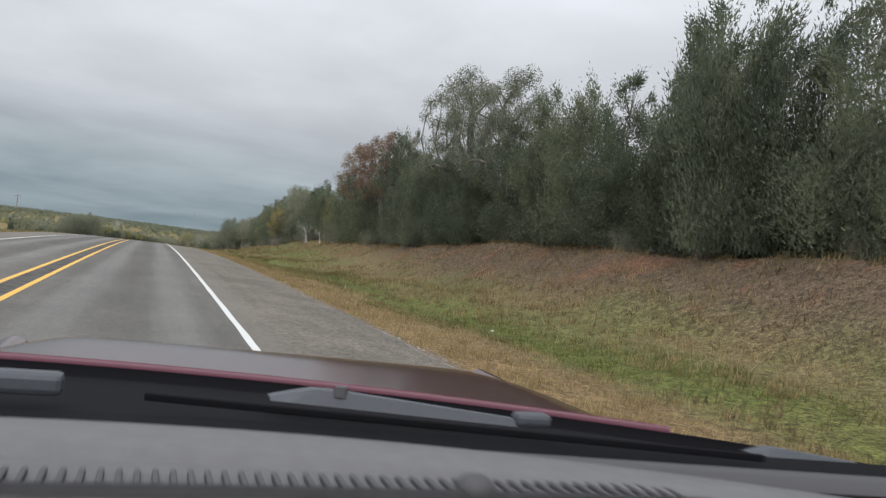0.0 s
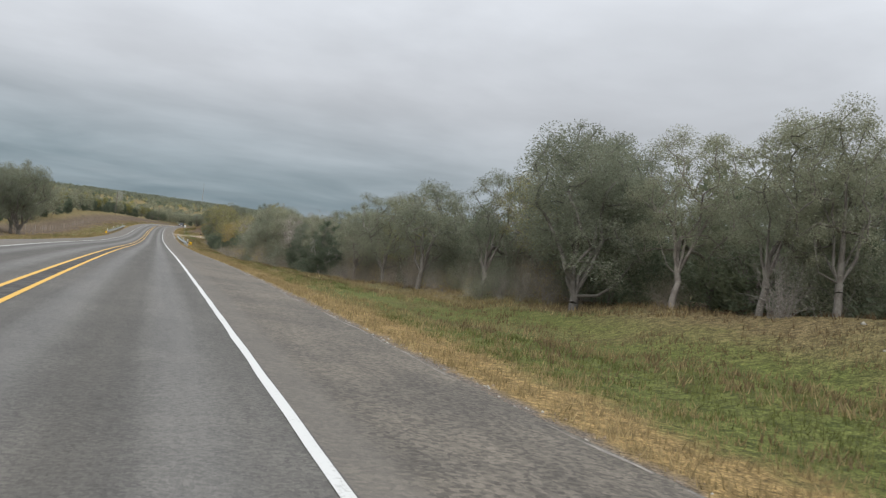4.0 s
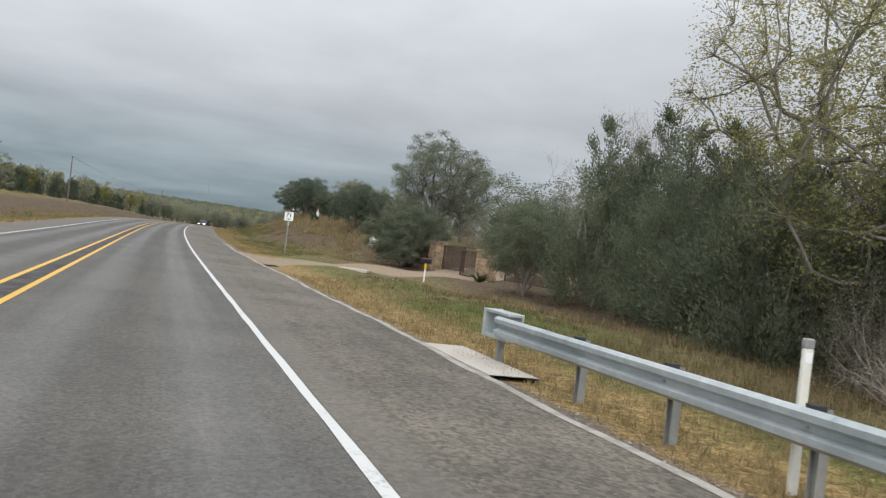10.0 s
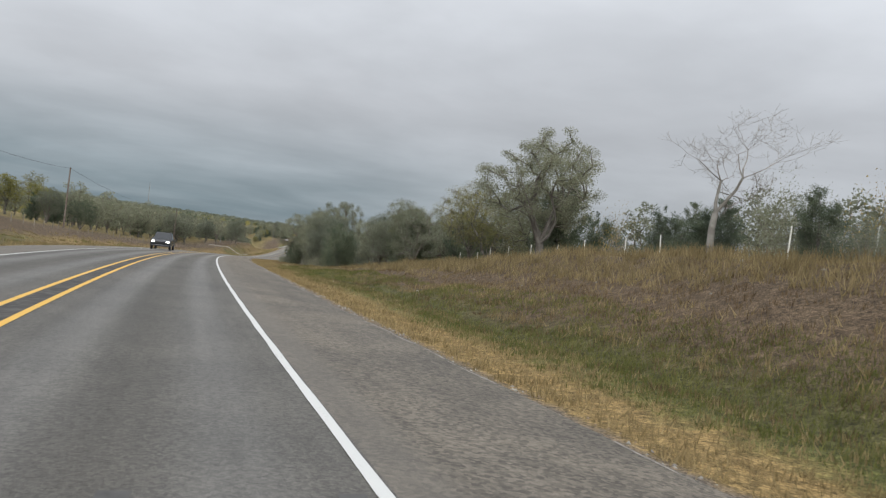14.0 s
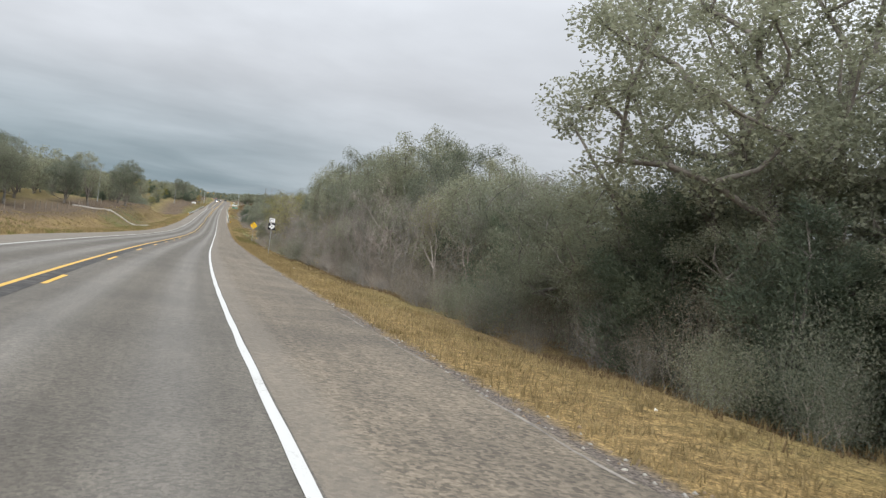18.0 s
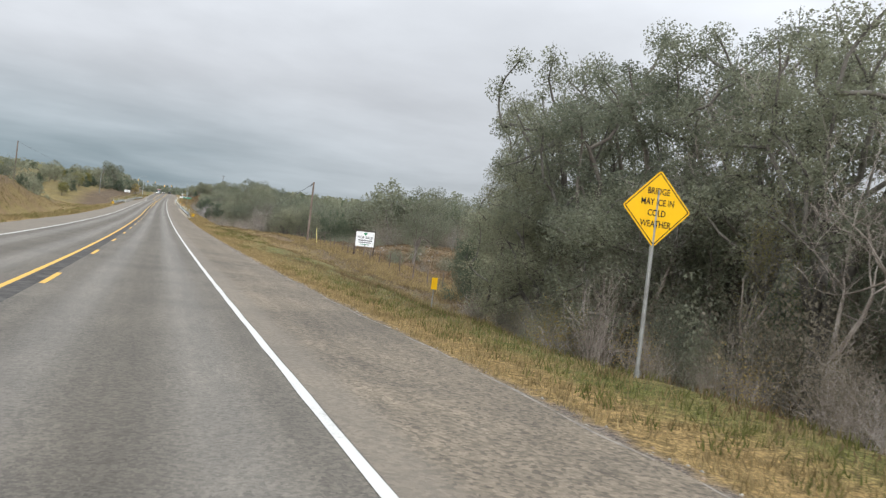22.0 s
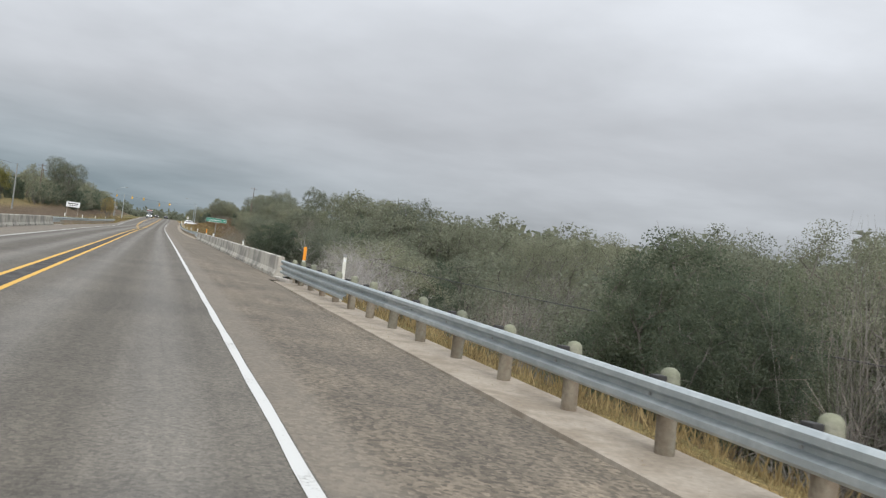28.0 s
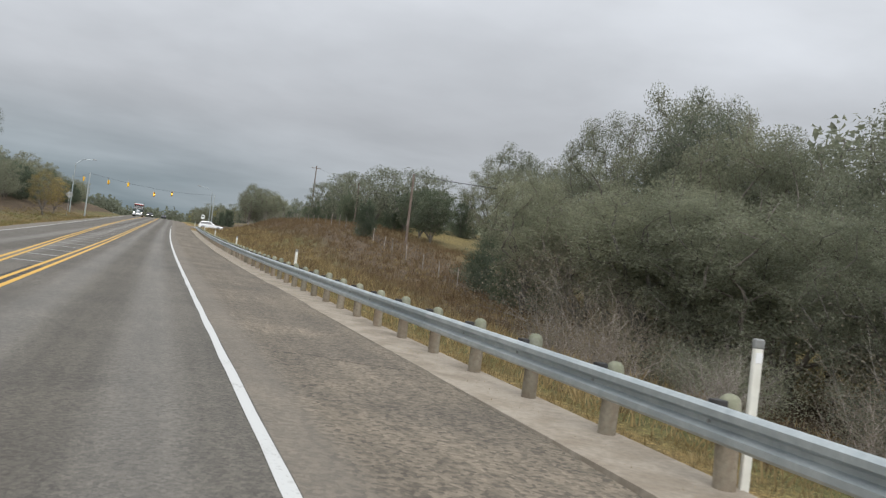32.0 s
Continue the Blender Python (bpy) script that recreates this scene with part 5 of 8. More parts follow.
belt(579, 762, 30, 7.5, (("far_oak", 4), ("far_juniper", 1)), (5.0, 6.4), 0.85)
belt(572, 622, lambda s: VERGE(s), 2.2, (("brush", 4), ("twig_brush", 1.5), ("amber_brush", 0.6), ("shrub", 2)), (1.0, 2.0), 1.0)
belt(572, 622, lambda s: VERGE(s) + 1.2, 2.0, (("brush", 4), ("twig_brush", 1), ("shrub", 3)), (2.2, 3.4), 0.9)
belt(622, 770, lambda s: VERGE(s), 2.0, (("brush", 4), ("twig_brush", 2.5), ("amber_brush", 0.8), ("shrub", 1)), (0.8, 1.7), 1.1)
belt(622, 769, lambda s: VERGE(s) + 1.0, 2.2, (("brush", 4), ("twig_brush", 2.5), ("shrub", 2)), (1.8, 2.8), 0.9)
belt(622, 768, lambda s: VERGE(s) + 2.2, 1.5, (("back_brush", 4), ("back_shrub", 2)), (2.6, 3.8), 0.8)
belt(576, 767, lambda s: VERGE(s) + 3.9, 1.7, (("back_brush", 4), ("back_shrub", 3)), (3.0, 4.4), 0.9)
rng = np.random.default_rng(19)
# open ground past the second sale sign, woods behind
for s, lat, kind, k in ((811, 22.6, "oak", 0.62), (818, 36.6, "shrub", 1.3), (800, 26.8, "shrub", 1.2), (778.5, 15.5, "juniper", 0.55), (781.2, 18.8, "juniper", 0.5), (785.2, 22.8, "juniper", 0.55), (790.6, 29.5, "oak", 0.8)):
    set_out(kind, s, lat, k)
stands("shrub", (818, 25, 1.3, 2.0), (826.5, 28, 1.5, 2.2), (833, 24, 1.0, 1.6), (813, 21.5, 1.4, 2.2), (822, 32, 1.4, 2.2), (806, 24, 1.6, 2.4), (841, 27, 1.3, 2.0), (809, 20.2, 1.2, 1.8))
stands("brush", (815, 19.4, 1.1, 1.6), (821, 19.0, 1.0, 1.5), (829, 20.4, 1.0, 1.6), (837, 31, 1.5, 2.2), (808, 29, 1.6, 2.4), (803, 21, 1.4, 2.0))
for a, b, h in ((772, 790, 8.8), (790, 864, 6.8), (864, 880, 8.6), (880, 960, 11.0)):
    belt(a, b, 45, 4.0, (("back_oak", 4), ("back_juniper", 1)), (h - 0.8, h + 0.8), 0.8)
    belt(a, min(b, 930), 53, 5.2, (("back_oak", 4), ("back_juniper", 1.5)), (h - 0.2, h + 1.4), 0.8)
belt(770, 900, 63, 6.2, (("far_oak", 4), ("far_juniper", 1.5)), (7.6, 9.0), 0.8)
belt(776, 880, 40, 2.6, (("back_brush", 3), ("back_shrub", 3), ("back_oak", 1.5)), (3.0, 5.5), 0.95)
belt(776, 868, 36.5, 3.4, (("back_brush", 3), ("back_shrub", 2), ("twig_brush", 1)), (1.6, 3.4), 1.0)
# round the creek and the bridge
stands("oak", (853, 16.5, 4.2, 4.0), (859, 17, 4.6, 4.5), (873, 15, 7.0, 5.5), (881, 15, 9.1, 7.0), (887, 15, 10.0, 7.5), (894, 15.2, 8.3, 6.0), (900, 15, 8.4, 6.0), (908, 15.4, 8.8, 6.0), (914, 15.6, 8.4, 6.0), (920, 15, 9.6, 6.0), (877, 13.6, 5.6, 5.0), (884, 13.4, 5.8, 5.5), (891, 13.6, 5.4, 5.0))
stands("bare_tree", (865, 15.2, 5.4, 4.2), (868.5, 14.0, 4.6, 3.6), (862, 16.4, 4.4, 3.6))
stands("oak", (856, 19.5, 5.4, 5.0), (862, 20, 5.8, 5.0), (868, 20, 6.0, 5.0))
belt(874, 930, 19.5, 3.8, (("back_oak", 5), ("mid_juniper", 1)), (6.6, 8.4), 0.85)
belt(880, 967, 24, 3.8, (("back_oak", 5), ("back_juniper", 1), ("bare_tree", 0.6)), (7.6, 9.2), 0.8)
belt(858, 926, ramp((858, 12.5), (868, 11.5), (880, 10.5), (926, 10.5)), 1.9, (("brush", 4), ("twig_brush", 3)), (1.2, 2.4), 1.0)
belt(858, 926, ramp((858, 14.5), (870, 13.0), (926, 12.6)), 2.0, (("brush", 4), ("twig_brush", 2), ("shrub", 2)), (2.4, 4.0), 0.9)
belt(864, 926, 17, 2.0, (("back_brush", 4), ("back_shrub", 3)), (3.2, 5.0), 0.9)
wood(922, 978, (14.1, 17.2), 3.5, (("twig_brush", 5), ("brush", 2), ("wide_juniper", 0.8)), (0.7, 1.0))
wood(878, 1072, (26.8, 33.5), 6.0, (("back_oak", 4), ("mid_juniper", 3), ("bare_tree", 0.8)), (0.8, 1.3))
wood(878, 1112, (41.5, 50.9, 61.6), 7.4, (("far_oak", 5), ("far_juniper", 1)), (1.1, 1.4))
wood(972, 1038, (17.4,), 5, (("twig_brush", 4), ("bare_tree", 0.7)), (0.8, 1.2))
wood(1010, 1059, (22.1,), 5.6, (("mid_oak", 4), ("bare_tree", 1.4), ("dead_tree", 0.8)), (1.05, 1.35))
wood(874, 970, (24.1, 29.5), 4.5, (("brush", 3), ("shrub", 2), ("twig_brush", 2)), (1.0, 1.5))
wood(976, 1036, (23.5,), 5.0, (("mid_juniper", 2), ("twig_brush", 2), ("bare_tree", 0.6)), (0.7, 1.1))
wood(800, 852, (40.0,), 4.2, (("brush", 3), ("shrub", 2), ("twig_brush", 2)), (0.7, 1.1))
wood(852, 876, (31.5,), 3.6, (("brush", 3), ("shrub", 1.5), ("twig_brush", 1.5)), (0.8, 1.3))
wood(1046, 1104, (18.0,), 3.2, (("brush", 3), ("shrub", 2)), (0.9, 1.3))
wood(925, 986, (22.6,), 4.8, (("mid_oak", 4), ("bare_tree", 1)), (1.1, 1.3))
stands("oak", (944, 22, 10.4, 8.0), (951, 24, 11.0, 8.0), (958, 21.5, 10.6, 7.5), (964, 25, 12.2, 8.5), (972, 27, 12.4, 9.0), (981, 31, 12.8, 9.5), (990, 30, 12.4, 9.0), (1000, 31, 12.2, 9.0))
stands("wide_juniper", (958.8, 13.6, 7.0, 5.4), (956, 15, 7.2, 5.0), (953.4, 12, 4.2, 3.2), (963, 16.5, 8.0, 5.5), (950, 15.4, 6.0, 5.0))
stands("twig_brush", (951.8, 13.6, 6.2, 4.6), (949, 12.8, 5.6, 4.4), (970, 14.2, 6.2, 5.0), (974.5, 14.6, 6.4, 5.2), (979, 15.5, 6.0, 5.0), (966.5, 13.4, 5.0, 4.4), (983.5, 14, 5.6, 4.8))
stands("mid_oak", (1022, 45, 12.4, 8), (1030, 46, 12.8, 8), (1040, 45, 12.4, 9), (1050, 45, 12.8, 9), (1062, 46, 11.6, 9), (1072, 45, 11.4, 8), (1085, 45.5, 14.6, 10), (1095, 46, 12.8, 9), (1102, 44, 12.6, 9), (1110, 46, 12.6, 9), (1122, 45, 12.4, 9), (1136, 45, 12.6, 9), (1150, 44, 11.6, 9), (1164, 40.5, 12.0, 9), (1014, 44, 12.0, 8), (1006, 45, 11.8, 8))
stands("mid_oak", (1057, 22, 7.2, 8.0), (1050, 24, 7.0, 7.0), (1044, 26, 7.6, 7.0))
stands("snag", (989, 13.0, 8.8, 8.5), (996, 13.6, 9.2, 8.5), (1003, 14.4, 9.2, 8.0), (985.2, 11.4, 7.4, 7.5), (992, 15.4, 9.0, 7.0), (1008, 16, 9.2, 7.0), (947, 14.5, 6.2, 6.0), (942, 16, 6.4, 6.0))
belt(980, 1012, 11.6, 2.4, (("twig_brush", 3), ("brush", 2)), (4.4, 5.8), 0.8)
stands("oak", (1067, 21, 9.4, 5.5), (1070, 22, 9.5, 5.5), (1073, 21.5, 9.3, 6.0), (1077, 22, 9.7, 6.0), (1081, 21.5, 10.0, 6.5), (1086, 22, 9.9, 6.5), (1092, 22, 10.0, 6.5), (1097, 21.5, 9.4, 6.0), (1101, 22, 10.0, 6.0), (1104, 22.5, 11.0, 6.0), (1107.5, 23.4, 12.0, 7.0), (1111, 22.4, 10.6, 6.0), (1115, 22, 8.4, 5.5), (1119, 22, 6.4, 5.0))
stands("open_oak", (1061.5, 21.5, 10.3, 6.0), (1066, 22.5, 10.5, 6.0))
stands("juniper", (1121.5, 20.5, 4.4, 4.4), (1117, 19.4, 5.0, 4.6), (1113, 18.6, 5.4, 4.6), (1124, 22, 3.2, 3.6))
belt(1048, 1112, 17.4, 3.2, (("oak", 4), ("juniper", 1.2)), (5.4, 7.2), 0.95)
belt(1045, 1116, 27, 4.4, (("back_oak", 5), ("back_juniper", 1)), (8.6, 10.4), 0.85)
wood(1053, 1100, (12.1,), 3.2, (("brush", 4), ("twig_brush", 1), ("amber_brush", 0.5)), (0.45, 0.7))
wood(1046, 1104, (14.2,), 3.0, (("brush", 3), ("shrub", 2), ("wide_juniper", 0.25)), (0.7, 1.05))
wood(1163, 1286, (26.8, 34.8), 6.2, (("mid_juniper", 2), ("back_oak", 3)), (0.6, 0.95))
for s, lat, kind, k in ((1150, 25.5, "wide_juniper", 0.8), (1157, 26.5, "wide_juniper", 0.75), (1166, 26, "juniper", 0.8), (1138, 27, "oak", 0.9), (1212.7, 29.5, "open_oak", 1.0), (1226.1, 26.8, "oak", 0.95), (1191.3, 25.5, "juniper", 0.8), (1184.6, 24.1, "juniper", 0.72), (1144.4, 17.4, "juniper", 0.5)):
    set_out(kind, s, lat, k)
wood(1327, 1541, (18.8, 29.5, 45.6), 9.4, (("far_oak", 4), ("far_juniper", 1), ("far_elm", 0.4)), (0.7, 1.0))

stands("oak", (1264, 17.6, 11.2, 9.5), (1270, 20, 10.4, 9.0), (1276, 24, 9.6, 8.5), (1262, 24, 9.0, 8.0))
stands("twig_brush", (1228, 13.5, 3.0, 4.0), (1231, 16, 3.4, 4.0), (1226, 17.5, 3.4, 4.0))
stands("amber_elm", (1201, -16.2, 6.4, 4.4), (1216, -16.8, 6.0, 3.6), group="trees on the far side of the road")
belt(1176, 1310, -23.5, 5.0, (("back_oak", 4), ("back_juniper", 2)), (4.0, 5.6), 1.0)
belt(1150, 1330, -29, 5.5, (("back_oak", 4), ("back_juniper", 2)), (5.0, 7.0), 0.95)

# left side: fields rising to a belt of trees
for s, lat, kind, k in ((284.1, -22.1, "bare_tree", 0.55), (772, -23, "oak", 1.0), (765, -26, "oak", 1.1), (787.9, -25.5, "oak", 0.8), (844.2, -22.1, "shrub", 1.7), (852.2, -22.8, "oak", 0.5), (820.1, -24.1, "oak", 0.6), (825.4, -25.5, "oak", 0.62), (865.6, -21.4, "shrub", 1.6),
                        (629.8, -29.5, "wide_juniper", 0.8), (619.1, -32.2, "oak", 0.8), (640.5, -34.8, "oak", 0.85), (690.1, -32.2, "oak", 0.85)):
    set_out(kind, s, lat, k, group="trees on the far side of the road")
stands("oak", (262.6, -18.6, 10.8, 9.0), (268, -20.5, 10.2, 9.0), (258, -22.5, 9.2, 8.0), (274, -24, 8.6, 8.0), (797.5, -19.2, 10.4, 7.5), (1199, -28.4, 13.6, 13.0), (1206, -31, 11.0, 10.0), (721, -25.5, 9.4, 8.0), (727, -29, 8.6, 8.0), (716, -28, 8.8, 8.0), (814, -22.5, 8.8, 7.0), (735, -31, 7.6, 7.0), (746, -30, 7.4, 7.0), group="trees on the far side of the road")
wood(0, 255, (-45.6, -56.3), 12.1, (("far_oak", 3), ("far_elm", 1.2), ("far_juniper", 1)), (0.6, 0.9))
wood(268, 442, (-32.2, -40.2), 8, (("far_oak", 2), ("far_juniper", 3)), (0.6, 0.9))
wood(442, 630, (-36.2, -44.2), 6.7, (("far_juniper", 3), ("far_elm", 1.2), ("far_oak", 2)), (0.7, 1.0))
wood(630, 804, (-33.5, -42.9), 7.4, (("far_oak", 4), ("far_juniper", 1)), (0.8, 1.05))
wood(804, 978, (-28.1, -36.2, -45.6), 7.4, (("far_oak", 3), ("far_juniper", 2), ("far_elm", 0.4)), (0.55, 0.8))
wood(1059, 1514, (-34.8, -45.6), 9.4, (("far_oak", 3), ("far_juniper", 2), ("far_elm", 0.4)), (0.7, 0.95))


def far_woods(name, count, s_range, lat_range, size, leaf, label, seed):
    """Distant woods: very many small crowns in one mesh."""
    r = np.random.default_rng(seed)
    s = r.uniform(*s_range, count)
    lat = r.uniform(*lat_range, count)
    base = on_ground(s, lat)
    per = 56
    h = r.uniform(0.7, 1.2, (count, 1)) * size
    d = r.normal(size=(count, per, 3))
    d /= np.linalg.norm(d, axis=2, keepdims=True)
    d *= (r.random((count, per, 1)) ** 0.4)
    pts = base[:, None] + d * (h[:, None] * np.array([0.55, 0.55, 0.45])) + h[:, None] * np.array([0, 0, 0.5])
    pts = pts.reshape(-1, 3)
    n = len(pts)
    e = r.normal(size=(n, 3)) * size * 0.065
    g = r.normal(size=(n, 3)) * size * 0.065
    q = np.stack([pts - e, pts + g, pts + e, pts - g], 1).reshape(-1, 3)
    ob = new(name, quick_mesh(name, q, np.arange(4 * n).reshape(n, 4), leaf))
    return tagged(ob, label, "woods", kind="stuff")


far_woods("far_woods", 2600, (80, 2546), (-804, -70), 6.6, "oak_leaf", "distant grey-green oak and juniper woods on low hills", 3)
far_woods("far_woods", 1500, (80, 2546), (-804, -64), 6.2, "juniper_leaf", "distant dark juniper woods on low hills", 4)
far_woods("far_woods", 500, (80, 2010), (-563, -70), 5.8, "elm_leaf", "distant yellowing trees among the woods", 5)
far_woods("far_woods", 2200, (1528, 2680), (-670, 536), 9.4, "oak_leaf", "wooded hillside closing the end of the road", 6)
far_woods("far_woods", 1700, (509, 1742), (66, 563), 9.0, "oak_leaf", "woods on the rising ground across the creek", 8)
far_woods("far_woods", 1700, (509, 1742), (64, 563), 8.4, "juniper_leaf", "dark junipers in the woods across the creek", 9)

for (side, kind), spots in FAR.items():
    join_far(kind, spots, {"back_oak": "live oaks filling the wood behind the roadside trees", "back_juniper": "junipers filling the wood behind the roadside trees", "back_brush": "tangled undergrowth filling the roadside wood", "back_shrub": "evergreen shrubs filling the roadside wood", "far_oak": "grey-green oaks of the woods behind the roadside", "far_juniper": "dark junipers of the woods behind the roadside", "far_elm": "yellowing trees of the woods behind the roadside"}[kind])
for plants in PLANTS.values():
    for parts, _, _ in plants:
        for _, me in parts:
            if me.users == 0:
                bpy.data.meshes.remove(me)


# ---- grass ----
def grass(name, count, s_range, lat_range, height, width, mat, label, seed, wave, lo=-9.0, hi=9.0, tuft=9, bias=1.0):
    """Blades in tufts over a strip of ground; wave sets the size of the patches they keep to."""
    r = np.random.default_rng(seed)
    m = int(count / tuft * 1.6)
    s = r.uniform(*s_range, m)
    u = r.random(m) ** bias
    lat = lat_range[0] + (lat_range[1] - lat_range[0]) * u
    patch = np.sin(s * wave + seed) + np.sin(s * wave * 2.7 + lat * wave * 5 + seed * 2) + 0.8 * np.sin(lat * wave * 9 + s * wave * 0.6)
    ok = (patch > lo) & (patch < hi) & ~((s > 974) & (s < 1036)) & ~((s > 367) & (s < 385) & (lat > 0))
    s, lat = s[ok], lat[ok]
    s = np.repeat(s, tuft) + r.normal(size=len(s) * tuft) * 0.11
    lat = np.repeat(lat, tuft) + r.normal(size=len(lat) * tuft) * 0.11
    p = on_ground(s, lat)
    n = len(p)
    a = r.uniform(0, 6.28, n)
    side = np.stack([np.cos(a), np.sin(a), np.zeros(n)], -1) * width * r.uniform(0.6, 1.3, (n, 1))
    h = height * r.uniform(0.45, 1.25, (n, 1))
    tip = p + np.concatenate([r.normal(size=(n, 2)) * 0.38 * h, h], 1)
    p = p - [0, 0, 0.03]
    q = np.stack([p - side, p + side, tip], 1).reshape(-1, 3)
    ob = new(name, quick_mesh(name, q, np.arange(3 * n).reshape(n, 3), mat))
    return tagged(ob, label, "grass", kind="stuff")


grass("grass", 240000, (2, 1150), (4.6, 7.6), 0.12, 0.012, "dry_blade", "short dry straw-coloured grass along the shoulder", 21, 0.13, tuft=10, bias=1.3)
grass("grass", 160000, (2, 540), (5.8, 10.5), 0.10, 0.012, "green_blade", "patches of short green grass on the verge", 22, 0.09, lo=-0.1)
grass("grass", 14000, (735, 850), (5.2, 9.5), 0.16, 0.013, "green_blade", "patches of short green grass on the verge", 22, 0.09, lo=-0.1)
grass("grass", 260000, (2, 1265), (7.0, 17.5), 0.15, 0.014, "russet_blade", "russet bunch grass on the verge and bank", 23, 0.11, lo=-0.6)
grass("grass", 170000, (2, 1150), (8.5, 18), 0.22, 0.015, "dry_blade", "dry bleached grass under the trees", 24, 0.12, lo=-0.7)
grass("grass", 60000, (428, 550), (6.6, 11.0), 0.11, 0.012, "green_blade", "short dull green grass on the cut bank", 33, 0.13, lo=-0.9)
grass("weeds", 30000, (395, 575), (13.0, 19.5), 0.46, 0.018, "dry_blade", "tall dry weeds on top of the bank", 25, 0.15, tuft=7)
grass("weeds", 20000, (778, 872), (14, 20), 0.32, 0.018, "dry_blade", "tall dry weeds along the wire fence", 26, 0.15, tuft=7)
grass("weeds", 30000, (775, 868), (19, 36), 0.24, 0.018, "russet_blade", "russet bunch grass over the stony pasture", 34, 0.15, tuft=7)
grass("weeds", 20000, (270, 352), (6.5, 14), 0.28, 0.017, "dry_blade", "tall dry weeds below the guard rail", 27, 0.15, tuft=7)
grass("weeds", 30000, (885, 1270), (6.6, 12), 0.45, 0.018, "dry_blade", "tall dry weeds behind the guard rail", 28, 0.15, tuft=7)
grass("grass", 90000, (2, 1250), (-20, -9.3), 0.24, 0.022, "dry_blade", "dry grass across the road", 29, 0.1, tuft=9, bias=0.8)
grass("grass", 50000, (2, 1250), (-17, -9.6), 0.22, 0.022, "green_blade", "green grass patches across the road", 30, 0.08, lo=0.0)
grass("weeds", 40000, (1102, 1265), (8, 26), 0.42, 0.022, "russet_blade", "tall russet grass on the dry slope", 31, 0.15, tuft=7)


# ---- surfaces of made things ----
material("galvanised", (0.38, 0.42, 0.43), 0.5, 0.6, 0.12, 30, 0.05, (0.46, 0.50, 0.505), 0.10, spec=0.5)
material("dull_zinc", (0.36, 0.37, 0.36), 0.6, 0.5, 0.15, 26, 0.05, (0.27, 0.27, 0.26), 0.1)
material("post_wood", (0.20, 0.165, 0.125), 0.92, 0, 0.35, 26, 0.4, (0.27, 0.25, 0.20), 0.22)
material("post_top", (0.25, 0.25, 0.20), 0.95, 0, 0.35, 34, 0.3, (0.19, 0.20, 0.14), 0.2)
material("block_dark", (0.035, 0.035, 0.036), 0.7, 0, 0.2, 20, 0.0, (0.06, 0.058, 0.055), 0.2)
material("pole_wood", (0.135, 0.105, 0.085), 0.95, 0, 0.35, 16, 0.4, (0.20, 0.165, 0.14), 0.1)
material("fence_wood", (0.21, 0.185, 0.16), 0.95, 0, 0.35, 22, 0.4, (0.30, 0.27, 0.24), 0.25)
material("concrete", (0.40, 0.385, 0.35), 0.9, 0, 0.22, 16, 0.3, (0.29, 0.275, 0.25), 0.08)
material("pale_concrete", (0.43, 0.40, 0.35), 0.92, 0, 0.25, 14, 0.3, (0.40, 0.36, 0.31), 0.05)
material("barrier_concrete", (0.42, 0.40, 0.345), 0.9, 0, 0.3, 7, 0.3, (0.235, 0.225, 0.20), 0.08)
material("pale_soil", (0.34, 0.295, 0.235), 0.95, 0, 0.35, 14, 0.4, (0.25, 0.21, 0.16))
material("sign_white", (0.76, 0.77, 0.76), 0.45, 0, 0.06, 20, 0, (0.68, 0.69, 0.68))
material("sign_black", (0.016, 0.016, 0.017), 0.5, 0, 0.1, 20)
material("guard_yellow", (0.70, 0.60, 0.20), 0.5, 0, 0.08, 18, 0, (0.62, 0.52, 0.16))
material("sign_yellow", (0.86, 0.50, 0.012), 0.4, 0, 0.05, 18, 0, (0.80, 0.45, 0.012))
material("sign_green", (0.012, 0.19, 0.115), 0.4, 0, 0.06, 18, 0, (0.012, 0.165, 0.10))
material("gem_green", (0.03, 0.22, 0.10), 0.5, 0, 0.1, 18)
material("marker_orange", (0.80, 0.30, 0.03), 0.5, 0, 0.08, 20)
material("marker_white", (0.70, 0.69, 0.62), 0.5, 0, 0.12, 20, 0, (0.60, 0.59, 0.52))
material("marker_red", (0.45, 0.04, 0.03), 0.5)
material("pipe_dark", (0.05, 0.045, 0.042), 0.6, 0.3, 0.25, 20, 0, (0.10, 0.06, 0.04))
material("rusty_steel", (0.085, 0.058, 0.042), 0.8, 0.2, 0.35, 18, 0.2, (0.055, 0.042, 0.034))
material("gate_stone", (0.30, 0.225, 0.15), 0.92, 0, 0.35, 9, 0.6, (0.20, 0.15, 0.105), 0.3)
material("field_rock", (0.14, 0.13, 0.112), 0.95, 0, 0.3, 14, 0.4, (0.26, 0.24, 0.21), 0.2)
material("lime_rock", (0.34, 0.325, 0.29), 0.95, 0, 0.3, 6, 0.4, (0.25, 0.235, 0.21), island=0.2)
material("gravel", (0.27, 0.205, 0.140), 0.95, 0, 0.5, 60, 0.5, (0.20, 0.150, 0.098))
material("wire", (0.07, 0.07, 0.072), 0.6, 0.5)
material("black_box", (0.02, 0.02, 0.022), 0.4)
material("car_white", (0.78, 0.79, 0.80), 0.25, 0, spec=0.6)
material("car_dark", (0.022, 0.024, 0.028), 0.25, 0.1, spec=0.6)
material("truck_red", (0.36, 0.022, 0.02), 0.3, 0, spec=0.6)
material("truck_green", (0.016, 0.034, 0.030), 0.3, 0, spec=0.6)
material("chrome", (0.62, 0.63, 0.64), 0.15, 1.0)
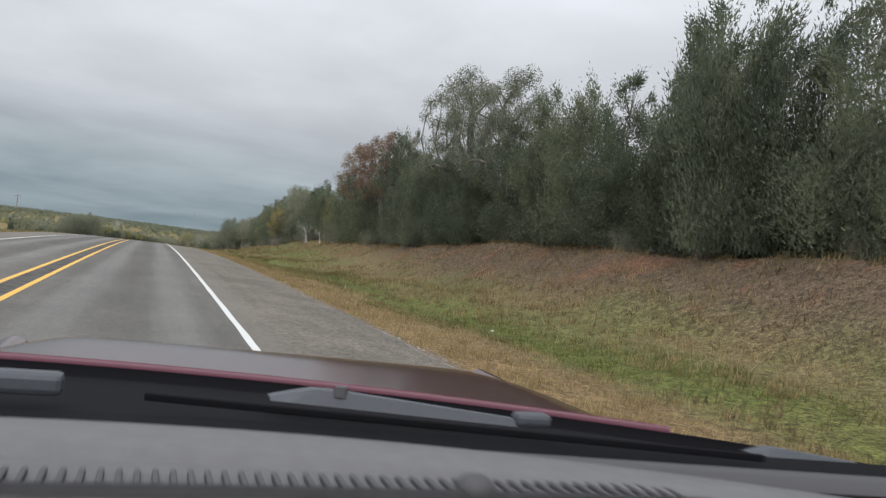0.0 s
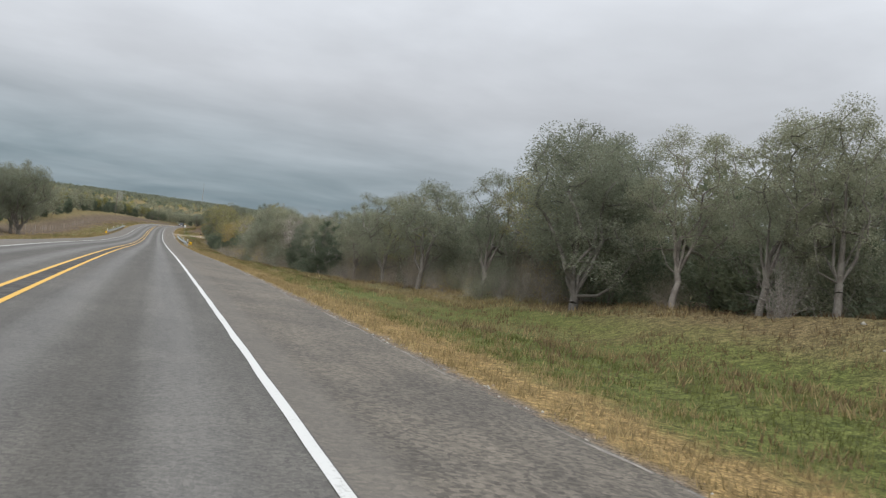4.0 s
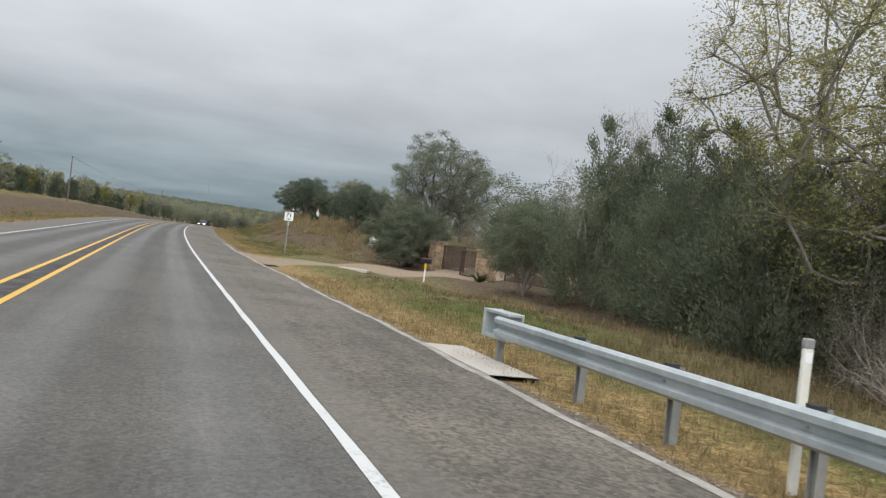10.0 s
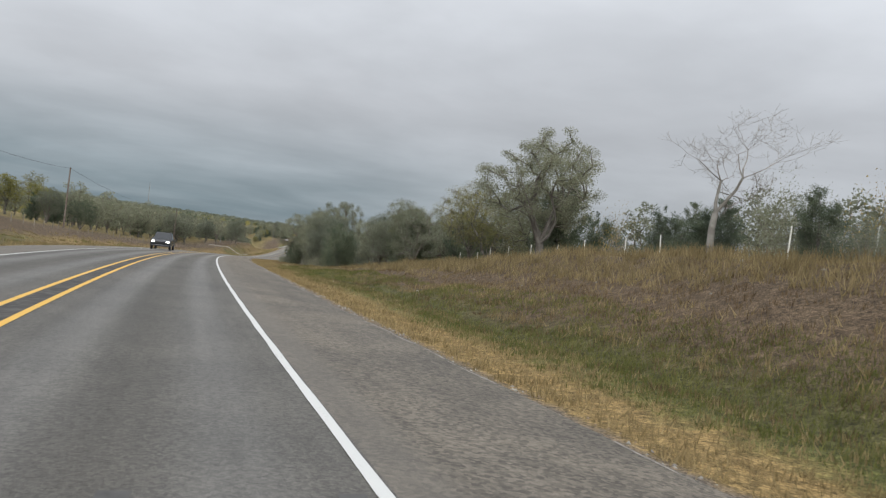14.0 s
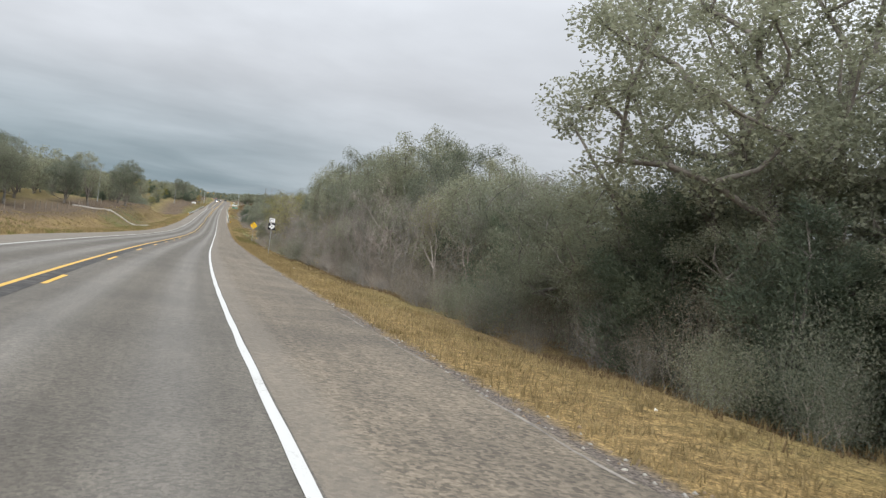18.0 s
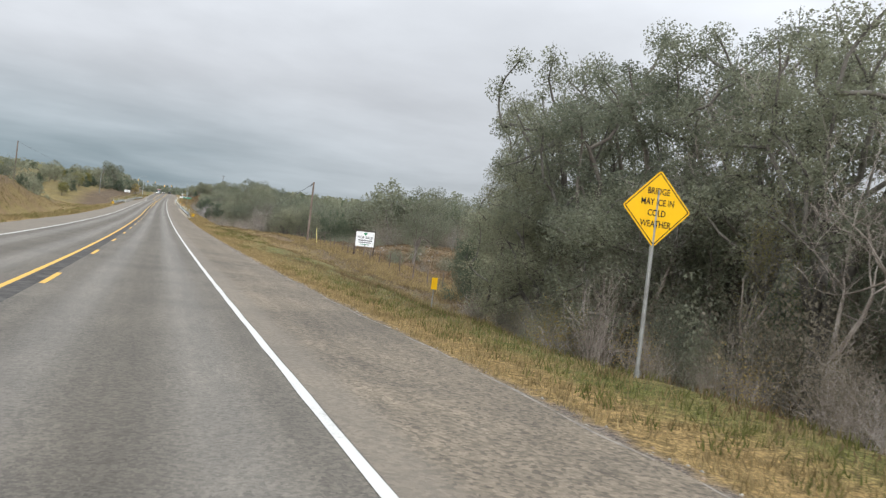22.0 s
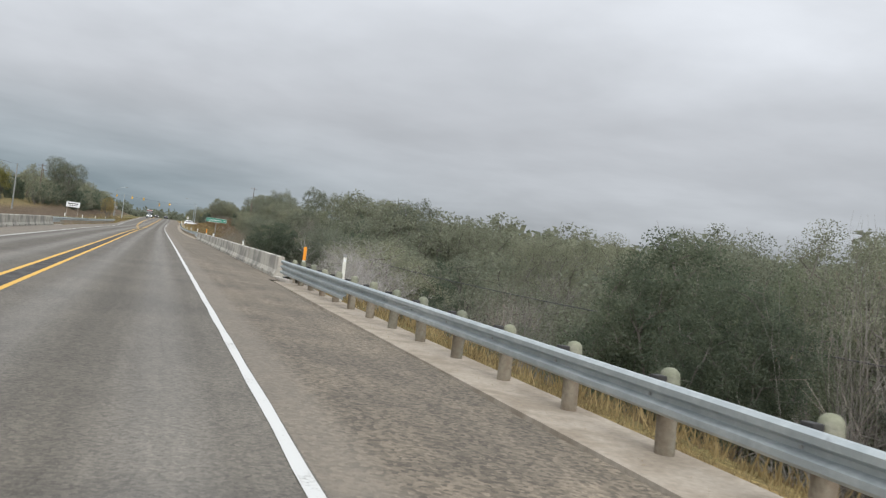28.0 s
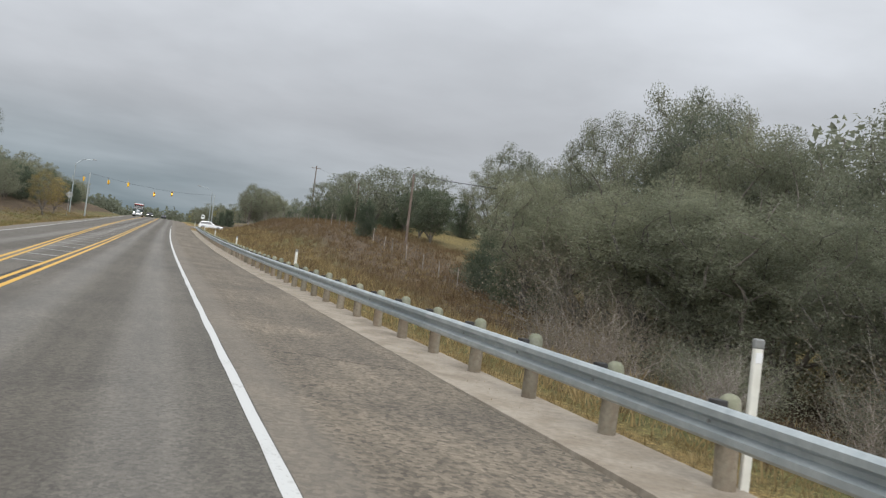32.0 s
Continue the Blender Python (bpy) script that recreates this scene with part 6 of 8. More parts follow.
material("car_glass", (0.012, 0.014, 0.016), 0.06, 0.0, spec=0.8)
material("tyre", (0.018, 0.018, 0.018), 0.85, 0, 0.2, 30)
material("litter_paper", (0.72, 0.71, 0.68), 0.7, island=0.15)
material("house_white", (0.66, 0.65, 0.62), 0.8, 0, 0.08, 6)
material("roof_grey", (0.22, 0.22, 0.22), 0.7, 0, 0.15, 8)
for lamp, colour, power in (("signal_amber", (1.0, 0.50, 0.05), 5.0), ("headlamp", (1.0, 0.95, 0.86), 6.0)):
    m = bpy.data.materials.new(lamp)
    m.use_nodes = True
    nt = tree_of(m)
    nt.links.new(node(nt, "ShaderNodeEmission", Color=(*colour, 1), Strength=power).outputs[0], nt.nodes.new("ShaderNodeOutputMaterial").inputs[0])
    M[lamp] = m


# ---- building blocks ----
def at(s, lat, z=0.0, turn=0.0):
    """A pose beside the road: x to the right, y along, z up."""
    x, y, h = place(s, lat, z)
    return pose(float(x), float(y), float(h), 0, 0, heading(s) + turn)


def ground_z(s, lat):
    return float(rise(s, lat))


def thing(name, m, label, category, group="", kind=""):
    ob = new(name)
    ob.empty_display_size = 0.3
    ob.matrix_world = m
    ob["_m"] = 0
    del ob["_m"]
    return tagged(ob, label, category, group, kind)


def box(bm, c, size, bevel=0.0, turn=None):
    """A box, its edges rounded where bevel is given."""
    r = bmesh.ops.create_cube(bm, size=1.0)
    vs = r["verts"]
    bmesh.ops.scale(bm, vec=size, verts=vs)
    if bevel:
        es = list({e for v in vs for e in v.link_edges})
        g = bmesh.ops.bevel(bm, geom=es, offset=bevel, segments=2, affect="EDGES", profile=0.5)
        vs = list({v for v in g["verts"]} | {v for v in vs if v.is_valid})
    if turn is not None:
        bmesh.ops.rotate(bm, cent=(0, 0, 0), matrix=Euler([radians(a) for a in turn]).to_matrix(), verts=vs)
    bmesh.ops.translate(bm, vec=c, verts=vs)
    return bm


def rod(bm, a, b, r, r2=None, n=10):
    """A round bar from a to b, tapered to r2."""
    a, b = Vector(a), Vector(b)
    d = b - a
    m = Matrix.Translation((a + b) / 2) @ d.to_track_quat("Z", "Y").to_matrix().to_4x4()
    bmesh.ops.create_cone(bm, cap_ends=True, segments=n, radius1=r, radius2=r if r2 is None else r2, depth=d.length, matrix=m)
    return bm


def prism(bm, pts, depth, y=0.0, bevel=0.0):
    """An upright plate: an outline (x, z) facing -y, depth thick behind y."""
    front = [bm.verts.new((x, y, z)) for x, z in pts]
    rear = [bm.verts.new((x, y + depth, z)) for x, z in pts]
    bm.faces.new(front)
    bm.faces.new(rear[::-1])
    for i in range(len(pts)):
        j = (i + 1) % len(pts)
        bm.faces.new((front[j], front[i], rear[i], rear[j]))
    bmesh.ops.recalc_face_normals(bm, faces=bm.faces)
    return bm


def rect(w, h, cx=0.0, cz=0.0, r=0.0):
    """Outline of an upright panel with rounded corners."""
    if not r:
        return [(cx - w / 2, cz - h / 2), (cx + w / 2, cz - h / 2), (cx + w / 2, cz + h / 2), (cx - w / 2, cz + h / 2)]
    out = []
    for k, (sx, sz) in enumerate(((1, 1), (-1, 1), (-1, -1), (1, -1))):
        for i in range(5):
            a = radians(90 * k + 22.5 * i)
            out.append((cx + sx * (w / 2 - r) + r * math.cos(a), cz + sz * (h / 2 - r) + r * math.sin(a)))
    return out


def turned(pts, degrees):
    a = radians(degrees)
    return [(x * math.cos(a) - z * math.sin(a), x * math.sin(a) + z * math.cos(a)) for x, z in pts]


def fresh():
    return bmesh.new()


def words(text, size, x, z, y, mat, parent, stretch=1.0):
    """Lettering on the front of a panel."""
    cu = bpy.data.curves.new("lettering", "FONT")
    cu.body, cu.size, cu.align_x, cu.align_y, cu.resolution_u, cu.extrude = text, size, "CENTER", "CENTER", 3, 0.001
    cu.offset = size * 0.012
    ob = bpy.data.objects.new("lettering", cu)
    me = bpy.data.meshes.new_from_object(ob)
    bpy.data.objects.remove(ob)
    bpy.data.curves.remove(cu)
    me.transform(Matrix.Translation((x, y, z)) @ Matrix.Rotation(radians(90), 4, "X") @ Matrix.Diagonal((stretch, 1, 1, 1)))
    me.materials.clear()
    return part("lettering", me, mat, parent)


def plate(name, pts, y, mat, parent, depth=0.003, label=""):
    return part(name, prism(fresh(), pts, depth, y), mat, parent, label)


# ---- guard rails ----
W_BEAM = ((0.156, 0.022), (0.148, 0.048), (0.118, 0.083), (0.062, 0.083), (0.022, 0.004), (-0.022, 0.004), (-0.062, 0.083), (-0.118, 0.083), (-0.148, 0.048), (-0.156, 0.022))
THRIE = ((0.254, 0.022), (0.246, 0.048), (0.218, 0.083), (0.160, 0.083), (0.122, 0.004), (0.070, 0.004), (0.030, 0.083), (-0.030, 0.083), (-0.070, 0.004), (-0.122, 0.004), (-0.160, 0.083), (-0.218, 0.083), (-0.246, 0.048), (-0.254, 0.022))


def beam(a, b, lat, z, side, m0, prof=W_BEAM, prof2=None, lats=None):
    """One length of rolled steel rail from a to b metres along, its face turned to the road on the given side."""
    n = 3
    vs, fs = [], []
    inv = m0.inverted()
    for k, s in enumerate(np.linspace(a, b, n)):
        f = k / (n - 1)
        row = []
        for i, (h, d) in enumerate(prof):
            if prof2:
                h, d = h + (prof2[i][0] - h) * f, d + (prof2[i][1] - d) * f
            row.append((h, d))
        loop = row + [(h, d - 0.006) for h, d in row[::-1]]
        base = lat if lats is None else lats[0] + (lats[1] - lats[0]) * f
        for h, d in loop:
            vs.append(inv @ Vector(place(s, base - side * d, z + h)))
    w = len(loop)
    for k in range(n - 1):
        for i in range(w):
            j = (i + 1) % w
            fs.append((k * w + i, k * w + j, (k + 1) * w + j, (k + 1) * w + i))
    fs.append(tuple(range(w))[::-1])
    fs.append(tuple(range((n - 1) * w, n * w)))
    return mesh_from("beam", vs, fs, "galvanised", smooth_faces=False)


def domed_post():
    bm = fresh()
    prof = ((0.0, 0.098), (0.62, 0.098), (0.82, 0.097), (0.86, 0.088), (0.89, 0.066), (0.905, 0.035), (0.91, 0.0))
    n = 12
    rows = [[bm.verts.new((r * math.cos(6.2832 * i / n), r * math.sin(6.2832 * i / n), z)) for i in range(n)] for z, r in prof[:-1]]
    top = bm.verts.new((0, 0, prof[-1][0]))
    for a, b in zip(rows, rows[1:]):
        for i in range(n):
            bm.faces.new((a[i], a[(i + 1) % n], b[(i + 1) % n], b[i])).smooth = True
    for i in range(n):
        bm.faces.new((rows[-1][i], rows[-1][(i + 1) % n], top)).smooth = True
    me = bpy.data.meshes.new("post")
    bm.to_mesh(me)
    bm.free()
    me.materials.append(M["post_wood"])
    me.materials.append(M["post_top"])
    for p in me.polygons:
        p.material_index = 1 if p.center.z > 0.70 else 0
    return me


def data_of(bm, mat):
    me = bpy.data.meshes.new("piece")
    bm.to_mesh(me)
    bm.free()
    me.materials.append(M[mat])
    return me


POST = domed_post()
STEEL_POST = data_of(box(box(box(fresh(), (0, -0.045, 0.40), (0.10, 0.008, 0.8)), (0, 0.045, 0.40), (0.10, 0.008, 0.8)), (0, 0, 0.40), (0.006, 0.085, 0.8)), "dull_zinc")
BLOCK = data_of(box(fresh(), (0, 0, 0), (0.11, 0.13, 0.34), 0.008), "block_dark")
BOLT = data_of(rod(fresh(), (-0.012, 0, 0), (0.012, 0, 0), 0.018, 0.014, 8), "dull_zinc")


def guard_rail(a, b, lat, side, label, first=None, thrie=None, steel=(), base=-0.2):
    """Posts, offset blocks and lengths of rail from a to b; thrie: a stretch with a deeper rail. side 1 is right of the road."""
    m0 = at(a, lat, base)
    g = thing("guard_rail", m0, label, "guard rail", "guard rails")
    inv = m0.inverted()

    def put(name, me, m, label=""):
        ob = part(name, me, None, g, label)
        ob.matrix_basis = inv @ m
        return ob

    r = random.Random(int(a))
    n = int(round((b - a) / 1.905))
    for k in range(n + 1):
        s = a + k * 1.905
        if any(lo <= s <= hi for lo, hi in steel):
            put("post", STEEL_POST, at(s, lat + side * 0.02, base), "grey steel post")
        else:
            put("post", POST, at(s, lat + side * 0.10, base + r.uniform(-0.05, 0.02), r.uniform(0, 360)) @ pose(0, 0, 0, r.uniform(-2, 2), r.uniform(-2, 2)))
        put("offset_block", BLOCK, at(s, lat - side * 0.06, 0.46))
        put("bolt", BOLT, at(s, lat - side * 0.135, 0.445, 0 if side > 0 else 180))
    s, zc = a - 0.3, 0.445
    while s < b:
        e = min(s + 3.81, b + 0.3)
        deep = thrie and thrie[0] <= (s + e) / 2 <= thrie[1]
        if deep:
            part("rail", beam(s, e, lat - side * 0.125, zc - 0.10, side, m0, THRIE), None, g, "deep ribbed steel rail")
        else:
            part("rail", beam(s, e + 0.03, lat - side * 0.125, zc, side, m0), None, g)
        s = e
    return g


def delineator(s, lat, top=1.1, z0=-0.2, group="roadside markers"):
    d = thing("delineator", at(s, lat, z0), "white plastic marker post with a grey cap", "marker post", group)
    part("post", box(fresh(), (0, 0, (top - z0) / 2), (0.095, 0.045, top - z0), 0.012), "marker_white", d)
    part("cap", box(fresh(), (0, 0, top - z0 - 0.02), (0.105, 0.055, 0.09), 0.015), "dull_zinc", d, "grey cap")
    part("reflector", box(fresh(), (0, -0.025, top - z0 - 0.14), (0.07, 0.006, 0.09), 0.002), "sign_white", d)


def chevron(s, lat, z, side=1, w=0.45, h=0.52):
    """The striped end panel of a rail."""
    c = thing("object_marker", at(s, lat, z), "yellow and black striped panel at the rail's end", "road sign", "rail end markers")
    g = ground_z(s, lat) - z - 0.1
    part("bracket", box(box(fresh(), (0, 0.06, -0.05), (0.06, 0.05, h * 0.8), 0.006), (0, 0.06, g / 2), (0.07, 0.05, -g), 0.004), "dull_zinc", c)
    p = plate("panel", rect(w, h, 0, 0, 0.03), 0.0, "sign_yellow", c, 0.02)
    half, n = w / 2 - 0.018, 4
    for k in range(n):
        pitch = (h + w) / n
        c0 = -(h + w) / 2 + (k + 0.12) * pitch
        c1 = c0 + pitch * 0.48
        lim = h / 2 - 0.015
        bm = fresh()
        box(bm, (0, -0.0025, 0), (2 * half, 0.003, 2 * lim))
        for cz, sgn in ((c0, 1), (c1, -1)):
            d = Vector((-side, 0, 1)).normalized() * sgn
            bmesh.ops.bisect_plane(bm, geom=bm.verts[:] + bm.edges[:] + bm.faces[:], plane_co=(0, 0, cz), plane_no=d, clear_inner=True)
        if len(bm.faces) > 2:
            part("stripe", bm, "sign_black", p)
        else:
            bm.free()


guard_rail(272, 345, 4.9, 1, "galvanised steel guard rail on round-topped wooden posts", steel=((271, 290), (330, 346)))
chevron(270.2, 5.2, 0.42, 1, 0.52, 0.52)
pl = thing("end_plate", at(271.2, 4.76, 0.44), "flat grey steel plate capping the rail's end", "guard rail end")
part("plate", box(fresh(), (-0.10, 0, 0), (0.03, 0.95, 0.36), 0.008), "galvanised", pl)
part("stub_post", box(fresh(), (0.05, 0, -0.35), (0.10, 0.12, 0.75), 0.006), "dull_zinc", pl)
head = thing("rail_terminal", at(347, 5.05, 0.445), "grey steel crash head closing the guard rail", "guard rail end")
part("head", box(box(box(box(fresh(), (-0.09, 0, 0.19), (0.28, 0.9, 0.05), 0.01), (-0.09, 0, -0.19), (0.28, 0.9, 0.05), 0.01), (-0.09, 0.42, 0), (0.32, 0.06, 0.44), 0.01), (0.03, 0, 0), (0.03, 0.9, 0.36), 0.005), "galvanised", head)
m0 = at(347, 5.05, 0.445)
part("rail", beam(345.2, 346.75, 4.775, 0.445, 1, m0), None, head)
part("leg", box(fresh(), (-0.05, 0.1, -0.42), (0.10, 0.10, 0.50), 0.008), "dull_zinc", head)
for s in (277, 299.6, 320.7, 340.9):
    delineator(s, 5.0)
guard_rail(891, 970, 4.9, 1, "galvanised steel guard rail leading to the bridge barrier", thrie=(960, 972), steel=((890, 896),))
chevron(889.3, 5.5, 0.34)
for s, top in ((905, 1.15), (925, 1.15), (943, 1.15), (962, 1.18)):
    delineator(s, 5.25, top)
guard_rail(1042.5, 1206, 5.0, 1, "long galvanised steel guard rail on mossy wooden posts", thrie=(1042, 1049))
for s in (1055, 1080.6, 1105, 1130, 1155, 1180, 1205, 1230):
    delineator(s, 5.3, 1.15)
guard_rail(310, 388, -9.7, -1, "guard rail along the opposite shoulder")
chevron(308.4, -9.6, 0.34, -1)
for s in (318, 339, 360, 381):
    delineator(s, -9.95)
guard_rail(924, 971, -9.7, -1, "guard rail ahead of the opposite bridge barrier", thrie=(962, 972))
chevron(922.6, -9.7, 0.34, -1)
guard_rail(1025, 1133, -9.7, -1, "guard rail beyond the opposite bridge barrier", thrie=(1024, 1034))
for s in (930, 950, 1040, 1062, 1085, 1110):
    delineator(s, -9.95)


def hazard_post(s, lat, top, z0):
    p = thing("hazard_post", at(s, lat, z0), "white marker post with a bright orange top", "marker post", "roadside markers")
    h = top - z0
    part("post", box(fresh(), (0, 0, h * 0.33), (0.12, 0.035, h * 0.66), 0.012), "marker_white", p)
    part("top", box(fresh(), (0, 0, h * 0.83), (0.12, 0.037, h * 0.34), 0.012), "marker_orange", p, "orange upper half")


hazard_post(970, 5.5, 1.2, -0.3)
hazard_post(1046, 6.0, 1.25, -0.25)


# ---- bridge ----
def barrier(a, b, lat, side, top=0.70):
    """Concrete parapet in cast lengths, sloping foot, with drain openings at the base."""
    m0 = at(a, lat, -0.3)
    br = thing("bridge_barrier", m0, "stained pale concrete bridge barrier with drain slots", "barrier", "bridge barriers")
    inv = m0.inverted()
    step, s = 5.2, a
    prof = ((0.08, -0.28), (0.08, -0.02), (0.10, 0.02), (0.165, 0.16), (0.20, top - 0.03), (0.23, top), (0.40, top), (0.43, top - 0.03), (0.45, -0.28))
    while s < b - 0.5:
        e = min(s + step, b)
        runs = [(s + 0.012, s + 1.0, 0), (s + 1.0, s + 1.32, 1), (s + 1.32, s + 3.6, 0), (s + 3.6, s + 3.92, 1), (s + 3.92, e - 0.012, 0)] if e - s > 4.5 else [(s + 0.012, e - 0.012, 0)]
        for lo, hi, slot in runs:
            vs, fs, base = [], [], 0
            pr = prof if not slot else ((0.10, 0.02), (0.10, 0.021)) + prof[3:8] + ((0.45, 0.02),)
            for q in (lo, hi):
                vs += [inv @ Vector(place(q, lat - side * 0.30 + side * x, z)) for x, z in pr]
            w = len(pr)
            for i in range(w):
                j = (i + 1) % w
                fs.append((base + i, base + j, base + w + j, base + w + i))
            fs.append(tuple(range(base, base + w))[::-1])
            fs.append(tuple(range(base + w, base + 2 * w)))
            me = mesh_from("barrier_piece", vs, fs, "barrier_concrete", smooth_faces=False)
            bm = fresh()
            bm.from_mesh(me)
            bmesh.ops.recalc_face_normals(bm, faces=bm.faces)
            bm.to_mesh(me)
            bm.free()
            part("slot_lintel" if slot else "barrier_block", me, None, br)
        s = e
    return br


barrier(971.4, 1041.5, 4.86, 1)
barrier(972, 1024, -9.4, -1)
for s in (987.4, 1014.4):
    delineator(s, 4.9, 0.98, 0.70)
strip("shoulder", steps((969, 1043, 2.0)), 4.0, 4.62, -0.004, "shoulder_asphalt", 3, "paved bridge shoulder up to the barrier", "road shoulder")
DECK_S = np.arange(974, 1037, 2.0)
for lats, lab in (((3.6, 5.6), "concrete edge of the bridge deck"), ((-9.9, -8.6), "concrete far edge of the bridge deck")):
    ss, ll = np.meshgrid(DECK_S, np.array([lats[0], lats[0], lats[1], lats[1]]), indexing="ij")
    zz = np.broadcast_to(np.array([-0.75, -0.20, -0.20, -0.75]), ss.shape)
    n, k = ss.shape
    fs = [(i * k + j, i * k + (j + 1) % k, (i + 1) * k + (j + 1) % k, (i + 1) * k + j) for i in range(n - 1) for j in range(k)]
    tagged(new("bridge_edge", mesh_from("bridge_edge", place(ss, ll, zz).reshape(-1, 3), fs, "concrete", smooth_faces=False)), lab, "bridge", kind="structure")
kerb = thing("kerb", at(968, 4.72, -0.2), "short pale concrete kerb at the barrier's end", "kerb")
part("stone", box(fresh(), (0, 1.5, 0.10), (0.22, 3.2, 0.22), 0.03), "pale_concrete", kerb)
for a, b, lo, hi, lab, surf in ((1042, 1206, 4.2, 5.3, "strip of pale washed soil under the guard rail", "pale_soil"), (889, 969, 4.2, 5.3, "strip of pale washed soil under the guard rail", "pale_soil"), (345.6, 349.0, 4.2, 5.0, "white concrete patch round the rail's end", "pale_concrete")):
    ss, ll = np.meshgrid(np.arange(a, b + 0.1, 1.5), np.array([lo, lo + 0.02, hi - 0.02, hi]), indexing="ij")
    zz = np.broadcast_to(np.array([-0.25, -0.115, -0.125, -0.3]), ss.shape)
    n, k = ss.shape
    fs = [(i * k + j, i * k + j + 1, (i + 1) * k + j + 1, (i + 1) * k + j) for i in range(n - 1) for j in range(k - 1)]
    tagged(new("apron", mesh_from("apron", place(ss, ll, zz).reshape(-1, 3), fs, surf, smooth_faces=False)), lab, "pavement", kind="structure")
flume = thing("flume", at(762, -24, 0.3), "narrow pale concrete drainage flume down the bank", "drain")
ss = np.linspace(762, 778, 12)
ctr = -24 + 12 * (ss - 762) / 16
vs, fs = [], []
inv = at(762, -24, 0.3).inverted()
for s, l in zip(ss, ctr):
    g = ground_z(s, l) + 0.10
    for dx, dz in ((-0.6, -0.3), (-0.6, 0.12), (-0.45, 0.12), (-0.35, 0.0), (0.35, 0.0), (0.45, 0.12), (0.6, 0.12), (0.6, -0.3)):
        vs.append(inv @ Vector(place(s + dx, l, g + dz)))
fs = [(i * 8 + j, i * 8 + j + 1, i * 8 + j + 9, i * 8 + j + 8) for i in range(11) for j in range(7)]
part("channel", mesh_from("channel", vs, fs, "pale_concrete", smooth_faces=False), None, flume)


# ---- road signs ----
def sign_post(parent, z0, top, x=0.0, r=0.036, mat="dull_zinc"):
    part("post", rod(fresh(), (x, 0.03, z0 - 0.25), (x, 0.03, top), r, n=12), mat, parent)
    part("sleeve", rod(fresh(), (x, 0.03, z0 - 0.15), (x, 0.03, z0 + 0.12), r * 1.35, n=12), "dull_zinc", parent)


# route marker
sg = thing("route_sign", at(387.5, 7.27, 0, -3), "white square highway number sign on a steel post", "road sign", "road signs")
sign_post(sg, ground_z(387.5, 7.27), 2.66)
p = plate("panel", rect(0.61, 0.61, 0, 2.35, 0.04), 0.0, "sign_black", sg)
plate("face", rect(0.57, 0.57, 0, 2.35, 0.035), -0.004, "sign_white", p)
words("71", 0.38, 0, 2.42, -0.006, "sign_black", p)
words("TEXAS", 0.11, 0, 2.165, -0.006, "sign_black", p)
p = plate("mile_plate", rect(0.14, 0.34, 0, 1.84, 0.02), 0.0, "sign_green", sg, label="small green mile plate")
plate("bar", rect(0.09, 0.04, 0, 1.95), -0.004, "sign_white", p)
plate("bar", rect(0.07, 0.10, 0, 1.81), -0.004, "sign_white", p)

# junction sign
sg = thing("junction_sign", at(684.6, 6.6, 0, -3), "white JCT plate above a black ranch road shield", "road sign", "road signs")
sign_post(sg, ground_z(684.6, 6.6), 3.2)
p = plate("panel", rect(0.59, 0.43, 0, 3.02, 0.04), 0.0, "sign_black", sg)
plate("face", rect(0.55, 0.39, 0, 3.02, 0.035), -0.004, "sign_white", p)
words("JCT", 0.28, 0, 3.01, -0.006, "sign_black", p)
p = plate("shield", rect(0.68, 0.68, 0, 2.44, 0.04), 0.0, "sign_black", sg, label="black square shield with a white state outline")
state = ((-0.10, 0.30), (0.02, 0.30), (0.02, 0.17), (0.12, 0.13), (0.24, 0.12), (0.29, 0.06), (0.30, -0.06), (0.22, -0.12), (0.10, -0.20), (0.07, -0.31), (-0.01, -0.28), (-0.08, -0.16), (-0.14, -0.11), (-0.19, -0.15), (-0.25, -0.09), (-0.31, 0.0), (-0.10, 0.02))
plate("outline", [(x, z + 2.43) for x, z in state], -0.004, "sign_white", p)
words("962", 0.17, 0.07, 2.40, -0.006, "sign_black", p)
words("RANCH", 0.055, -0.20, 2.70, -0.005, "sign_white", p)
words("ROAD", 0.055, 0.19, 2.70, -0.005, "sign_white", p)

# bridge warning
sg = thing("warning_sign", at(751, 7.65, 0, -3), "yellow diamond warning of ice on the bridge", "road sign", "road signs")
sign_post(sg, ground_z(751, 7.65), 2.95)
p = part("panel", prism(fresh(), [(x, z + 2.63) for x, z in turned(rect(0.93, 0.93, 0, 0, 0.05), 45)], 0.004, 0.0), "sign_yellow", sg)
for line, z in (("BRIDGE", 2.92), ("MAY ICE IN", 2.735), ("COLD", 2.55), ("WEATHER", 2.365)):
    words(line, 0.155, 0, z, -0.003, "sign_black", p, 0.82)
edge = turned(rect(0.86, 0.86), 45)
for k in range(4):
    (xa, za), (xb, zb) = edge[k], edge[(k + 1) % 4]
    d = Vector((xb - xa, zb - za)).normalized()
    nx, nz = -d.y * 0.008, d.x * 0.008
    plate("border", [(xa - nx, za - nz + 2.63), (xb - nx, zb - nz + 2.63), (xb + nx, zb + nz + 2.63), (xa + nx, za + nz + 2.63)], -0.003, "sign_black", p)

sg = thing("marker_sign", at(766.3, 9.2, -0.8), "small yellow reflector plate on a thin post", "road sign", "road signs")
sign_post(sg, ground_z(766.3, 9.2) + 0.8, 1.15, r=0.022)
plate("panel", rect(0.22, 0.42, 0, 1.06, 0.02), 0.0, "sign_yellow", sg)

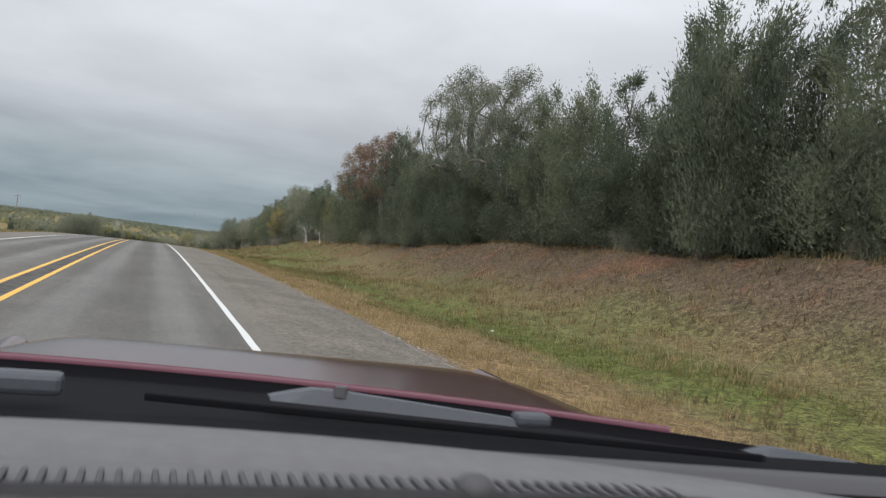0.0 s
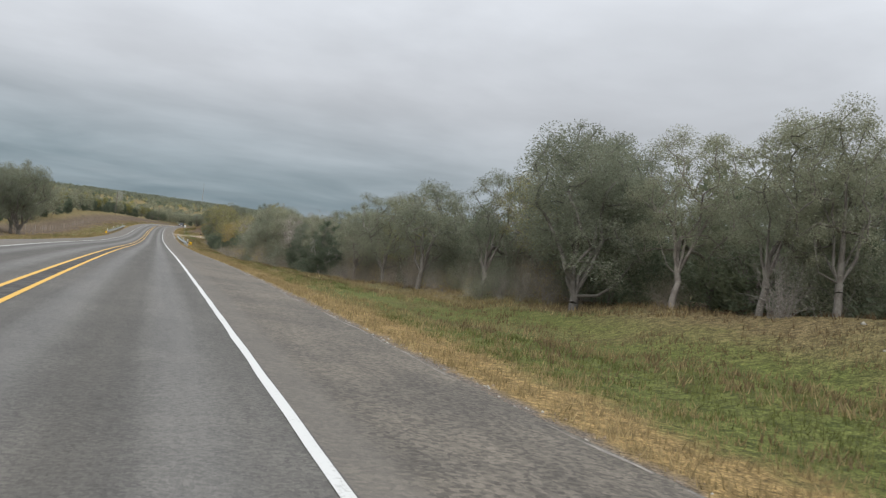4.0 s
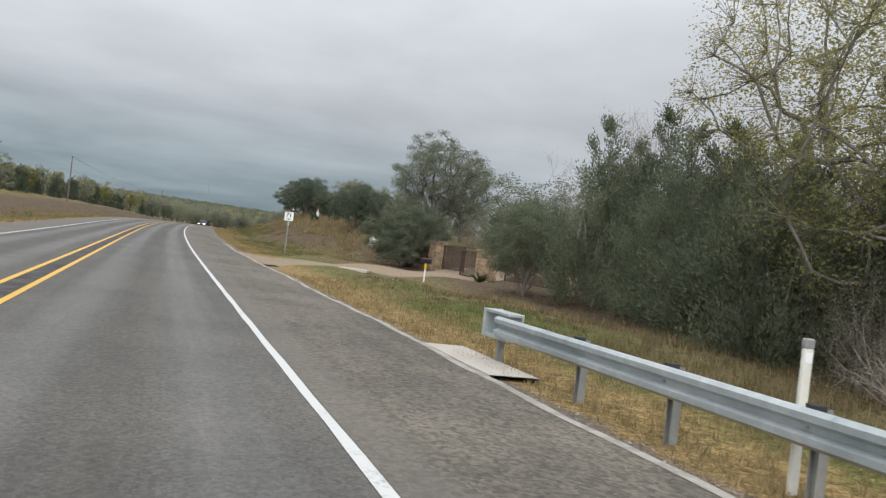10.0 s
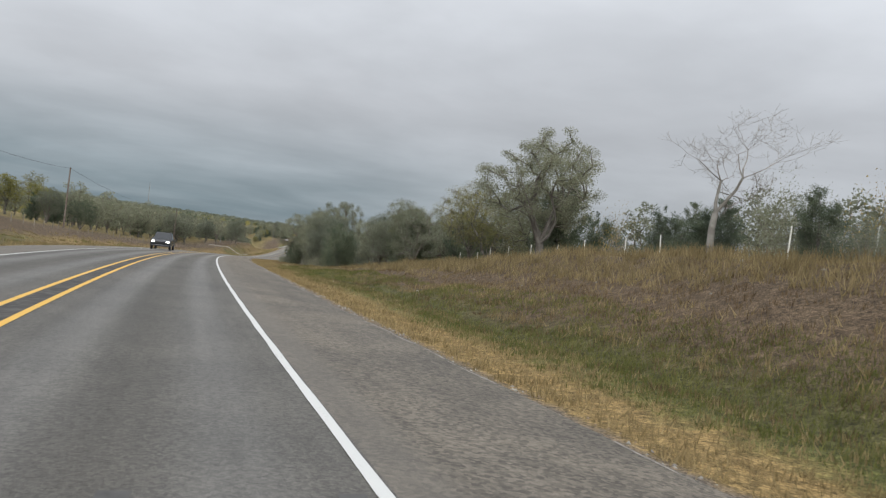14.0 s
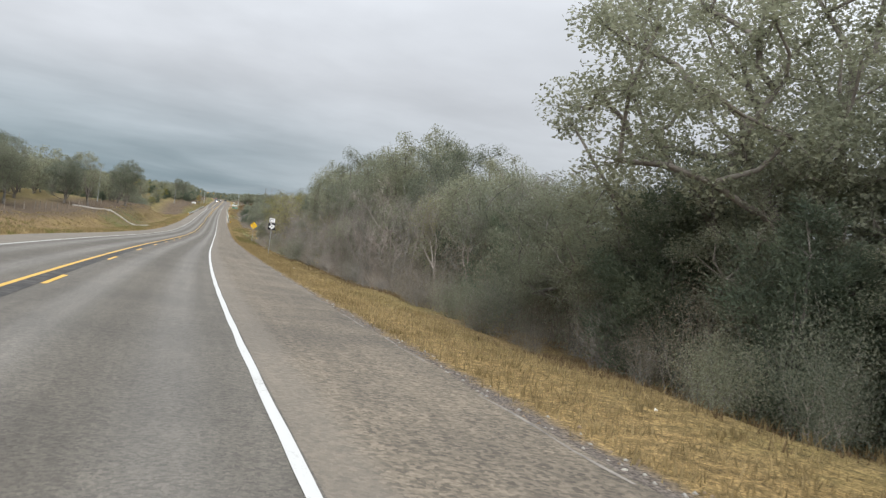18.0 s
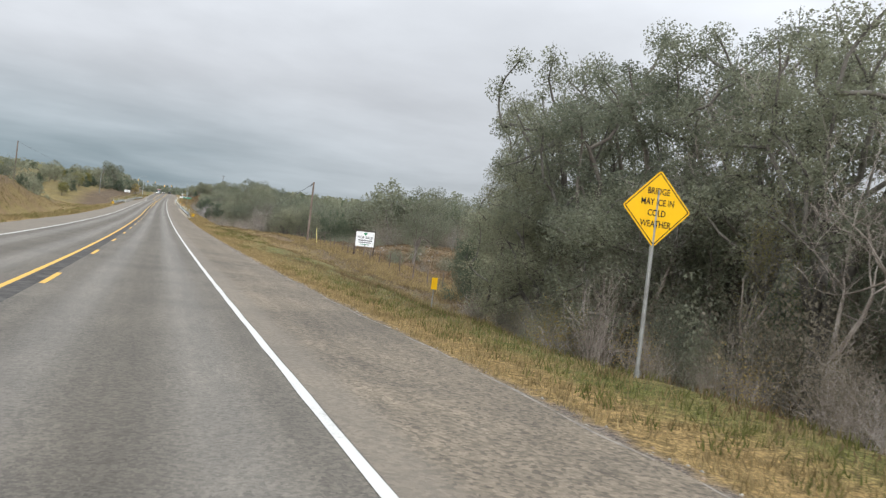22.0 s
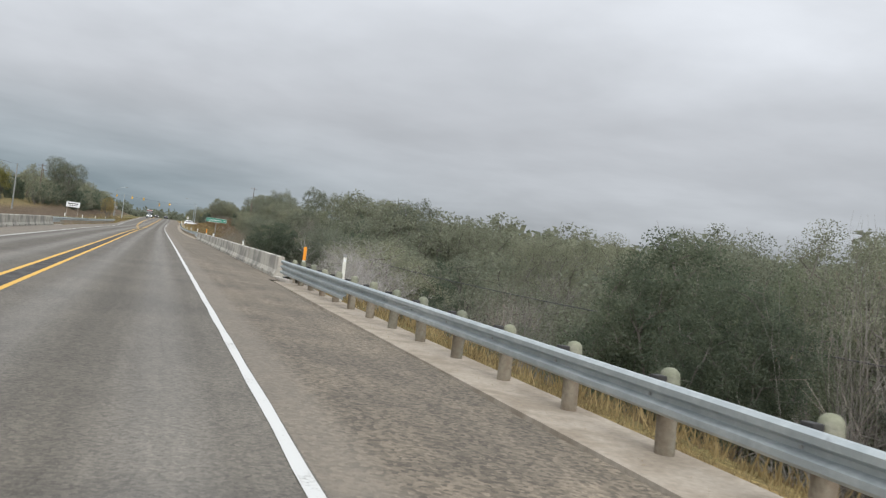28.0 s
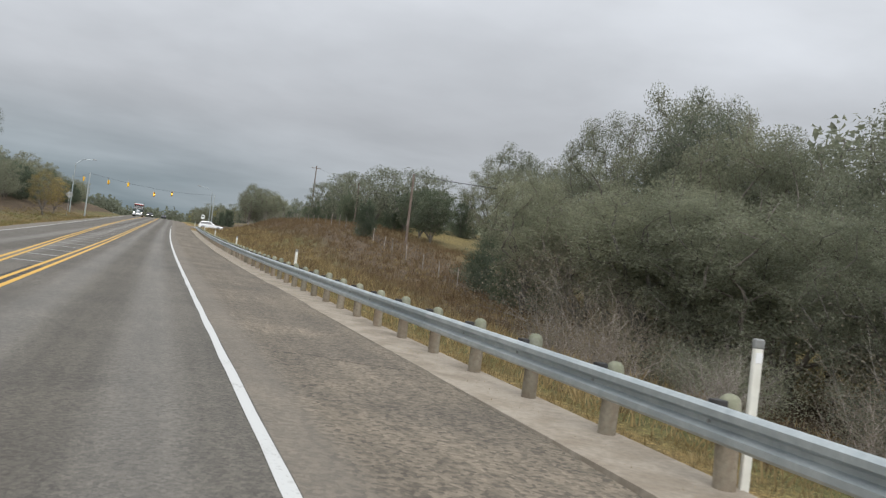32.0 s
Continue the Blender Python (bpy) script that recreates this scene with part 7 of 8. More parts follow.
# destination sign
sg = thing("destination_sign", at(1074, 8.8, 0, -2), "long green direction sign with white lettering and arrow", "road sign", "road signs")
sign_post(sg, ground_z(1074, 8.8), 3.05, r=0.045)
p = plate("panel", rect(3.2, 0.64, 0, 2.8, 0.06), 0.0, "sign_white", sg)
plate("face", rect(3.14, 0.58, 0, 2.8, 0.05), -0.004, "sign_green", p)
words("Round Mountain", 0.36, -0.27, 2.80, -0.006, "sign_white", p, 0.92)
plate("arrow", [(1.07, 2.77), (1.27, 2.77), (1.27, 2.68), (1.45, 2.80), (1.27, 2.92), (1.27, 2.83), (1.07, 2.83)], -0.007, "sign_white", p)


# ---- sale signs ----
def sale_sign(s, lat, z, w, h, lean=0.0, turn=-8):
    """A white panel in a pipe frame: gem mark on top, two words, bars for a number and a name."""
    g = ground_z(s, lat) - z
    sg = thing("sale_sign", at(s, lat, z, turn) @ pose(0, 0, 0, 0, lean), "white for-sale board in a dark pipe frame", "sign", "sale signs")
    p = plate("panel", rect(w, h), 0.0, "sign_white", sg, 0.02)
    words("FOR SALE", w * 0.19, 0, h * 0.10, -0.004, "sign_black", p)
    gem = ((-0.5, 0.22), (-0.3, 0.5), (0.3, 0.5), (0.5, 0.22), (0.0, -0.5))
    plate("gem", [(x * w * 0.22, zz * h * 0.2 + h * 0.34) for x, zz in gem], -0.004, "gem_green", p, label="green gem emblem")
    plate("bar", rect(w * 0.74, h * 0.06, 0, -h * 0.09), -0.004, "sign_black", p)
    plate("bar", rect(w * 0.66, h * 0.045, 0, -h * 0.23), -0.004, "sign_black", p)
    plate("bar", rect(w * 0.5, h * 0.04, 0, -h * 0.36), -0.004, "gem_green", p)
    for x in (-w / 2 - 0.04, w / 2 + 0.04):
        part("leg", rod(fresh(), (x, 0.03, g - 0.2), (x, 0.03, h / 2 + 0.10), 0.03), "pipe_dark", sg)
        part("brace", rod(fresh(), (x, 0.03, min(-0.1, g * 0.2)), (x, 0.75, g - 0.15), 0.022), "pipe_dark", sg)
    part("top_bar", rod(fresh(), (-w / 2 - 0.08, 0.03, h / 2 + 0.10), (w / 2 + 0.08, 0.03, h / 2 + 0.10), 0.03), "pipe_dark", sg)


sale_sign(306.4, 15.3, 0.54, 1.5, 1.4)
sale_sign(474.6, 17.2, 4.5, 1.6, 1.4)
sale_sign(810.5, 17.6, 1.16, 1.7, 1.35)
sg = thing("yard_sign", at(396, 15.1, 1.35, -5) @ pose(0, 0, 0, 0, 9), "small white leaning for-sale board", "sign", "sale signs")
p = plate("panel", rect(0.68, 0.76), 0.0, "sign_white", sg, 0.012)
words("FOR SALE", 0.13, 0, 0.06, -0.004, "sign_black", p)
plate("bar", rect(0.5, 0.05, 0, -0.12), -0.004, "sign_black", p)
for x in (-0.26, 0.26):
    part("stake", box(fresh(), (x, 0.02, -0.55), (0.04, 0.03, 1.3), 0.005), "fence_wood", sg)

# ---- drive and gate ----
ss, ff = np.meshgrid(np.linspace(0, 1, 26), np.linspace(0, 1, 9), indexing="ij")
lat_d = 3.9 + ss * 21.4
lo_s = np.interp(lat_d, [4.3, 6.5, 9.7, 11.5, 13, 18.5, 26], [371.5, 375.0, 376.3, 373.2, 372.8, 377.0, 384])
hi_s = np.interp(lat_d, [4.3, 5.3, 6.8, 9.5, 12, 15, 18.5, 26], [384.2, 382.5, 381.5, 381.0, 381.5, 384.2, 386, 391])
dd = lo_s + (hi_s - lo_s) * ff
n, k = ss.shape
lift = np.where((ff < 0.01) | (ff > 0.99), -0.15, 0.03)
fs = [(i * k + j, i * k + j + 1, (i + 1) * k + j + 1, (i + 1) * k + j) for i in range(n - 1) for j in range(k - 1)]
tagged(new("driveway", mesh_from("driveway", place(dd, lat_d, np.where(lat_d < 5.2, -0.118 - (lat_d - 4.0) * 0.02, rise(dd, lat_d) + lift)).reshape(-1, 3), fs, "gravel")), "pale gravel driveway flaring from the shoulder to a gate", "driveway", kind="structure")
mb = thing("mailbox", at(371, 11.5, ground_z(371, 11.5), 90), "black mailbox on a pale square post", "mailbox")
part("post", box(fresh(), (0, 0, 0.42), (0.065, 0.065, 0.95), 0.006), "marker_white", mb, "pale post with a yellow band")
bm = fresh()
prism(bm, [(-0.09, 0.88), (0.09, 0.88)] + [(0.09 * math.cos(a), 1.02 + 0.09 * math.sin(a)) for a in np.linspace(0, math.pi, 9)], 0.5, -0.25)
box_ = part("box", bm, "black_box", mb)
part("flag", box(fresh(), (0.10, 0.05, 1.1), (0.012, 0.05, 0.16), 0.003), "marker_red", box_, "small red flag")
part("band", box(fresh(), (0, 0, 0.72), (0.09, 0.09, 0.22), 0.006), "sign_yellow", mb, "yellow band")
for s in (384.5, 376.0):
    z0 = ground_z(s, 16.6)
    pl = thing("gate_pillar", at(s, 16.6, z0, 20), "square pillar of rough tan stones with a flat cap", "pillar", "gate pillars")
    r = random.Random(int(s))
    part("core", box(fresh(), (0, 0, 0.85), (0.72, 0.72, 1.78), 0.01), "gravel", pl, "sandy mortar core")
    z = -0.10
    while z < 1.68:
        h = r.choice((0.13, 0.17, 0.22))
        for face in range(4):
            cut = sorted([0.0, 1.0] + [r.uniform(0.25, 0.42), r.uniform(0.58, 0.78)][:r.choice((1, 2, 2))])
            for u0, u1 in zip(cut, cut[1:]):
                a, b = -0.40 + 0.80 * u0, -0.40 + 0.80 * u1
                out = 0.375 + r.uniform(0.0, 0.035)
                c, size = ((a + b) / 2, -out), (b - a - 0.018, 0.12)
                for _ in range(face):
                    c, size = (-c[1], c[0]), (size[1], size[0])
                part("block", box(fresh(), (c[0], c[1], z + h / 2), (size[0], size[1], h - 0.016), 0.02), "gate_stone", pl)
        z += h
    part("cap", box(fresh(), (0, 0, z + 0.04), (0.98, 0.98, 0.09), 0.025), "gate_stone", pl, "flat rough capstone")


def bar_gate(s, lat, turn, w, h, label, lift=0.1):
    g = thing("gate", at(s, lat, ground_z(s, lat) + lift, turn), label, "gate", "entrance gates")
    part("gate_frame", box(box(box(box(fresh(), (-w / 2, 0, h / 2), (0.06, 0.06, h), 0.006), (w / 2, 0, h / 2), (0.06, 0.06, h), 0.006), (0, 0, h), (w, 0.06, 0.06), 0.006), (0, 0, 0.05), (w, 0.06, 0.06), 0.006), "rusty_steel", g)
    n_bars = int(w / 0.125)
    for i in range(1, n_bars):
        part("bar", box(fresh(), (-w / 2 + i * w / n_bars, 0, h / 2), (0.028, 0.028, h - 0.08)), "rusty_steel", g)


bar_gate(382.2, 16.9, 92, 3.5, 1.5, "dark rusty drive gate leaf of upright bars", 0.10)
bar_gate(378.5, 16.9, 95, 3.7, 1.5, "dark rusty drive gate leaf of upright bars", 0.10)
bar_gate(388.6, 16.4, 90, 6.5, 1.25, "rusty steel fence panel beside the gate")
bar_gate(371.4, 17.2, 90, 6.5, 1.25, "rusty steel fence panel beside the gate")


# ---- wire fences ----
def wire_fence(a, b, lat, gap, h, label, mat="fence_wood", wires=4, r=0.045, seed=1):
    """Rough posts and strands of wire, following the ground."""
    rr = random.Random(seed)
    m0 = at(a, lat, ground_z(a, lat))
    f = thing("wire_fence", m0, label, "fence", "wire fences")
    inv = m0.inverted()
    s, tops = a, []
    while s < b:
        l = lat + rr.uniform(-0.12, 0.12)
        hh = h * rr.uniform(0.88, 1.12)
        p0 = inv @ Vector(place(s, l, ground_z(s, l) - 0.2))
        p1 = inv @ Vector(place(s + rr.uniform(-0.08, 0.08), l + rr.uniform(-0.08, 0.08), ground_z(s, l) + hh))
        part("post", rod(fresh(), p0, p1, r * rr.uniform(0.8, 1.3), r * rr.uniform(0.7, 1.0), 7), mat, f)
        tops.append((s, l))
        s += gap * rr.uniform(0.75, 1.25)
    for k in range(wires):
        z = h * (0.25 + 0.70 * k / max(1, wires - 1))
        line = [inv @ Vector(place(p[0], p[1], ground_z(*p) + z)) for p in tops]
        part("strand", quick_mesh("strand", *cable(line, 0.004, 3), "wire"), None, f, "thin fence wire")


wire_fence(779, 858, 17.4, 3.1, 1.15, "old wire fence on dark cedar posts", "pole_wood", seed=2)
wire_fence(455, 532, 19.2, 3.4, 1.15, "wire fence on pale thin posts along the bank", "marker_white", r=0.028, seed=3)
wire_fence(298, 346, 16.4, 3.3, 1.1, "wire fence on cedar posts below the road", seed=4)
wire_fence(392, 428, 17.8, 3.2, 1.15, "wire fence on cedar posts on the bank", seed=5)
wire_fence(1120, 1222, 17.5, 3.6, 1.15, "wire fence on cedar posts across the dry slope", seed=6)
wire_fence(20, 150, 20.2, 4.2, 1.15, "wire fence half hidden under the trees", seed=7)
wire_fence(280, 430, -21.5, 4.2, 1.15, "wire fence across the far verge", seed=8)
wire_fence(560, 790, -22.5, 4.5, 1.15, "wire fence across the far bank", seed=9)


# ---- poles and wires ----
def utility_pole(s, lat, base, top, r=0.14, mat="pole_wood", arm=0.0, label="weathered brown wooden utility pole"):
    m = at(s, lat, base)
    p = thing("utility_pole", m, label, "utility pole", "utility poles")
    h = top - base
    part("pole", rod(fresh(), (0, 0, -0.3), (0, 0, h), r, r * 0.72, 12), mat, p)
    if arm:
        a = part("crossarm", box(fresh(), (0, 0.12, h - 0.5), (arm, 0.09, 0.11), 0.008), mat, p)
        for x in (-arm * 0.45, 0.0, arm * 0.45):
            part("insulator", rod(fresh(), (x, 0.12, h - 0.45), (x, 0.12, h - 0.25), 0.05, 0.03, 8), "dull_zinc", a)
    return m @ Vector((0, 0, h - 0.12))


def wire_run(ends, sag, name="overhead_wire", label="thin black overhead wire", r=0.012):
    """A sagging wire through the given points."""
    pts = []
    for a, b in zip(ends, ends[1:]):
        a, b = Vector(a), Vector(b)
        pts += [a.lerp(b, k / 16) - Vector((0, 0, sag * 4 * (k / 16) * (1 - k / 16))) for k in range(16)]
    return tagged(new(name, quick_mesh(name, *cable(pts + [Vector(ends[-1])], r), "wire")), label, "wire")


a = utility_pole(831.6, 16.1, 0.1, 6.72)
b = utility_pole(1142, 20.6, -0.6, 8.4)
fr = np.linspace(0, 1, 49)
run = place(831.6 + (1142 - 831.6) * fr, 16.1 + 4.5 * fr, 6.6 + 1.7 * fr - 7.5 * 4 * fr * (1 - fr))
tagged(new("overhead_wire", quick_mesh("overhead_wire", *cable(run, 0.024), "wire")), "long black overhead wire sagging across the creek", "wire")
c = utility_pole(1256, 30.5, 2.5, 17.0, 0.17, arm=2.2)
wire_run([b, c], 1.2)
sl = thing("wire_sleeve", at(833.0, 16.12, 6.40), "black sleeve clamped on the overhead wire", "cable fitting")
part("sleeve", rod(fresh(), (0, -0.45, 0.14), (0, 0.5, -0.10), 0.05, n=10), "block_dark", sl)
guy = thing("guy_wire", at(831.6, 16.1, 0), "steel guy wire with a yellow plastic guard", "wire")
inv = at(831.6, 16.1, 0).inverted()
pa, pb = inv @ Vector(place(827.2, 16.2, 1.5)), inv @ Vector(place(825.7, 16.1, -0.3))
part("guard", rod(fresh(), pb, pa, 0.026, n=8), "guard_yellow", guy, "yellow plastic sleeve")
part("strand", rod(fresh(), pb, inv @ Vector(place(831.5, 16.1, 6.4)), 0.008, n=5), "wire", guy)
utility_pole(1179, 24, ground_z(1179, 24), 9.5, 0.12)
pl = [utility_pole(s, l, ground_z(s, l), t, rr, m, arm, lab) for s, l, t, rr, m, arm, lab in (
    (322, -47, 15.4, 0.16, "pole_wood", 2.4, "tall wooden utility pole with a crossarm"),
    (515, -27.8, 11.2, 0.14, "pole_wood", 0.0, "brown wooden utility pole across the road"),
    (600, -24.2, 10.6, 0.14, "pole_wood", 0.0, "brown wooden utility pole across the road"),
    (700, -25.0, 11.0, 0.14, "pole_wood", 0.0, "brown wooden utility pole across the road"),
    (806, -26.0, 11.5, 0.14, "dull_zinc", 0.0, "pale grey utility pole across the road"),
    (905, -26.0, 10.0, 0.14, "pole_wood", 0.0, "brown wooden utility pole across the road"),
    (1107, -26.0, 9.0, 0.15, "dull_zinc", 0.0, "pale grey utility pole across the road"),
    (1165, -30.0, 12.0, 0.14, "pole_wood", 2.0, "tall wooden utility pole with a crossarm"),
    (1211, -36.5, 12.0, 0.14, "pole_wood", 2.2, "tall wooden utility pole with a crossarm"))]
wire_run(pl[1:5], 1.6, r=0.018)
wire_run(pl[5:7] + pl[7:8], 1.6, r=0.018)
ms = thing("radio_mast", at(2075, -324, ground_z(2075, -324)), "thin lattice radio mast on the far hill", "mast")
part("mast", rod(fresh(), (0, 0, 0), (0, 0, 52), 0.9, 0.4, 6), "dull_zinc", ms)
for s, l in ((1091, -203), (1126, -218)):
    tw = thing("pylon", at(s, l, ground_z(s, l)), "grey steel lattice power pylon on the hill", "pylon", "pylons")
    h = 18
    for sx in (-1, 1):
        for sy in (-1, 1):
            part("leg", rod(fresh(), (sx * 2.2, sy * 2.2, 0), (sx * 0.4, sy * 0.4, h), 0.12, 0.08, 5), "dull_zinc", tw)
    for z in (h * 0.72, h * 0.9):
        part("crossarm", box(fresh(), (0, 0, z), (8.0, 0.3, 0.3)), "dull_zinc", tw)
    for i in range(5):
        w0, w1 = 2.2 - 0.36 * i, 2.2 - 0.36 * (i + 1)
        for sgn in (-1, 1):
            part("brace", rod(fresh(), (-sgn * w0, -w0, i * h / 5), (sgn * w1, -w1, (i + 1) * h / 5), 0.06, n=4), "dull_zinc", tw)
hs = thing("house", at(884, -172, ground_z(884, -172) - 0.2, 25), "small white house on the far hillside", "house")
part("wall", box(fresh(), (0, 0, 1.6), (12, 8, 3.4)), "house_white", hs)
part("roof", prism(fresh(), [(-6.6, 3.2), (6.6, 3.2), (0, 5.6)], 8.8, -4.4), "roof_grey", hs)
for x in (-4, -1.2, 3.8):
    part("window", box(fresh(), (x, -4.02, 1.8), (1.1, 0.08, 1.2)), "car_glass", hs)
part("door", box(fresh(), (1.4, -4.02, 1.1), (0.95, 0.08, 2.1)), "pipe_dark", hs)

# ---- small things on the verges ----
ub = thing("utility_box", at(430, 15.7, ground_z(430, 15.7)), "white utility pedestal on the bank", "utility box")
part("body", box(fresh(), (0, 0, 0.42), (0.26, 0.26, 0.95), 0.02), "marker_white", ub)
part("lid", box(fresh(), (0, 0, 0.90), (0.30, 0.30, 0.10), 0.02), "sign_white", ub)
mk = thing("cable_marker", at(431.3, 15.9, ground_z(431.3, 15.9)), "thin white marker stake with a red top", "marker post")
part("stake", box(fresh(), (0, 0, 0.6), (0.09, 0.02, 1.3), 0.005), "marker_white", mk)
part("top", box(fresh(), (0, 0, 1.3), (0.095, 0.025, 0.22), 0.005), "marker_red", mk, "red top")


def prickly_pear(s, lat, k, seed):
    """Clump of flat oval pads growing one from another."""
    rr = random.Random(seed)
    ob = thing("prickly_pear", at(s, lat, ground_z(s, lat)), "grey-green prickly pear cactus with flat oval pads", "cactus", "prickly pears")
    todo = [((rr.uniform(-0.6, 0.6) * k, rr.uniform(-0.5, 0.5) * k, -0.04), rr.uniform(0, 6.28), rr.uniform(-0.5, 0.5), 0) for _ in range(int(8 * k) + 3)]
    i = 0
    while todo and i < 34:
        base, a, tilt, lvl = todo.pop(0)
        i += 1
        size = rr.uniform(0.24, 0.34) * k ** 0.3
        bm = fresh()
        bmesh.ops.create_uvsphere(bm, u_segments=9, v_segments=6, radius=0.5)
        m = Matrix.Translation(base) @ Euler((tilt, rr.uniform(-0.4, 0.4), a)).to_matrix().to_4x4()
        bmesh.ops.transform(bm, matrix=m @ Matrix.Translation((0, 0, size * 0.48)) @ Matrix.Diagonal((size * 0.82, 0.045, size, 1)), verts=bm.verts)
        for f in bm.faces:
            f.smooth = True
        part("pad", bm, "cactus_pad", ob)
        if lvl < 2:
            for _ in range(rr.choice((1, 2, 2))):
                e = m @ Vector((rr.uniform(-0.25, 0.25) * size, 0, size * 0.9))
                todo.append((tuple(e), a + rr.uniform(-0.9, 0.9), tilt + rr.uniform(-0.5, 0.5), lvl + 1))
    return ob


for i, (s, l, k) in enumerate(((75, 16.4, 1.0), (79, 17.0, 0.8), (419, 16.0, 1.1), (424, 16.6, 0.9), (428, 15.4, 1.2), (434, 16.0, 1.0), (439, 16.6, 0.9), (473, 16.4, 1.3), (477.5, 16.6, 1.1), (481, 17.2, 0.8), (392, 15.6, 0.8))):
    prickly_pear(s, l, k, 40 + i)


def agave(s, lat, seed):
    rr = random.Random(seed)
    ob = thing("agave", at(s, lat, ground_z(s, lat)), "grey-green agave rosette beside the gate", "plant", "agaves")
    for k in range(18):
        a, t = k * 2.4, rr.uniform(0.25, 1.1)
        bm = fresh()
        L = rr.uniform(0.6, 0.8)
        v = [bm.verts.new(p) for p in ((-0.05, 0, 0), (0.05, 0, 0), (0.06, L * 0.5, 0.02), (-0.06, L * 0.5, 0.02), (0, L, 0.0), (0, L * 0.45, -0.03))]
        bm.faces.new((v[0], v[1], v[2], v[3]))
        bm.faces.new((v[3], v[2], v[4]))
        bm.faces.new((v[1], v[0], v[5]))
        bm.faces.new((v[2], v[1], v[5]))
        bm.faces.new((v[0], v[3], v[5]))
        bm.faces.new((v[4], v[2], v[5]))
        bm.faces.new((v[3], v[4], v[5]))
        bmesh.ops.transform(bm, matrix=Euler((t, 0, a)).to_matrix().to_4x4(), verts=bm.verts)
        part("leaf", bm, "cactus_pad", ob)


agave(386.5, 15.2, 1)
agave(374.3, 15.6, 2)


def scatter(name, count, s_range, lat_range, size, mat, label, category, seed):
    """Angular lumps lying on the ground, all in one mesh."""
    r = np.random.default_rng(seed)
    p = on_ground(r.uniform(*s_range, count), r.uniform(*lat_range, count))
    oct_v = np.array([(1, 0, 0), (0, 1, 0), (-1, 0, 0), (0, -1, 0), (0, 0, 0.7), (0, 0, -0.5)], float)
    oct_f = np.array([(0, 1, 4), (1, 2, 4), (2, 3, 4), (3, 0, 4), (1, 0, 5), (2, 1, 5), (3, 2, 5), (0, 3, 5)])
    k = size * r.uniform(0.4, 1.6, (count, 1, 1)) * r.uniform(0.6, 1.4, (count, 6, 3))
    v = p[:, None] + oct_v[None] * k
    f = oct_f[None] + (np.arange(count) * 6)[:, None, None]
    return tagged(new(name, quick_mesh(name, v.reshape(-1, 3), f.reshape(-1, 3), mat)), label, category, kind="stuff")


scatter("rocks", 800, (812, 862), (21, 38), 0.10, "field_rock", "scattered pale limestone rocks in the pasture", "rocks", 51)
scatter("rocks", 60, (816, 858), (22, 34), 0.22, "field_rock", "larger weathered limestone blocks in the pasture", "rocks", 58)
scatter("rocks", 90, (40, 150), (14, 18), 0.06, "lime_rock", "pale stones showing on the cut bank", "rocks", 52)
scatter("rocks", 110, (395, 560), (12, 17), 0.075, "lime_rock", "pale stones showing on the bank", "rocks", 53)
scatter("rocks", 400, (975, 1036), (6.5, 22), 0.30, "lime_rock", "pale rocks in the creek bed", "rocks", 54)
scatter("gravel_edge", 9000, (0, 1150), (4.15, 4.75), 0.022, "gravel", "loose gravel along the pavement's edge", "gravel", 55)
scatter("pale_stones", 7000, (0, 1150), (4.05, 4.6), 0.025, "lime_rock", "pale crumbled stones along the pavement edge", "gravel", 57)

material("ribbon_concrete", (0.36, 0.335, 0.295), 0.95, 0, 0.4, 20, 0.3, (0.25, 0.23, 0.20))
material("lime_dust", (0.27, 0.245, 0.21), 0.95, 0, 0.4, 30, 0.3, (0.17, 0.155, 0.135))


def crumbling_edge(a, b, seed):
    """Broken pale runs of worn lime along the pavement's outer edge."""
    r = np.random.default_rng(seed)
    vs, fs, s = [], [], a
    while s < b:
        run = r.uniform(0.8, 5.0)
        q = np.arange(s, s + run, 0.25)
        w = r.uniform(0.02, 0.06) * (0.6 + 0.4 * np.sin(q * 3.1) + r.uniform(0, 0.5, len(q)))
        mid = edge_lat(q) - 0.07 + r.normal(0, 0.008, len(q))
        lo, hi = place(q, mid - w / 2, crown(q, mid) + 0.005), place(q, mid + w / 2, crown(q, mid) + 0.005)
        base = len(vs)
        vs += [p for pair in zip(lo.reshape(-1, 3), hi.reshape(-1, 3)) for p in pair]
        fs += [(base + 2 * i, base + 2 * i + 1, base + 2 * i + 3, base + 2 * i + 2) for i in range(len(q) - 1)]
        s += run + r.exponential(1.6)
    return tagged(new("pale_edge", mesh_from("pale_edge", vs, fs, "lime_dust")), "pale crumbling line along the pavement's edge", "road edge", kind="stuff")


crumbling_edge(8, 335, 61)
crumbling_edge(397, 940, 62)
strip("edge_ribbon", steps((335, 397, 0.5)), lambda s: edge_lat(s) - 0.17 + 0.012 * np.sin(s * 2.7), lambda s: edge_lat(s) - 0.02 + 0.015 * np.sin(s * 4.3), 0.005, "ribbon_concrete", 2, "worn pale concrete ribbon along the pavement's edge", "road edge")
slab = thing("culvert_slab", at(375, 9.1, ground_z(375, 9.1), -30), "weathered concrete slab lying in the ditch by the drive", "slab")
part("slab_block", box(fresh(), (0, 0, 0.02), (1.5, 0.6, 0.16), 0.03), "pale_concrete", slab)
scatter("litter", 60, (0, 1100), (5, 11), 0.045, "litter_paper", "bits of pale litter on the verge", "litter", 56)

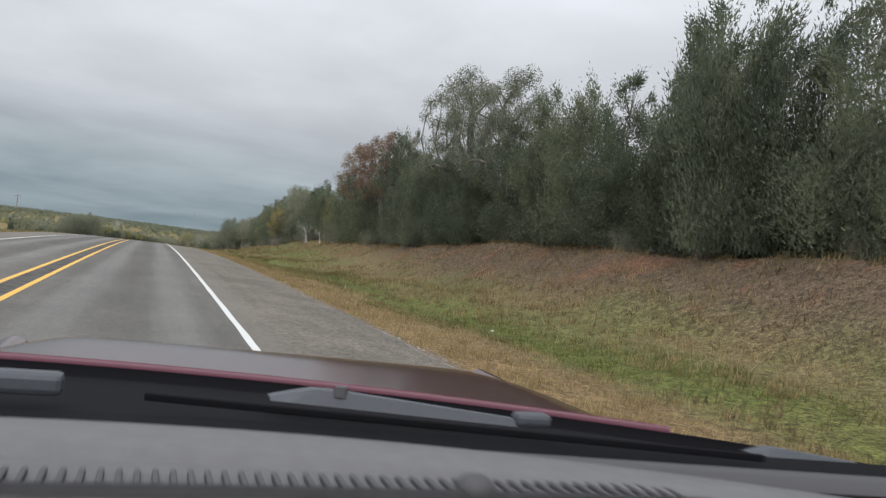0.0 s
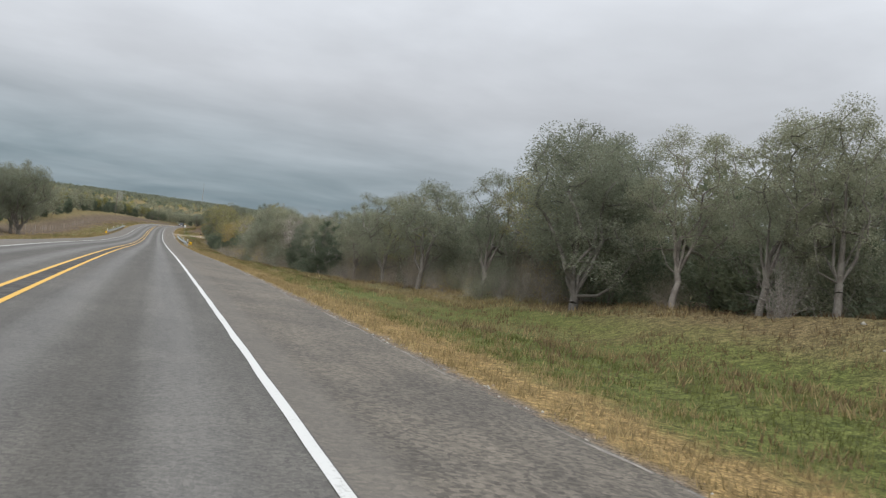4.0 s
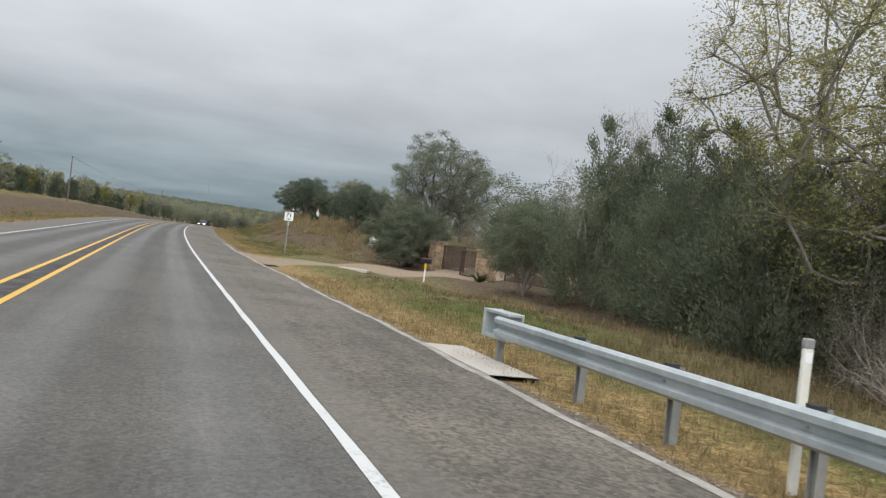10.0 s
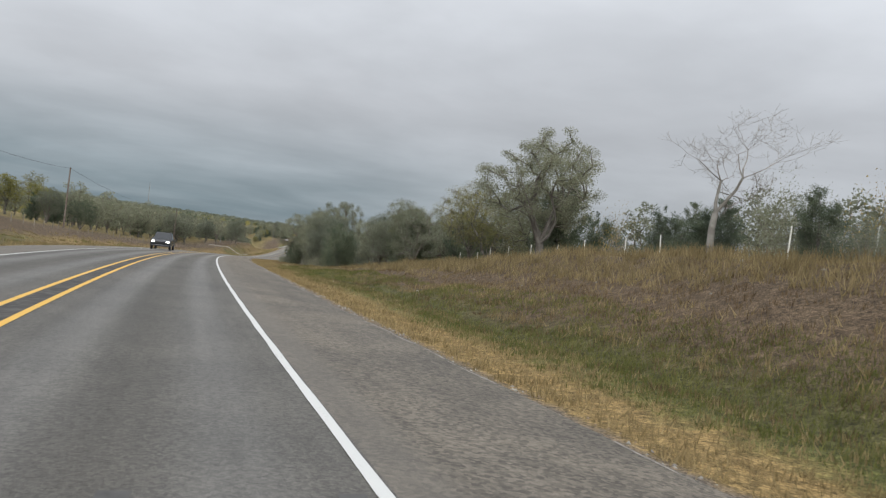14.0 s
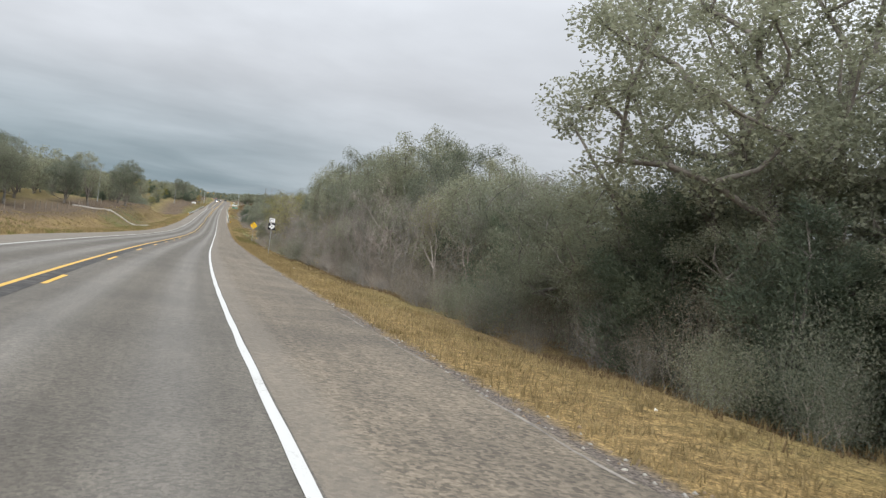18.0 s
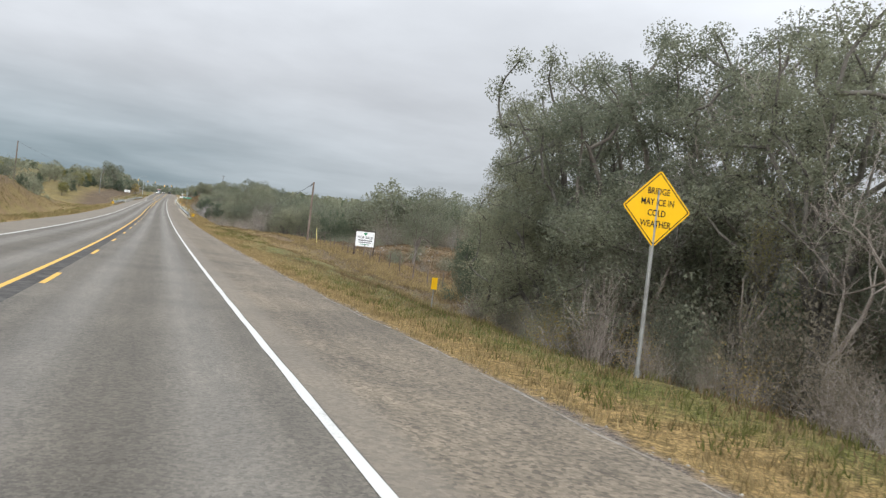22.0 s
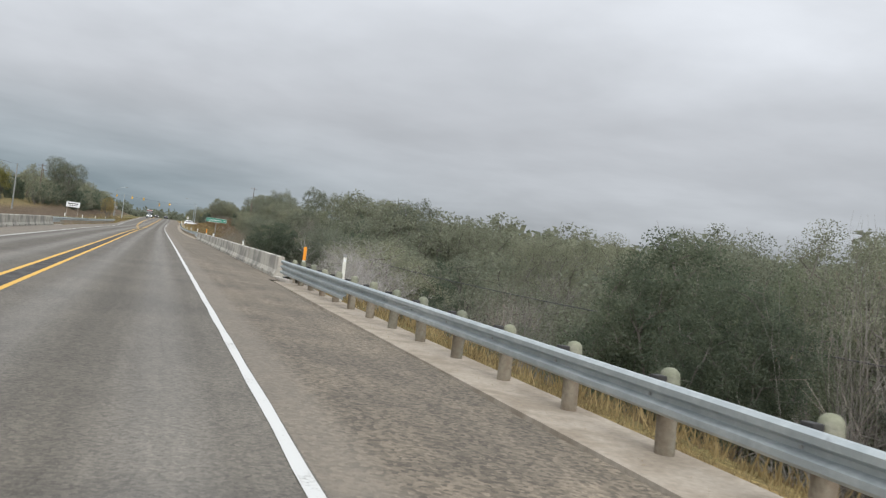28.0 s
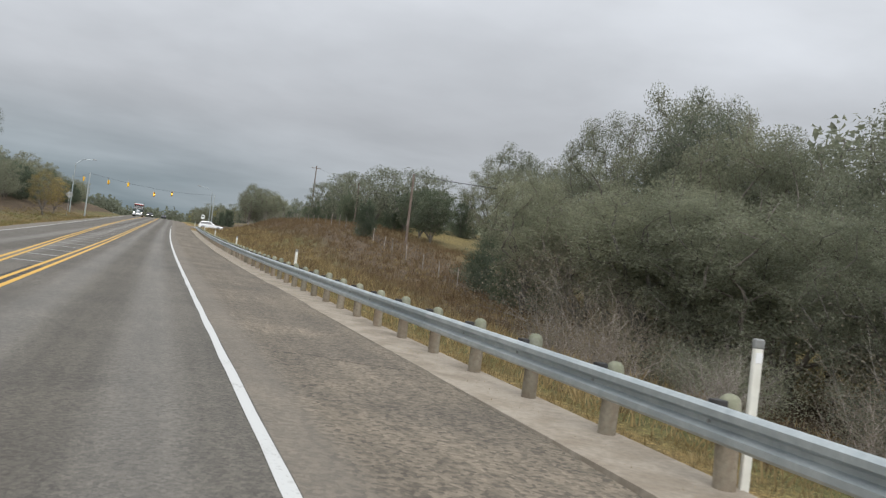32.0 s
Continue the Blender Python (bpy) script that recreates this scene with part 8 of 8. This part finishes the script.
# ---- the junction ----
def lamp_pole(s, lat, top, tip, label):
    """Steel pole with a curved lamp arm towards tip (metres right, metres up)."""
    z0 = ground_z(s, lat)
    p = thing("street_lamp", at(s, lat, z0), label, "street lamp", "street lamps")
    part("pole", rod(fresh(), (0, 0, -0.2), (0, 0, top - z0), 0.13, 0.08, 12), "galvanised", p)
    pts = [Vector((0, 0, top - z0)), Vector(((tip[0] - lat) * 0.4, 0, tip[1] - z0 - 0.25)), Vector((tip[0] - lat, 0, tip[1] - z0))]
    bm = fresh()
    for q, w in zip(pts, pts[1:]):
        rod(bm, q, w, 0.05, n=8)
    arm = part("arm", bm, "galvanised", p)
    part("luminaire", box(fresh(), pts[2] + Vector(((0.25 if tip[0] > lat else -0.25), 0, 0)), (0.7, 0.3, 0.16), 0.05), "dull_zinc", arm)


lamp_pole(1241, -17.3, 9.0, (-14.4, 10.2), "galvanised street lamp on a tall steel pole")
lamp_pole(1290, 10.2, 8.9, (7.1, 9.9), "galvanised street lamp on a tall steel pole")
sp = [utility_pole(1241, -14.6, ground_z(1241, -14.6), 7.7, 0.15, "galvanised", 0, "steel strain pole carrying the signal wire"), utility_pole(1291, 10.9, ground_z(1291, 10.9), 8.2, 0.15, "galvanised", 0, "steel strain pole carrying the signal wire"),
      utility_pole(1300, -24, ground_z(1300, -24), 8.4, 0.15, "galvanised", 0, "steel strain pole carrying the signal wire")]
wire_run([sp[0], sp[1]], 0.9, "span_wire", "black span wire carrying the traffic signals", 0.02)
wire_run([sp[0], sp[2]], 0.5, "span_wire", "black span wire carrying the traffic signals", 0.02)


def signal(s, lat, z, turn, lit=True):
    g = thing("traffic_signal", at(s, lat, z, turn), "amber-housed traffic signal hanging from a span wire", "traffic light", "traffic signals")
    part("housing", box(fresh(), (0, 0, 0), (0.36, 0.24, 1.05), 0.03), "sign_yellow", g)
    part("hanger", rod(fresh(), (0, 0, 0.5), (0, 0, 1.2), 0.03, n=6), "dull_zinc", g)
    for k in (-1, 0, 1):
        part("lens", rod(fresh(), (0, -0.125, k * 0.33), (0, -0.15, k * 0.33), 0.13, n=14), "signal_amber" if lit and k == 0 else "sign_black", g)
        bm = fresh()
        for i in range(9):
            a0, a1 = math.pi * i / 9, math.pi * (i + 1) / 9
            v = [bm.verts.new((0.15 * math.cos(q), y, k * 0.33 + 0.15 * math.sin(q))) for q, y in ((a0, -0.12), (a1, -0.12), (a1, -0.36), (a0, -0.36))]
            bm.faces.new(v)
        part("visor", bm, "sign_yellow", g)


signal(1270, -3.4, 5.7, 0)
signal(1272, 0.4, 6.4, 0)
signal(1274, -9.4, 7.2, 70, False)
signal(1276, -13.8, 7.2, 70, False)
signal(1285, -20.0, 7.4, 100, False)
sg = thing("diamond_sign", at(1223, -15.6, 0), "back of a grey diamond sign on a post", "road sign", "road signs")
sign_post(sg, ground_z(1223, -15.6), 3.4)
plate("panel", [(x, z + 2.9) for x, z in turned(rect(0.9, 0.9, 0, 0, 0.05), 45)], 0.0, "dull_zinc", sg)
bb = thing("billboard", at(1094.6, -14.5, 0, 10), "small white roadside board on two posts", "sign")
plate("panel", rect(2.2, 0.9, 0, 2.6), 0.0, "sign_white", bb, 0.03)
plate("bar", rect(1.7, 0.14, 0, 2.75), -0.004, "sign_black", bb)
plate("bar", rect(1.3, 0.10, 0, 2.45), -0.004, "sign_black", bb)
for x in (-0.9, 0.9):
    part("post", box(fresh(), (x, 0.06, (2.9 + ground_z(1094.6, -14.5)) / 2), (0.09, 0.09, 2.9 - ground_z(1094.6, -14.5) + 0.2), 0.006), "fence_wood", bb)
sg = thing("side_sign", at(1262, 7.6, 0), "white rectangular sign on a post by the side road", "road sign", "road signs")
sign_post(sg, ground_z(1262, 7.6), 2.6)
plate("panel", rect(0.7, 0.9, 0, 2.1, 0.04), 0.0, "sign_white", sg)
plate("bar", rect(0.45, 0.3, 0, 2.2), -0.004, "sign_black", sg)
ss, ll = np.meshgrid(np.linspace(1226, 1252, 8), np.linspace(3.9, 60, 24), indexing="ij")
n, k = ss.shape
fs = [(i * k + j, i * k + j + 1, (i + 1) * k + j + 1, (i + 1) * k + j) for i in range(n - 1) for j in range(k - 1)]
zz = rise(ss, ll) + 0.06
tagged(new("side_road", mesh_from("side_road", place(ss, ll, zz).reshape(-1, 3), fs, "shoulder_asphalt", np.stack([ll.ravel(), ss.ravel()], -1))), "grey side road joining the highway", "road", kind="structure")


# ---- vehicles ----
def wheel(parent, x, y, r, w=0.22):
    t = part("wheel", rod(fresh(), (x - w / 2, y, r), (x + w / 2, y, r), r, n=20), "tyre", parent)
    sx = 1 if x > 0 else -1
    part("rim", rod(fresh(), (x + sx * (w / 2 - 0.01), y, r), (x + sx * (w / 2 + 0.02), y, r), r * 0.62, r * 0.5, 14), "chrome", t)


def side_body(profile, width, tuck=0.0):
    """A vehicle shell from its side outline (y along, z up), narrowed towards the top."""
    bm = fresh()
    hi = max(z for _, z in profile)
    lo = min(z for _, z in profile)
    mid = lo + (hi - lo) * 0.55
    rows = []
    for sgn in (-1, 1):
        rows.append([bm.verts.new((sgn * (width / 2 - tuck * max(0.0, (z - mid) / (hi - mid))), y, z)) for y, z in profile])
    bm.faces.new(rows[0])
    bm.faces.new(rows[1][::-1])
    n = len(profile)
    for i in range(n):
        j = (i + 1) % n
        bm.faces.new((rows[0][j], rows[0][i], rows[1][i], rows[1][j]))
    bmesh.ops.recalc_face_normals(bm, faces=bm.faces)
    bmesh.ops.bevel(bm, geom=[e for e in bm.edges], offset=0.035, segments=2, affect="EDGES")
    return bm


def car(m, label, paint_, kind="suv", lit=False, name="car"):
    """Front towards -y."""
    c = thing(name, m, label, "car", "vehicles on the road")
    if kind == "suv":
        body = ((-2.3, 0.35), (2.3, 0.35), (2.35, 0.75), (2.3, 1.02), (-0.9, 1.02), (-2.15, 0.88), (-2.35, 0.62))
        cab = ((-0.85, 1.0), (2.25, 1.0), (2.05, 1.38), (1.7, 1.66), (0.1, 1.68))
        glass = ((-0.60, 1.06), (2.05, 1.06), (1.86, 1.36), (1.6, 1.58), (0.15, 1.60))
        w = 1.85
    elif kind == "pickup":
        body = ((-2.9, 0.45), (2.9, 0.45), (2.9, 1.12), (1.0, 1.12), (-1.1, 1.16), (-2.75, 1.06), (-2.95, 0.75))
        cab = ((-1.05, 1.1), (1.0, 1.1), (0.85, 1.88), (-0.25, 1.9))
        glass = ((-0.85, 1.18), (0.88, 1.18), (0.76, 1.78), (-0.2, 1.8))
        w = 2.0
    else:
        body = ((-2.3, 0.3), (2.3, 0.3), (2.3, 0.85), (1.6, 0.95), (-0.9, 0.95), (-2.2, 0.78), (-2.35, 0.55))
        cab = ((-0.8, 0.93), (1.7, 0.93), (1.0, 1.42), (-0.05, 1.44))
        glass = ((-0.6, 0.97), (1.45, 0.97), (0.95, 1.36), (0.0, 1.38))
        w = 1.8
    part("body", side_body(body, w), paint_, c)
    cb = part("cabin", side_body(cab, w * 0.94, 0.16), paint_, c)
    part("side_window", side_body(glass, w * 0.945 + 0.015, 0.15), "car_glass", cb, "dark side windows")
    fy, fz = cab[0]
    ry, rz = cab[-1]
    bm = fresh()
    v = [bm.verts.new(p) for p in ((-w * 0.41, fy + 0.03, fz + 0.05), (w * 0.41, fy + 0.03, fz + 0.05), (w * 0.36, ry - 0.05, rz - 0.06), (-w * 0.36, ry - 0.05, rz - 0.06))]
    bm.faces.new(v)
    bmesh.ops.translate(bm, vec=(0, -0.03, 0.015), verts=bm.verts)
    bmesh.ops.solidify(bm, geom=bm.faces[:], thickness=0.02)
    part("windscreen", bm, "car_glass", cb)
    y0 = body[-1][0]
    for x in (-w * 0.36, w * 0.36):
        part("headlight", box(fresh(), (x, y0 + 0.06, body[-1][1] + 0.13), (0.34, 0.14, 0.13), 0.02), "headlamp" if lit else "chrome", c)
        part("mirror", box(fresh(), (math.copysign(w * 0.52, x), fy + 0.35, fz + 0.06), (0.2, 0.1, 0.14), 0.03), paint_, c)
    part("grille", box(fresh(), (0, y0 + 0.0, body[-1][1] + 0.02), (w * 0.5, 0.06, 0.24), 0.02), "sign_black", c)
    part("bumper", box(fresh(), (0, y0 + 0.02, 0.48), (w * 0.96, 0.14, 0.16), 0.04), "car_dark", c)
    yw = abs(y0) * 0.63
    for x in (-w / 2 + 0.08, w / 2 - 0.08):
        for y in (-yw, yw):
            wheel(c, x, y, 0.36)
    return c


car(at(1242, 8.7, -0.34, 82), "white sport utility car waiting in the side road", "car_white", "suv")
car(at(562, -5.1, 0.0, 0), "dark pickup truck with its headlights lit", "car_dark", "pickup", True, "pickup_truck")
car(at(1330, -4.7, 0.0, 0), "dark saloon car coming along the highway", "car_dark", "saloon", True)
car(at(1400, 0.0, 0.0, 180), "dark car driving away along the highway", "car_dark", "suv")
tk = thing("truck", at(1288, -7.0, 0.0), "dark green truck with a white and red roof and chrome grille", "truck", "vehicles on the road")
part("hood", side_body(((0.0, 0.75), (1.9, 0.75), (1.9, 1.95), (0.1, 1.7)), 1.5), "truck_green", tk)
cb = part("cab", side_body(((1.8, 0.75), (3.8, 0.75), (3.8, 3.1), (2.3, 3.15), (1.85, 2.0)), 2.2, 0.08), "truck_green", tk)
bm = fresh()
bm.faces.new([bm.verts.new(p) for p in ((-0.95, 1.80, 2.05), (0.95, 1.80, 2.05), (0.9, 2.17, 2.9), (-0.9, 2.17, 2.9))])
bmesh.ops.solidify(bm, geom=bm.faces[:], thickness=0.02)
part("windscreen", bm, "car_glass", cb)
part("grille", box(fresh(), (0, -0.03, 1.2), (0.95, 0.08, 0.85), 0.03), "chrome", tk, "chrome grille")
part("bumper", box(fresh(), (0, -0.12, 0.58), (2.35, 0.2, 0.38), 0.05), "chrome", tk, "chrome bumper")
for x in (-0.85, 0.85):
    part("fender", box(fresh(), (x, 0.75, 1.0), (0.5, 1.5, 0.5), 0.12), "truck_green", tk)
    part("headlight", box(fresh(), (x, -0.02, 1.05), (0.3, 0.1, 0.2), 0.03), "headlamp", tk)
    part("exhaust_stack", rod(fresh(), (x * 1.35, 3.9, 0.9), (x * 1.35, 3.9, 3.7), 0.09), "chrome", tk)
    wheel(tk, x * 1.15, 0.8, 0.5, 0.3)
    for y in (7.0, 8.3):
        wheel(tk, x * 1.15, y, 0.5, 0.45)
part("roof_fairing", box(fresh(), (0, 2.9, 3.22), (2.1, 1.7, 0.30), 0.08), "sign_white", cb, "white roof")
part("roof_band", box(fresh(), (0, 2.02, 3.12), (2.12, 0.06, 0.14), 0.02), "truck_red", cb, "red band")
part("chassis", box(fresh(), (0, 6.0, 0.85), (0.9, 8.5, 0.3), 0.02), "car_dark", tk)


# ---- cracks and tyre marks in the pavement ----
material("tar_crack", (0.022, 0.021, 0.020), 0.9, 0, 0.3, 30)
material("tyre_mark", (0.072, 0.070, 0.067), 0.85, 0, 0.4, 12, 0, (0.095, 0.092, 0.087))


def crack(s, lo, hi, seed):
    """A thin wandering crack across the pavement."""
    rr = random.Random(seed)
    n = 18
    lat = np.linspace(lo, hi, n)
    along = s + np.cumsum([rr.uniform(-0.07, 0.07) for _ in range(n)]) + (lat - lo) * rr.uniform(-0.25, 0.25)
    wid = np.array([0.006 + 0.014 * rr.random() for _ in range(n)])
    ss = np.stack([along - wid, along + wid], 1)
    ll = np.repeat(lat[:, None], 2, 1)
    v = place(ss, ll, crown(ss, ll) + 0.003).reshape(-1, 3)
    fs = [(2 * i, 2 * i + 2, 2 * i + 3, 2 * i + 1) for i in range(n - 1)]
    return tagged(new("crack", mesh_from("crack", v, fs, "tar_crack")), "thin dark crack across the worn pavement", "crack", kind="structure")


for i, (s_, lo, hi) in enumerate(((1052.5, 1.6, 3.9), (1058.2, 1.4, 3.6), (1066.5, 1.8, 4.0), (1071.0, -1.6, 0.9), (1079.4, 1.4, 3.9), (1086.0, 2.0, 4.0), (1093.5, 1.4, 3.2), (986.0, 0.2, 1.0), (561, 1.5, 3.8), (572.4, -1.9, 0.6), (585.7, 1.6, 4.0), (31.0, 1.5, 3.7), (46.5, -1.5, 1.0), (209.5, 1.6, 3.9), (281.0, 1.4, 3.8), (404.0, 1.5, 3.9), (640.2, 1.5, 4.0), (655.8, 1.8, 3.8), (772.0, 1.5, 3.7), (849.0, 1.5, 3.9))):
    crack(s_, lo, hi, 90 + i)
for off, lab in ((-0.2, "faint dark skid mark curving across the lane"), (-1.55, "faint dark skid mark curving across the lane")):
    strip("skid_mark", steps((447, 476, 1.0)), lambda s, off=off: off + 0.0016 * (s - 447) ** 2 - 0.09, lambda s, off=off: off + 0.0016 * (s - 447) ** 2 + 0.09, 0.003, "tyre_mark", 2, lab)

# ---- the front of the dark red car ----
material("car_red", (0.045, 0.016, 0.018), 0.16, 0.15, 0.08, 40, 0, (0.055, 0.022, 0.022), spec=0.5)
material("rim_red", (0.085, 0.020, 0.034), 0.35, 0.1, spec=0.4)
material("dash_grey", (0.105, 0.102, 0.104), 0.62, 0, 0.10, 220, 0.12, (0.115, 0.112, 0.114))
material("dash_dark", (0.060, 0.058, 0.060), 0.7, 0, 0.1, 120)
material("cowl_black", (0.006, 0.006, 0.007), 0.9, 0, 0.2, 60, spec=0.08)
material("wiper_grey", (0.055, 0.060, 0.068), 0.5, 0, 0.15, 60)
CAR = thing("car", at(0, 0, 0) @ pose(0, 0, 0, 1.67), "front of a dark red car with grey dashboard", "car")


def front_edge(x):
    return 1.42 - 0.19 * (x + 0.3) ** 2


def rim_line(x):
    return 2.72 - 0.055 * (x + 0.5) - 0.125 * (x + 0.5) ** 2


def skin(xs, rows, thick=0.0):
    """A sheet across the car: for each x the (y, z) points given by rows(x)."""
    pts = [[(x, y, z) for y, z in rows(x)] for x in xs]
    k = len(pts[0])
    v = [p for r in pts for p in r]
    f = [(i * k + j, (i + 1) * k + j, (i + 1) * k + j + 1, i * k + j + 1) for i in range(len(xs) - 1) for j in range(k - 1)]
    bm = fresh()
    vs = [bm.verts.new(p) for p in v]
    for q in f:
        bm.faces.new([vs[i] for i in q]).smooth = True
    if thick:
        bmesh.ops.solidify(bm, geom=bm.faces[:], thickness=thick)
    bmesh.ops.recalc_face_normals(bm, faces=bm.faces)
    return bm


XS = np.linspace(-0.75, 1.36, 36)
dash = part("dashboard", skin(XS, lambda x: [(0.62, 1.02), (0.72, 1.13), (0.82, 1.165), (0.93, 1.176), (front_edge(x) - 0.30, 1.183), (front_edge(x) - 0.285, 1.172), (front_edge(x) - 0.265, 1.172), (front_edge(x) - 0.25, 1.186), (front_edge(x) - 0.12, 1.182), (front_edge(x) - 0.02, 1.164), (front_edge(x), 1.15), (front_edge(x) + 0.02, 1.04)]), "dash_grey", CAR, "soft grey plastic dashboard")
for i in range(46):
    x = -0.30 + i * 0.0205
    y = 1.035 - 0.05 * max(0.0, x) ** 1.5
    part("slat", box(fresh(), (x, y, 1.183), (0.008, 0.062 if 1 < i < 44 else 0.04, 0.012), 0.003), "dash_dark", dash)
part("vent_frame", skin(np.linspace(-0.32, 0.66, 24), lambda x: [(0.985 - 0.05 * max(0, x) ** 1.5, 1.180), (0.99 - 0.05 * max(0, x) ** 1.5, 1.192), (0.998 - 0.05 * max(0, x) ** 1.5, 1.192), (1.003 - 0.05 * max(0, x) ** 1.5, 1.18)], 0.002), "dash_dark", dash)
bm = fresh()
bmesh.ops.create_uvsphere(bm, u_segments=16, v_segments=10, radius=0.024, matrix=Matrix.Translation((0.30, 1.0, 1.192)) @ Matrix.Diagonal((1.1, 1, 0.8, 1)))
for f in bm.faces:
    f.smooth = True
part("sun_sensor", bm, "dash_dark", dash, "small dark sensor dome")
part("cowl", skin(np.linspace(-0.75, 1.95, 36), lambda x: [(front_edge(min(x, 1.36)) + 0.022, 1.075), (1.62 - 0.1 * max(0, x), 1.055), (1.9 - 0.12 * max(0, x), 1.062), (1.97 - 0.12 * max(0, x), 1.045), (rim_line(x) - 0.10, 1.0), (rim_line(x) - 0.01, 0.99), (rim_line(x) - 0.005, 1.024)]), "cowl_black", CAR, "black plastic cowl below the windscreen")
part("rubber_seal", skin(np.linspace(-0.75, 1.9, 34), lambda x: [(1.60 - 0.12 * max(0, x), 1.056), (1.615 - 0.12 * max(0, x), 1.085), (1.66 - 0.12 * max(0, x), 1.088), (1.68 - 0.12 * max(0, x), 1.056)]), "dash_dark", CAR)
part("hood_lip", skin(np.linspace(-0.75, 1.45, 40), lambda x: [(rim_line(x) - 0.006, 1.022), (rim_line(x) - 0.004, 1.036), (rim_line(x), 1.042), (rim_line(x) + 0.03, 1.036)]), "rim_red", CAR, "glossy red rear lip of the hood")
hood = part("hood", skin(np.linspace(-0.62, 1.48, 40), lambda x: [(rim_line(x) + 0.012 + (3.95 - rim_line(x)) * q, 1.036 - 0.02 * q - 0.30 * max(0.0, q - 0.35) ** 1.8 - 0.10 * max(0.0, abs(x - 0.43) - 0.75) ** 1.5 * 4) for q in np.linspace(0, 1, 14)]), "car_red", CAR, "dark red painted hood")
for sgn in (-1, 1):
    x0 = 0.43 + sgn * 1.05
    part("fender", box(box(box(fresh(), (x0, 1.95, 0.70), (0.12, 0.75, 0.55), 0.04), (x0, 3.72, 0.62), (0.14, 0.55, 0.42), 0.05), (x0, 2.85, 0.86), (0.12, 1.9, 0.16), 0.05), "car_red", CAR)
    wheel(CAR, x0 - sgn * 0.10, 2.88, 0.37)
    part("headlight", box(fresh(), (0.43 + sgn * 0.78, 3.93, 0.74), (0.42, 0.14, 0.14), 0.04), "chrome", CAR)
part("bumper", box(fresh(), (0.43, 3.98, 0.48), (2.05, 0.24, 0.34), 0.08), "car_red", CAR)
part("grille", box(fresh(), (0.43, 4.0, 0.73), (1.0, 0.10, 0.14), 0.03), "sign_black", CAR)
part("firewall", box(fresh(), (0.43, 1.62, 0.70), (1.9, 0.08, 0.62), 0.02), "cowl_black", CAR)


def wiper(x0, y0, x1, y1, z, lift):
    bm = fresh()
    n = 12
    rows = []
    for i in range(n + 1):
        f = i / n
        x, y = x0 + (x1 - x0) * f, y0 + (y1 - y0) * f
        h = lift * (1 - 0.6 * f) * min(1.0, 4.5 * f + 0.15)
        w = 0.035 * (1 - 0.55 * f)
        rows.append([bm.verts.new(p) for p in ((x, y - w, z), (x, y - w * 0.6, z + h), (x, y + w * 0.6, z + h), (x, y + w, z))])
    for a, b in zip(rows, rows[1:]):
        for j in range(3):
            bm.faces.new((a[j], b[j], b[j + 1], a[j + 1]))
    bm.faces.new(rows[0])
    bm.faces.new(rows[-1][::-1])
    bmesh.ops.recalc_face_normals(bm, faces=bm.faces)
    return bm


wp = part("wiper", wiper(0.19, 2.09, 0.80, 1.90, 1.075, 0.045), "wiper_grey", CAR, "grey wiper arm lying on the cowl")
part("pivot_cap", rod(fresh(), (0.36, 2.03, 1.10), (0.36, 2.03, 1.125), 0.022, 0.018, 14), "dash_dark", wp)
part("tip", box(fresh(), (0.84, 1.90, 1.093), (0.10, 0.05, 0.035), 0.012), "wiper_grey", wp)
part("blade", box(fresh(), (0.62, 1.80, 1.085), (1.5, 0.014, 0.018), 0.004, (0, 0, -14)), "cowl_black", wp)
wp = part("wiper", wiper(-0.62, 2.02, -0.33, 2.0, 1.075, 0.05), "wiper_grey", CAR, "grey wiper arm lying on the cowl")
part("tip", box(fresh(), (-0.36, 2.0, 1.10), (0.16, 0.06, 0.05), 0.014), "wiper_grey", wp)
wp = part("wiper", wiper(1.46, 1.80, 1.74, 1.70, 1.05, 0.03), "wiper_grey", CAR, "grey wiper arm lying on the cowl")
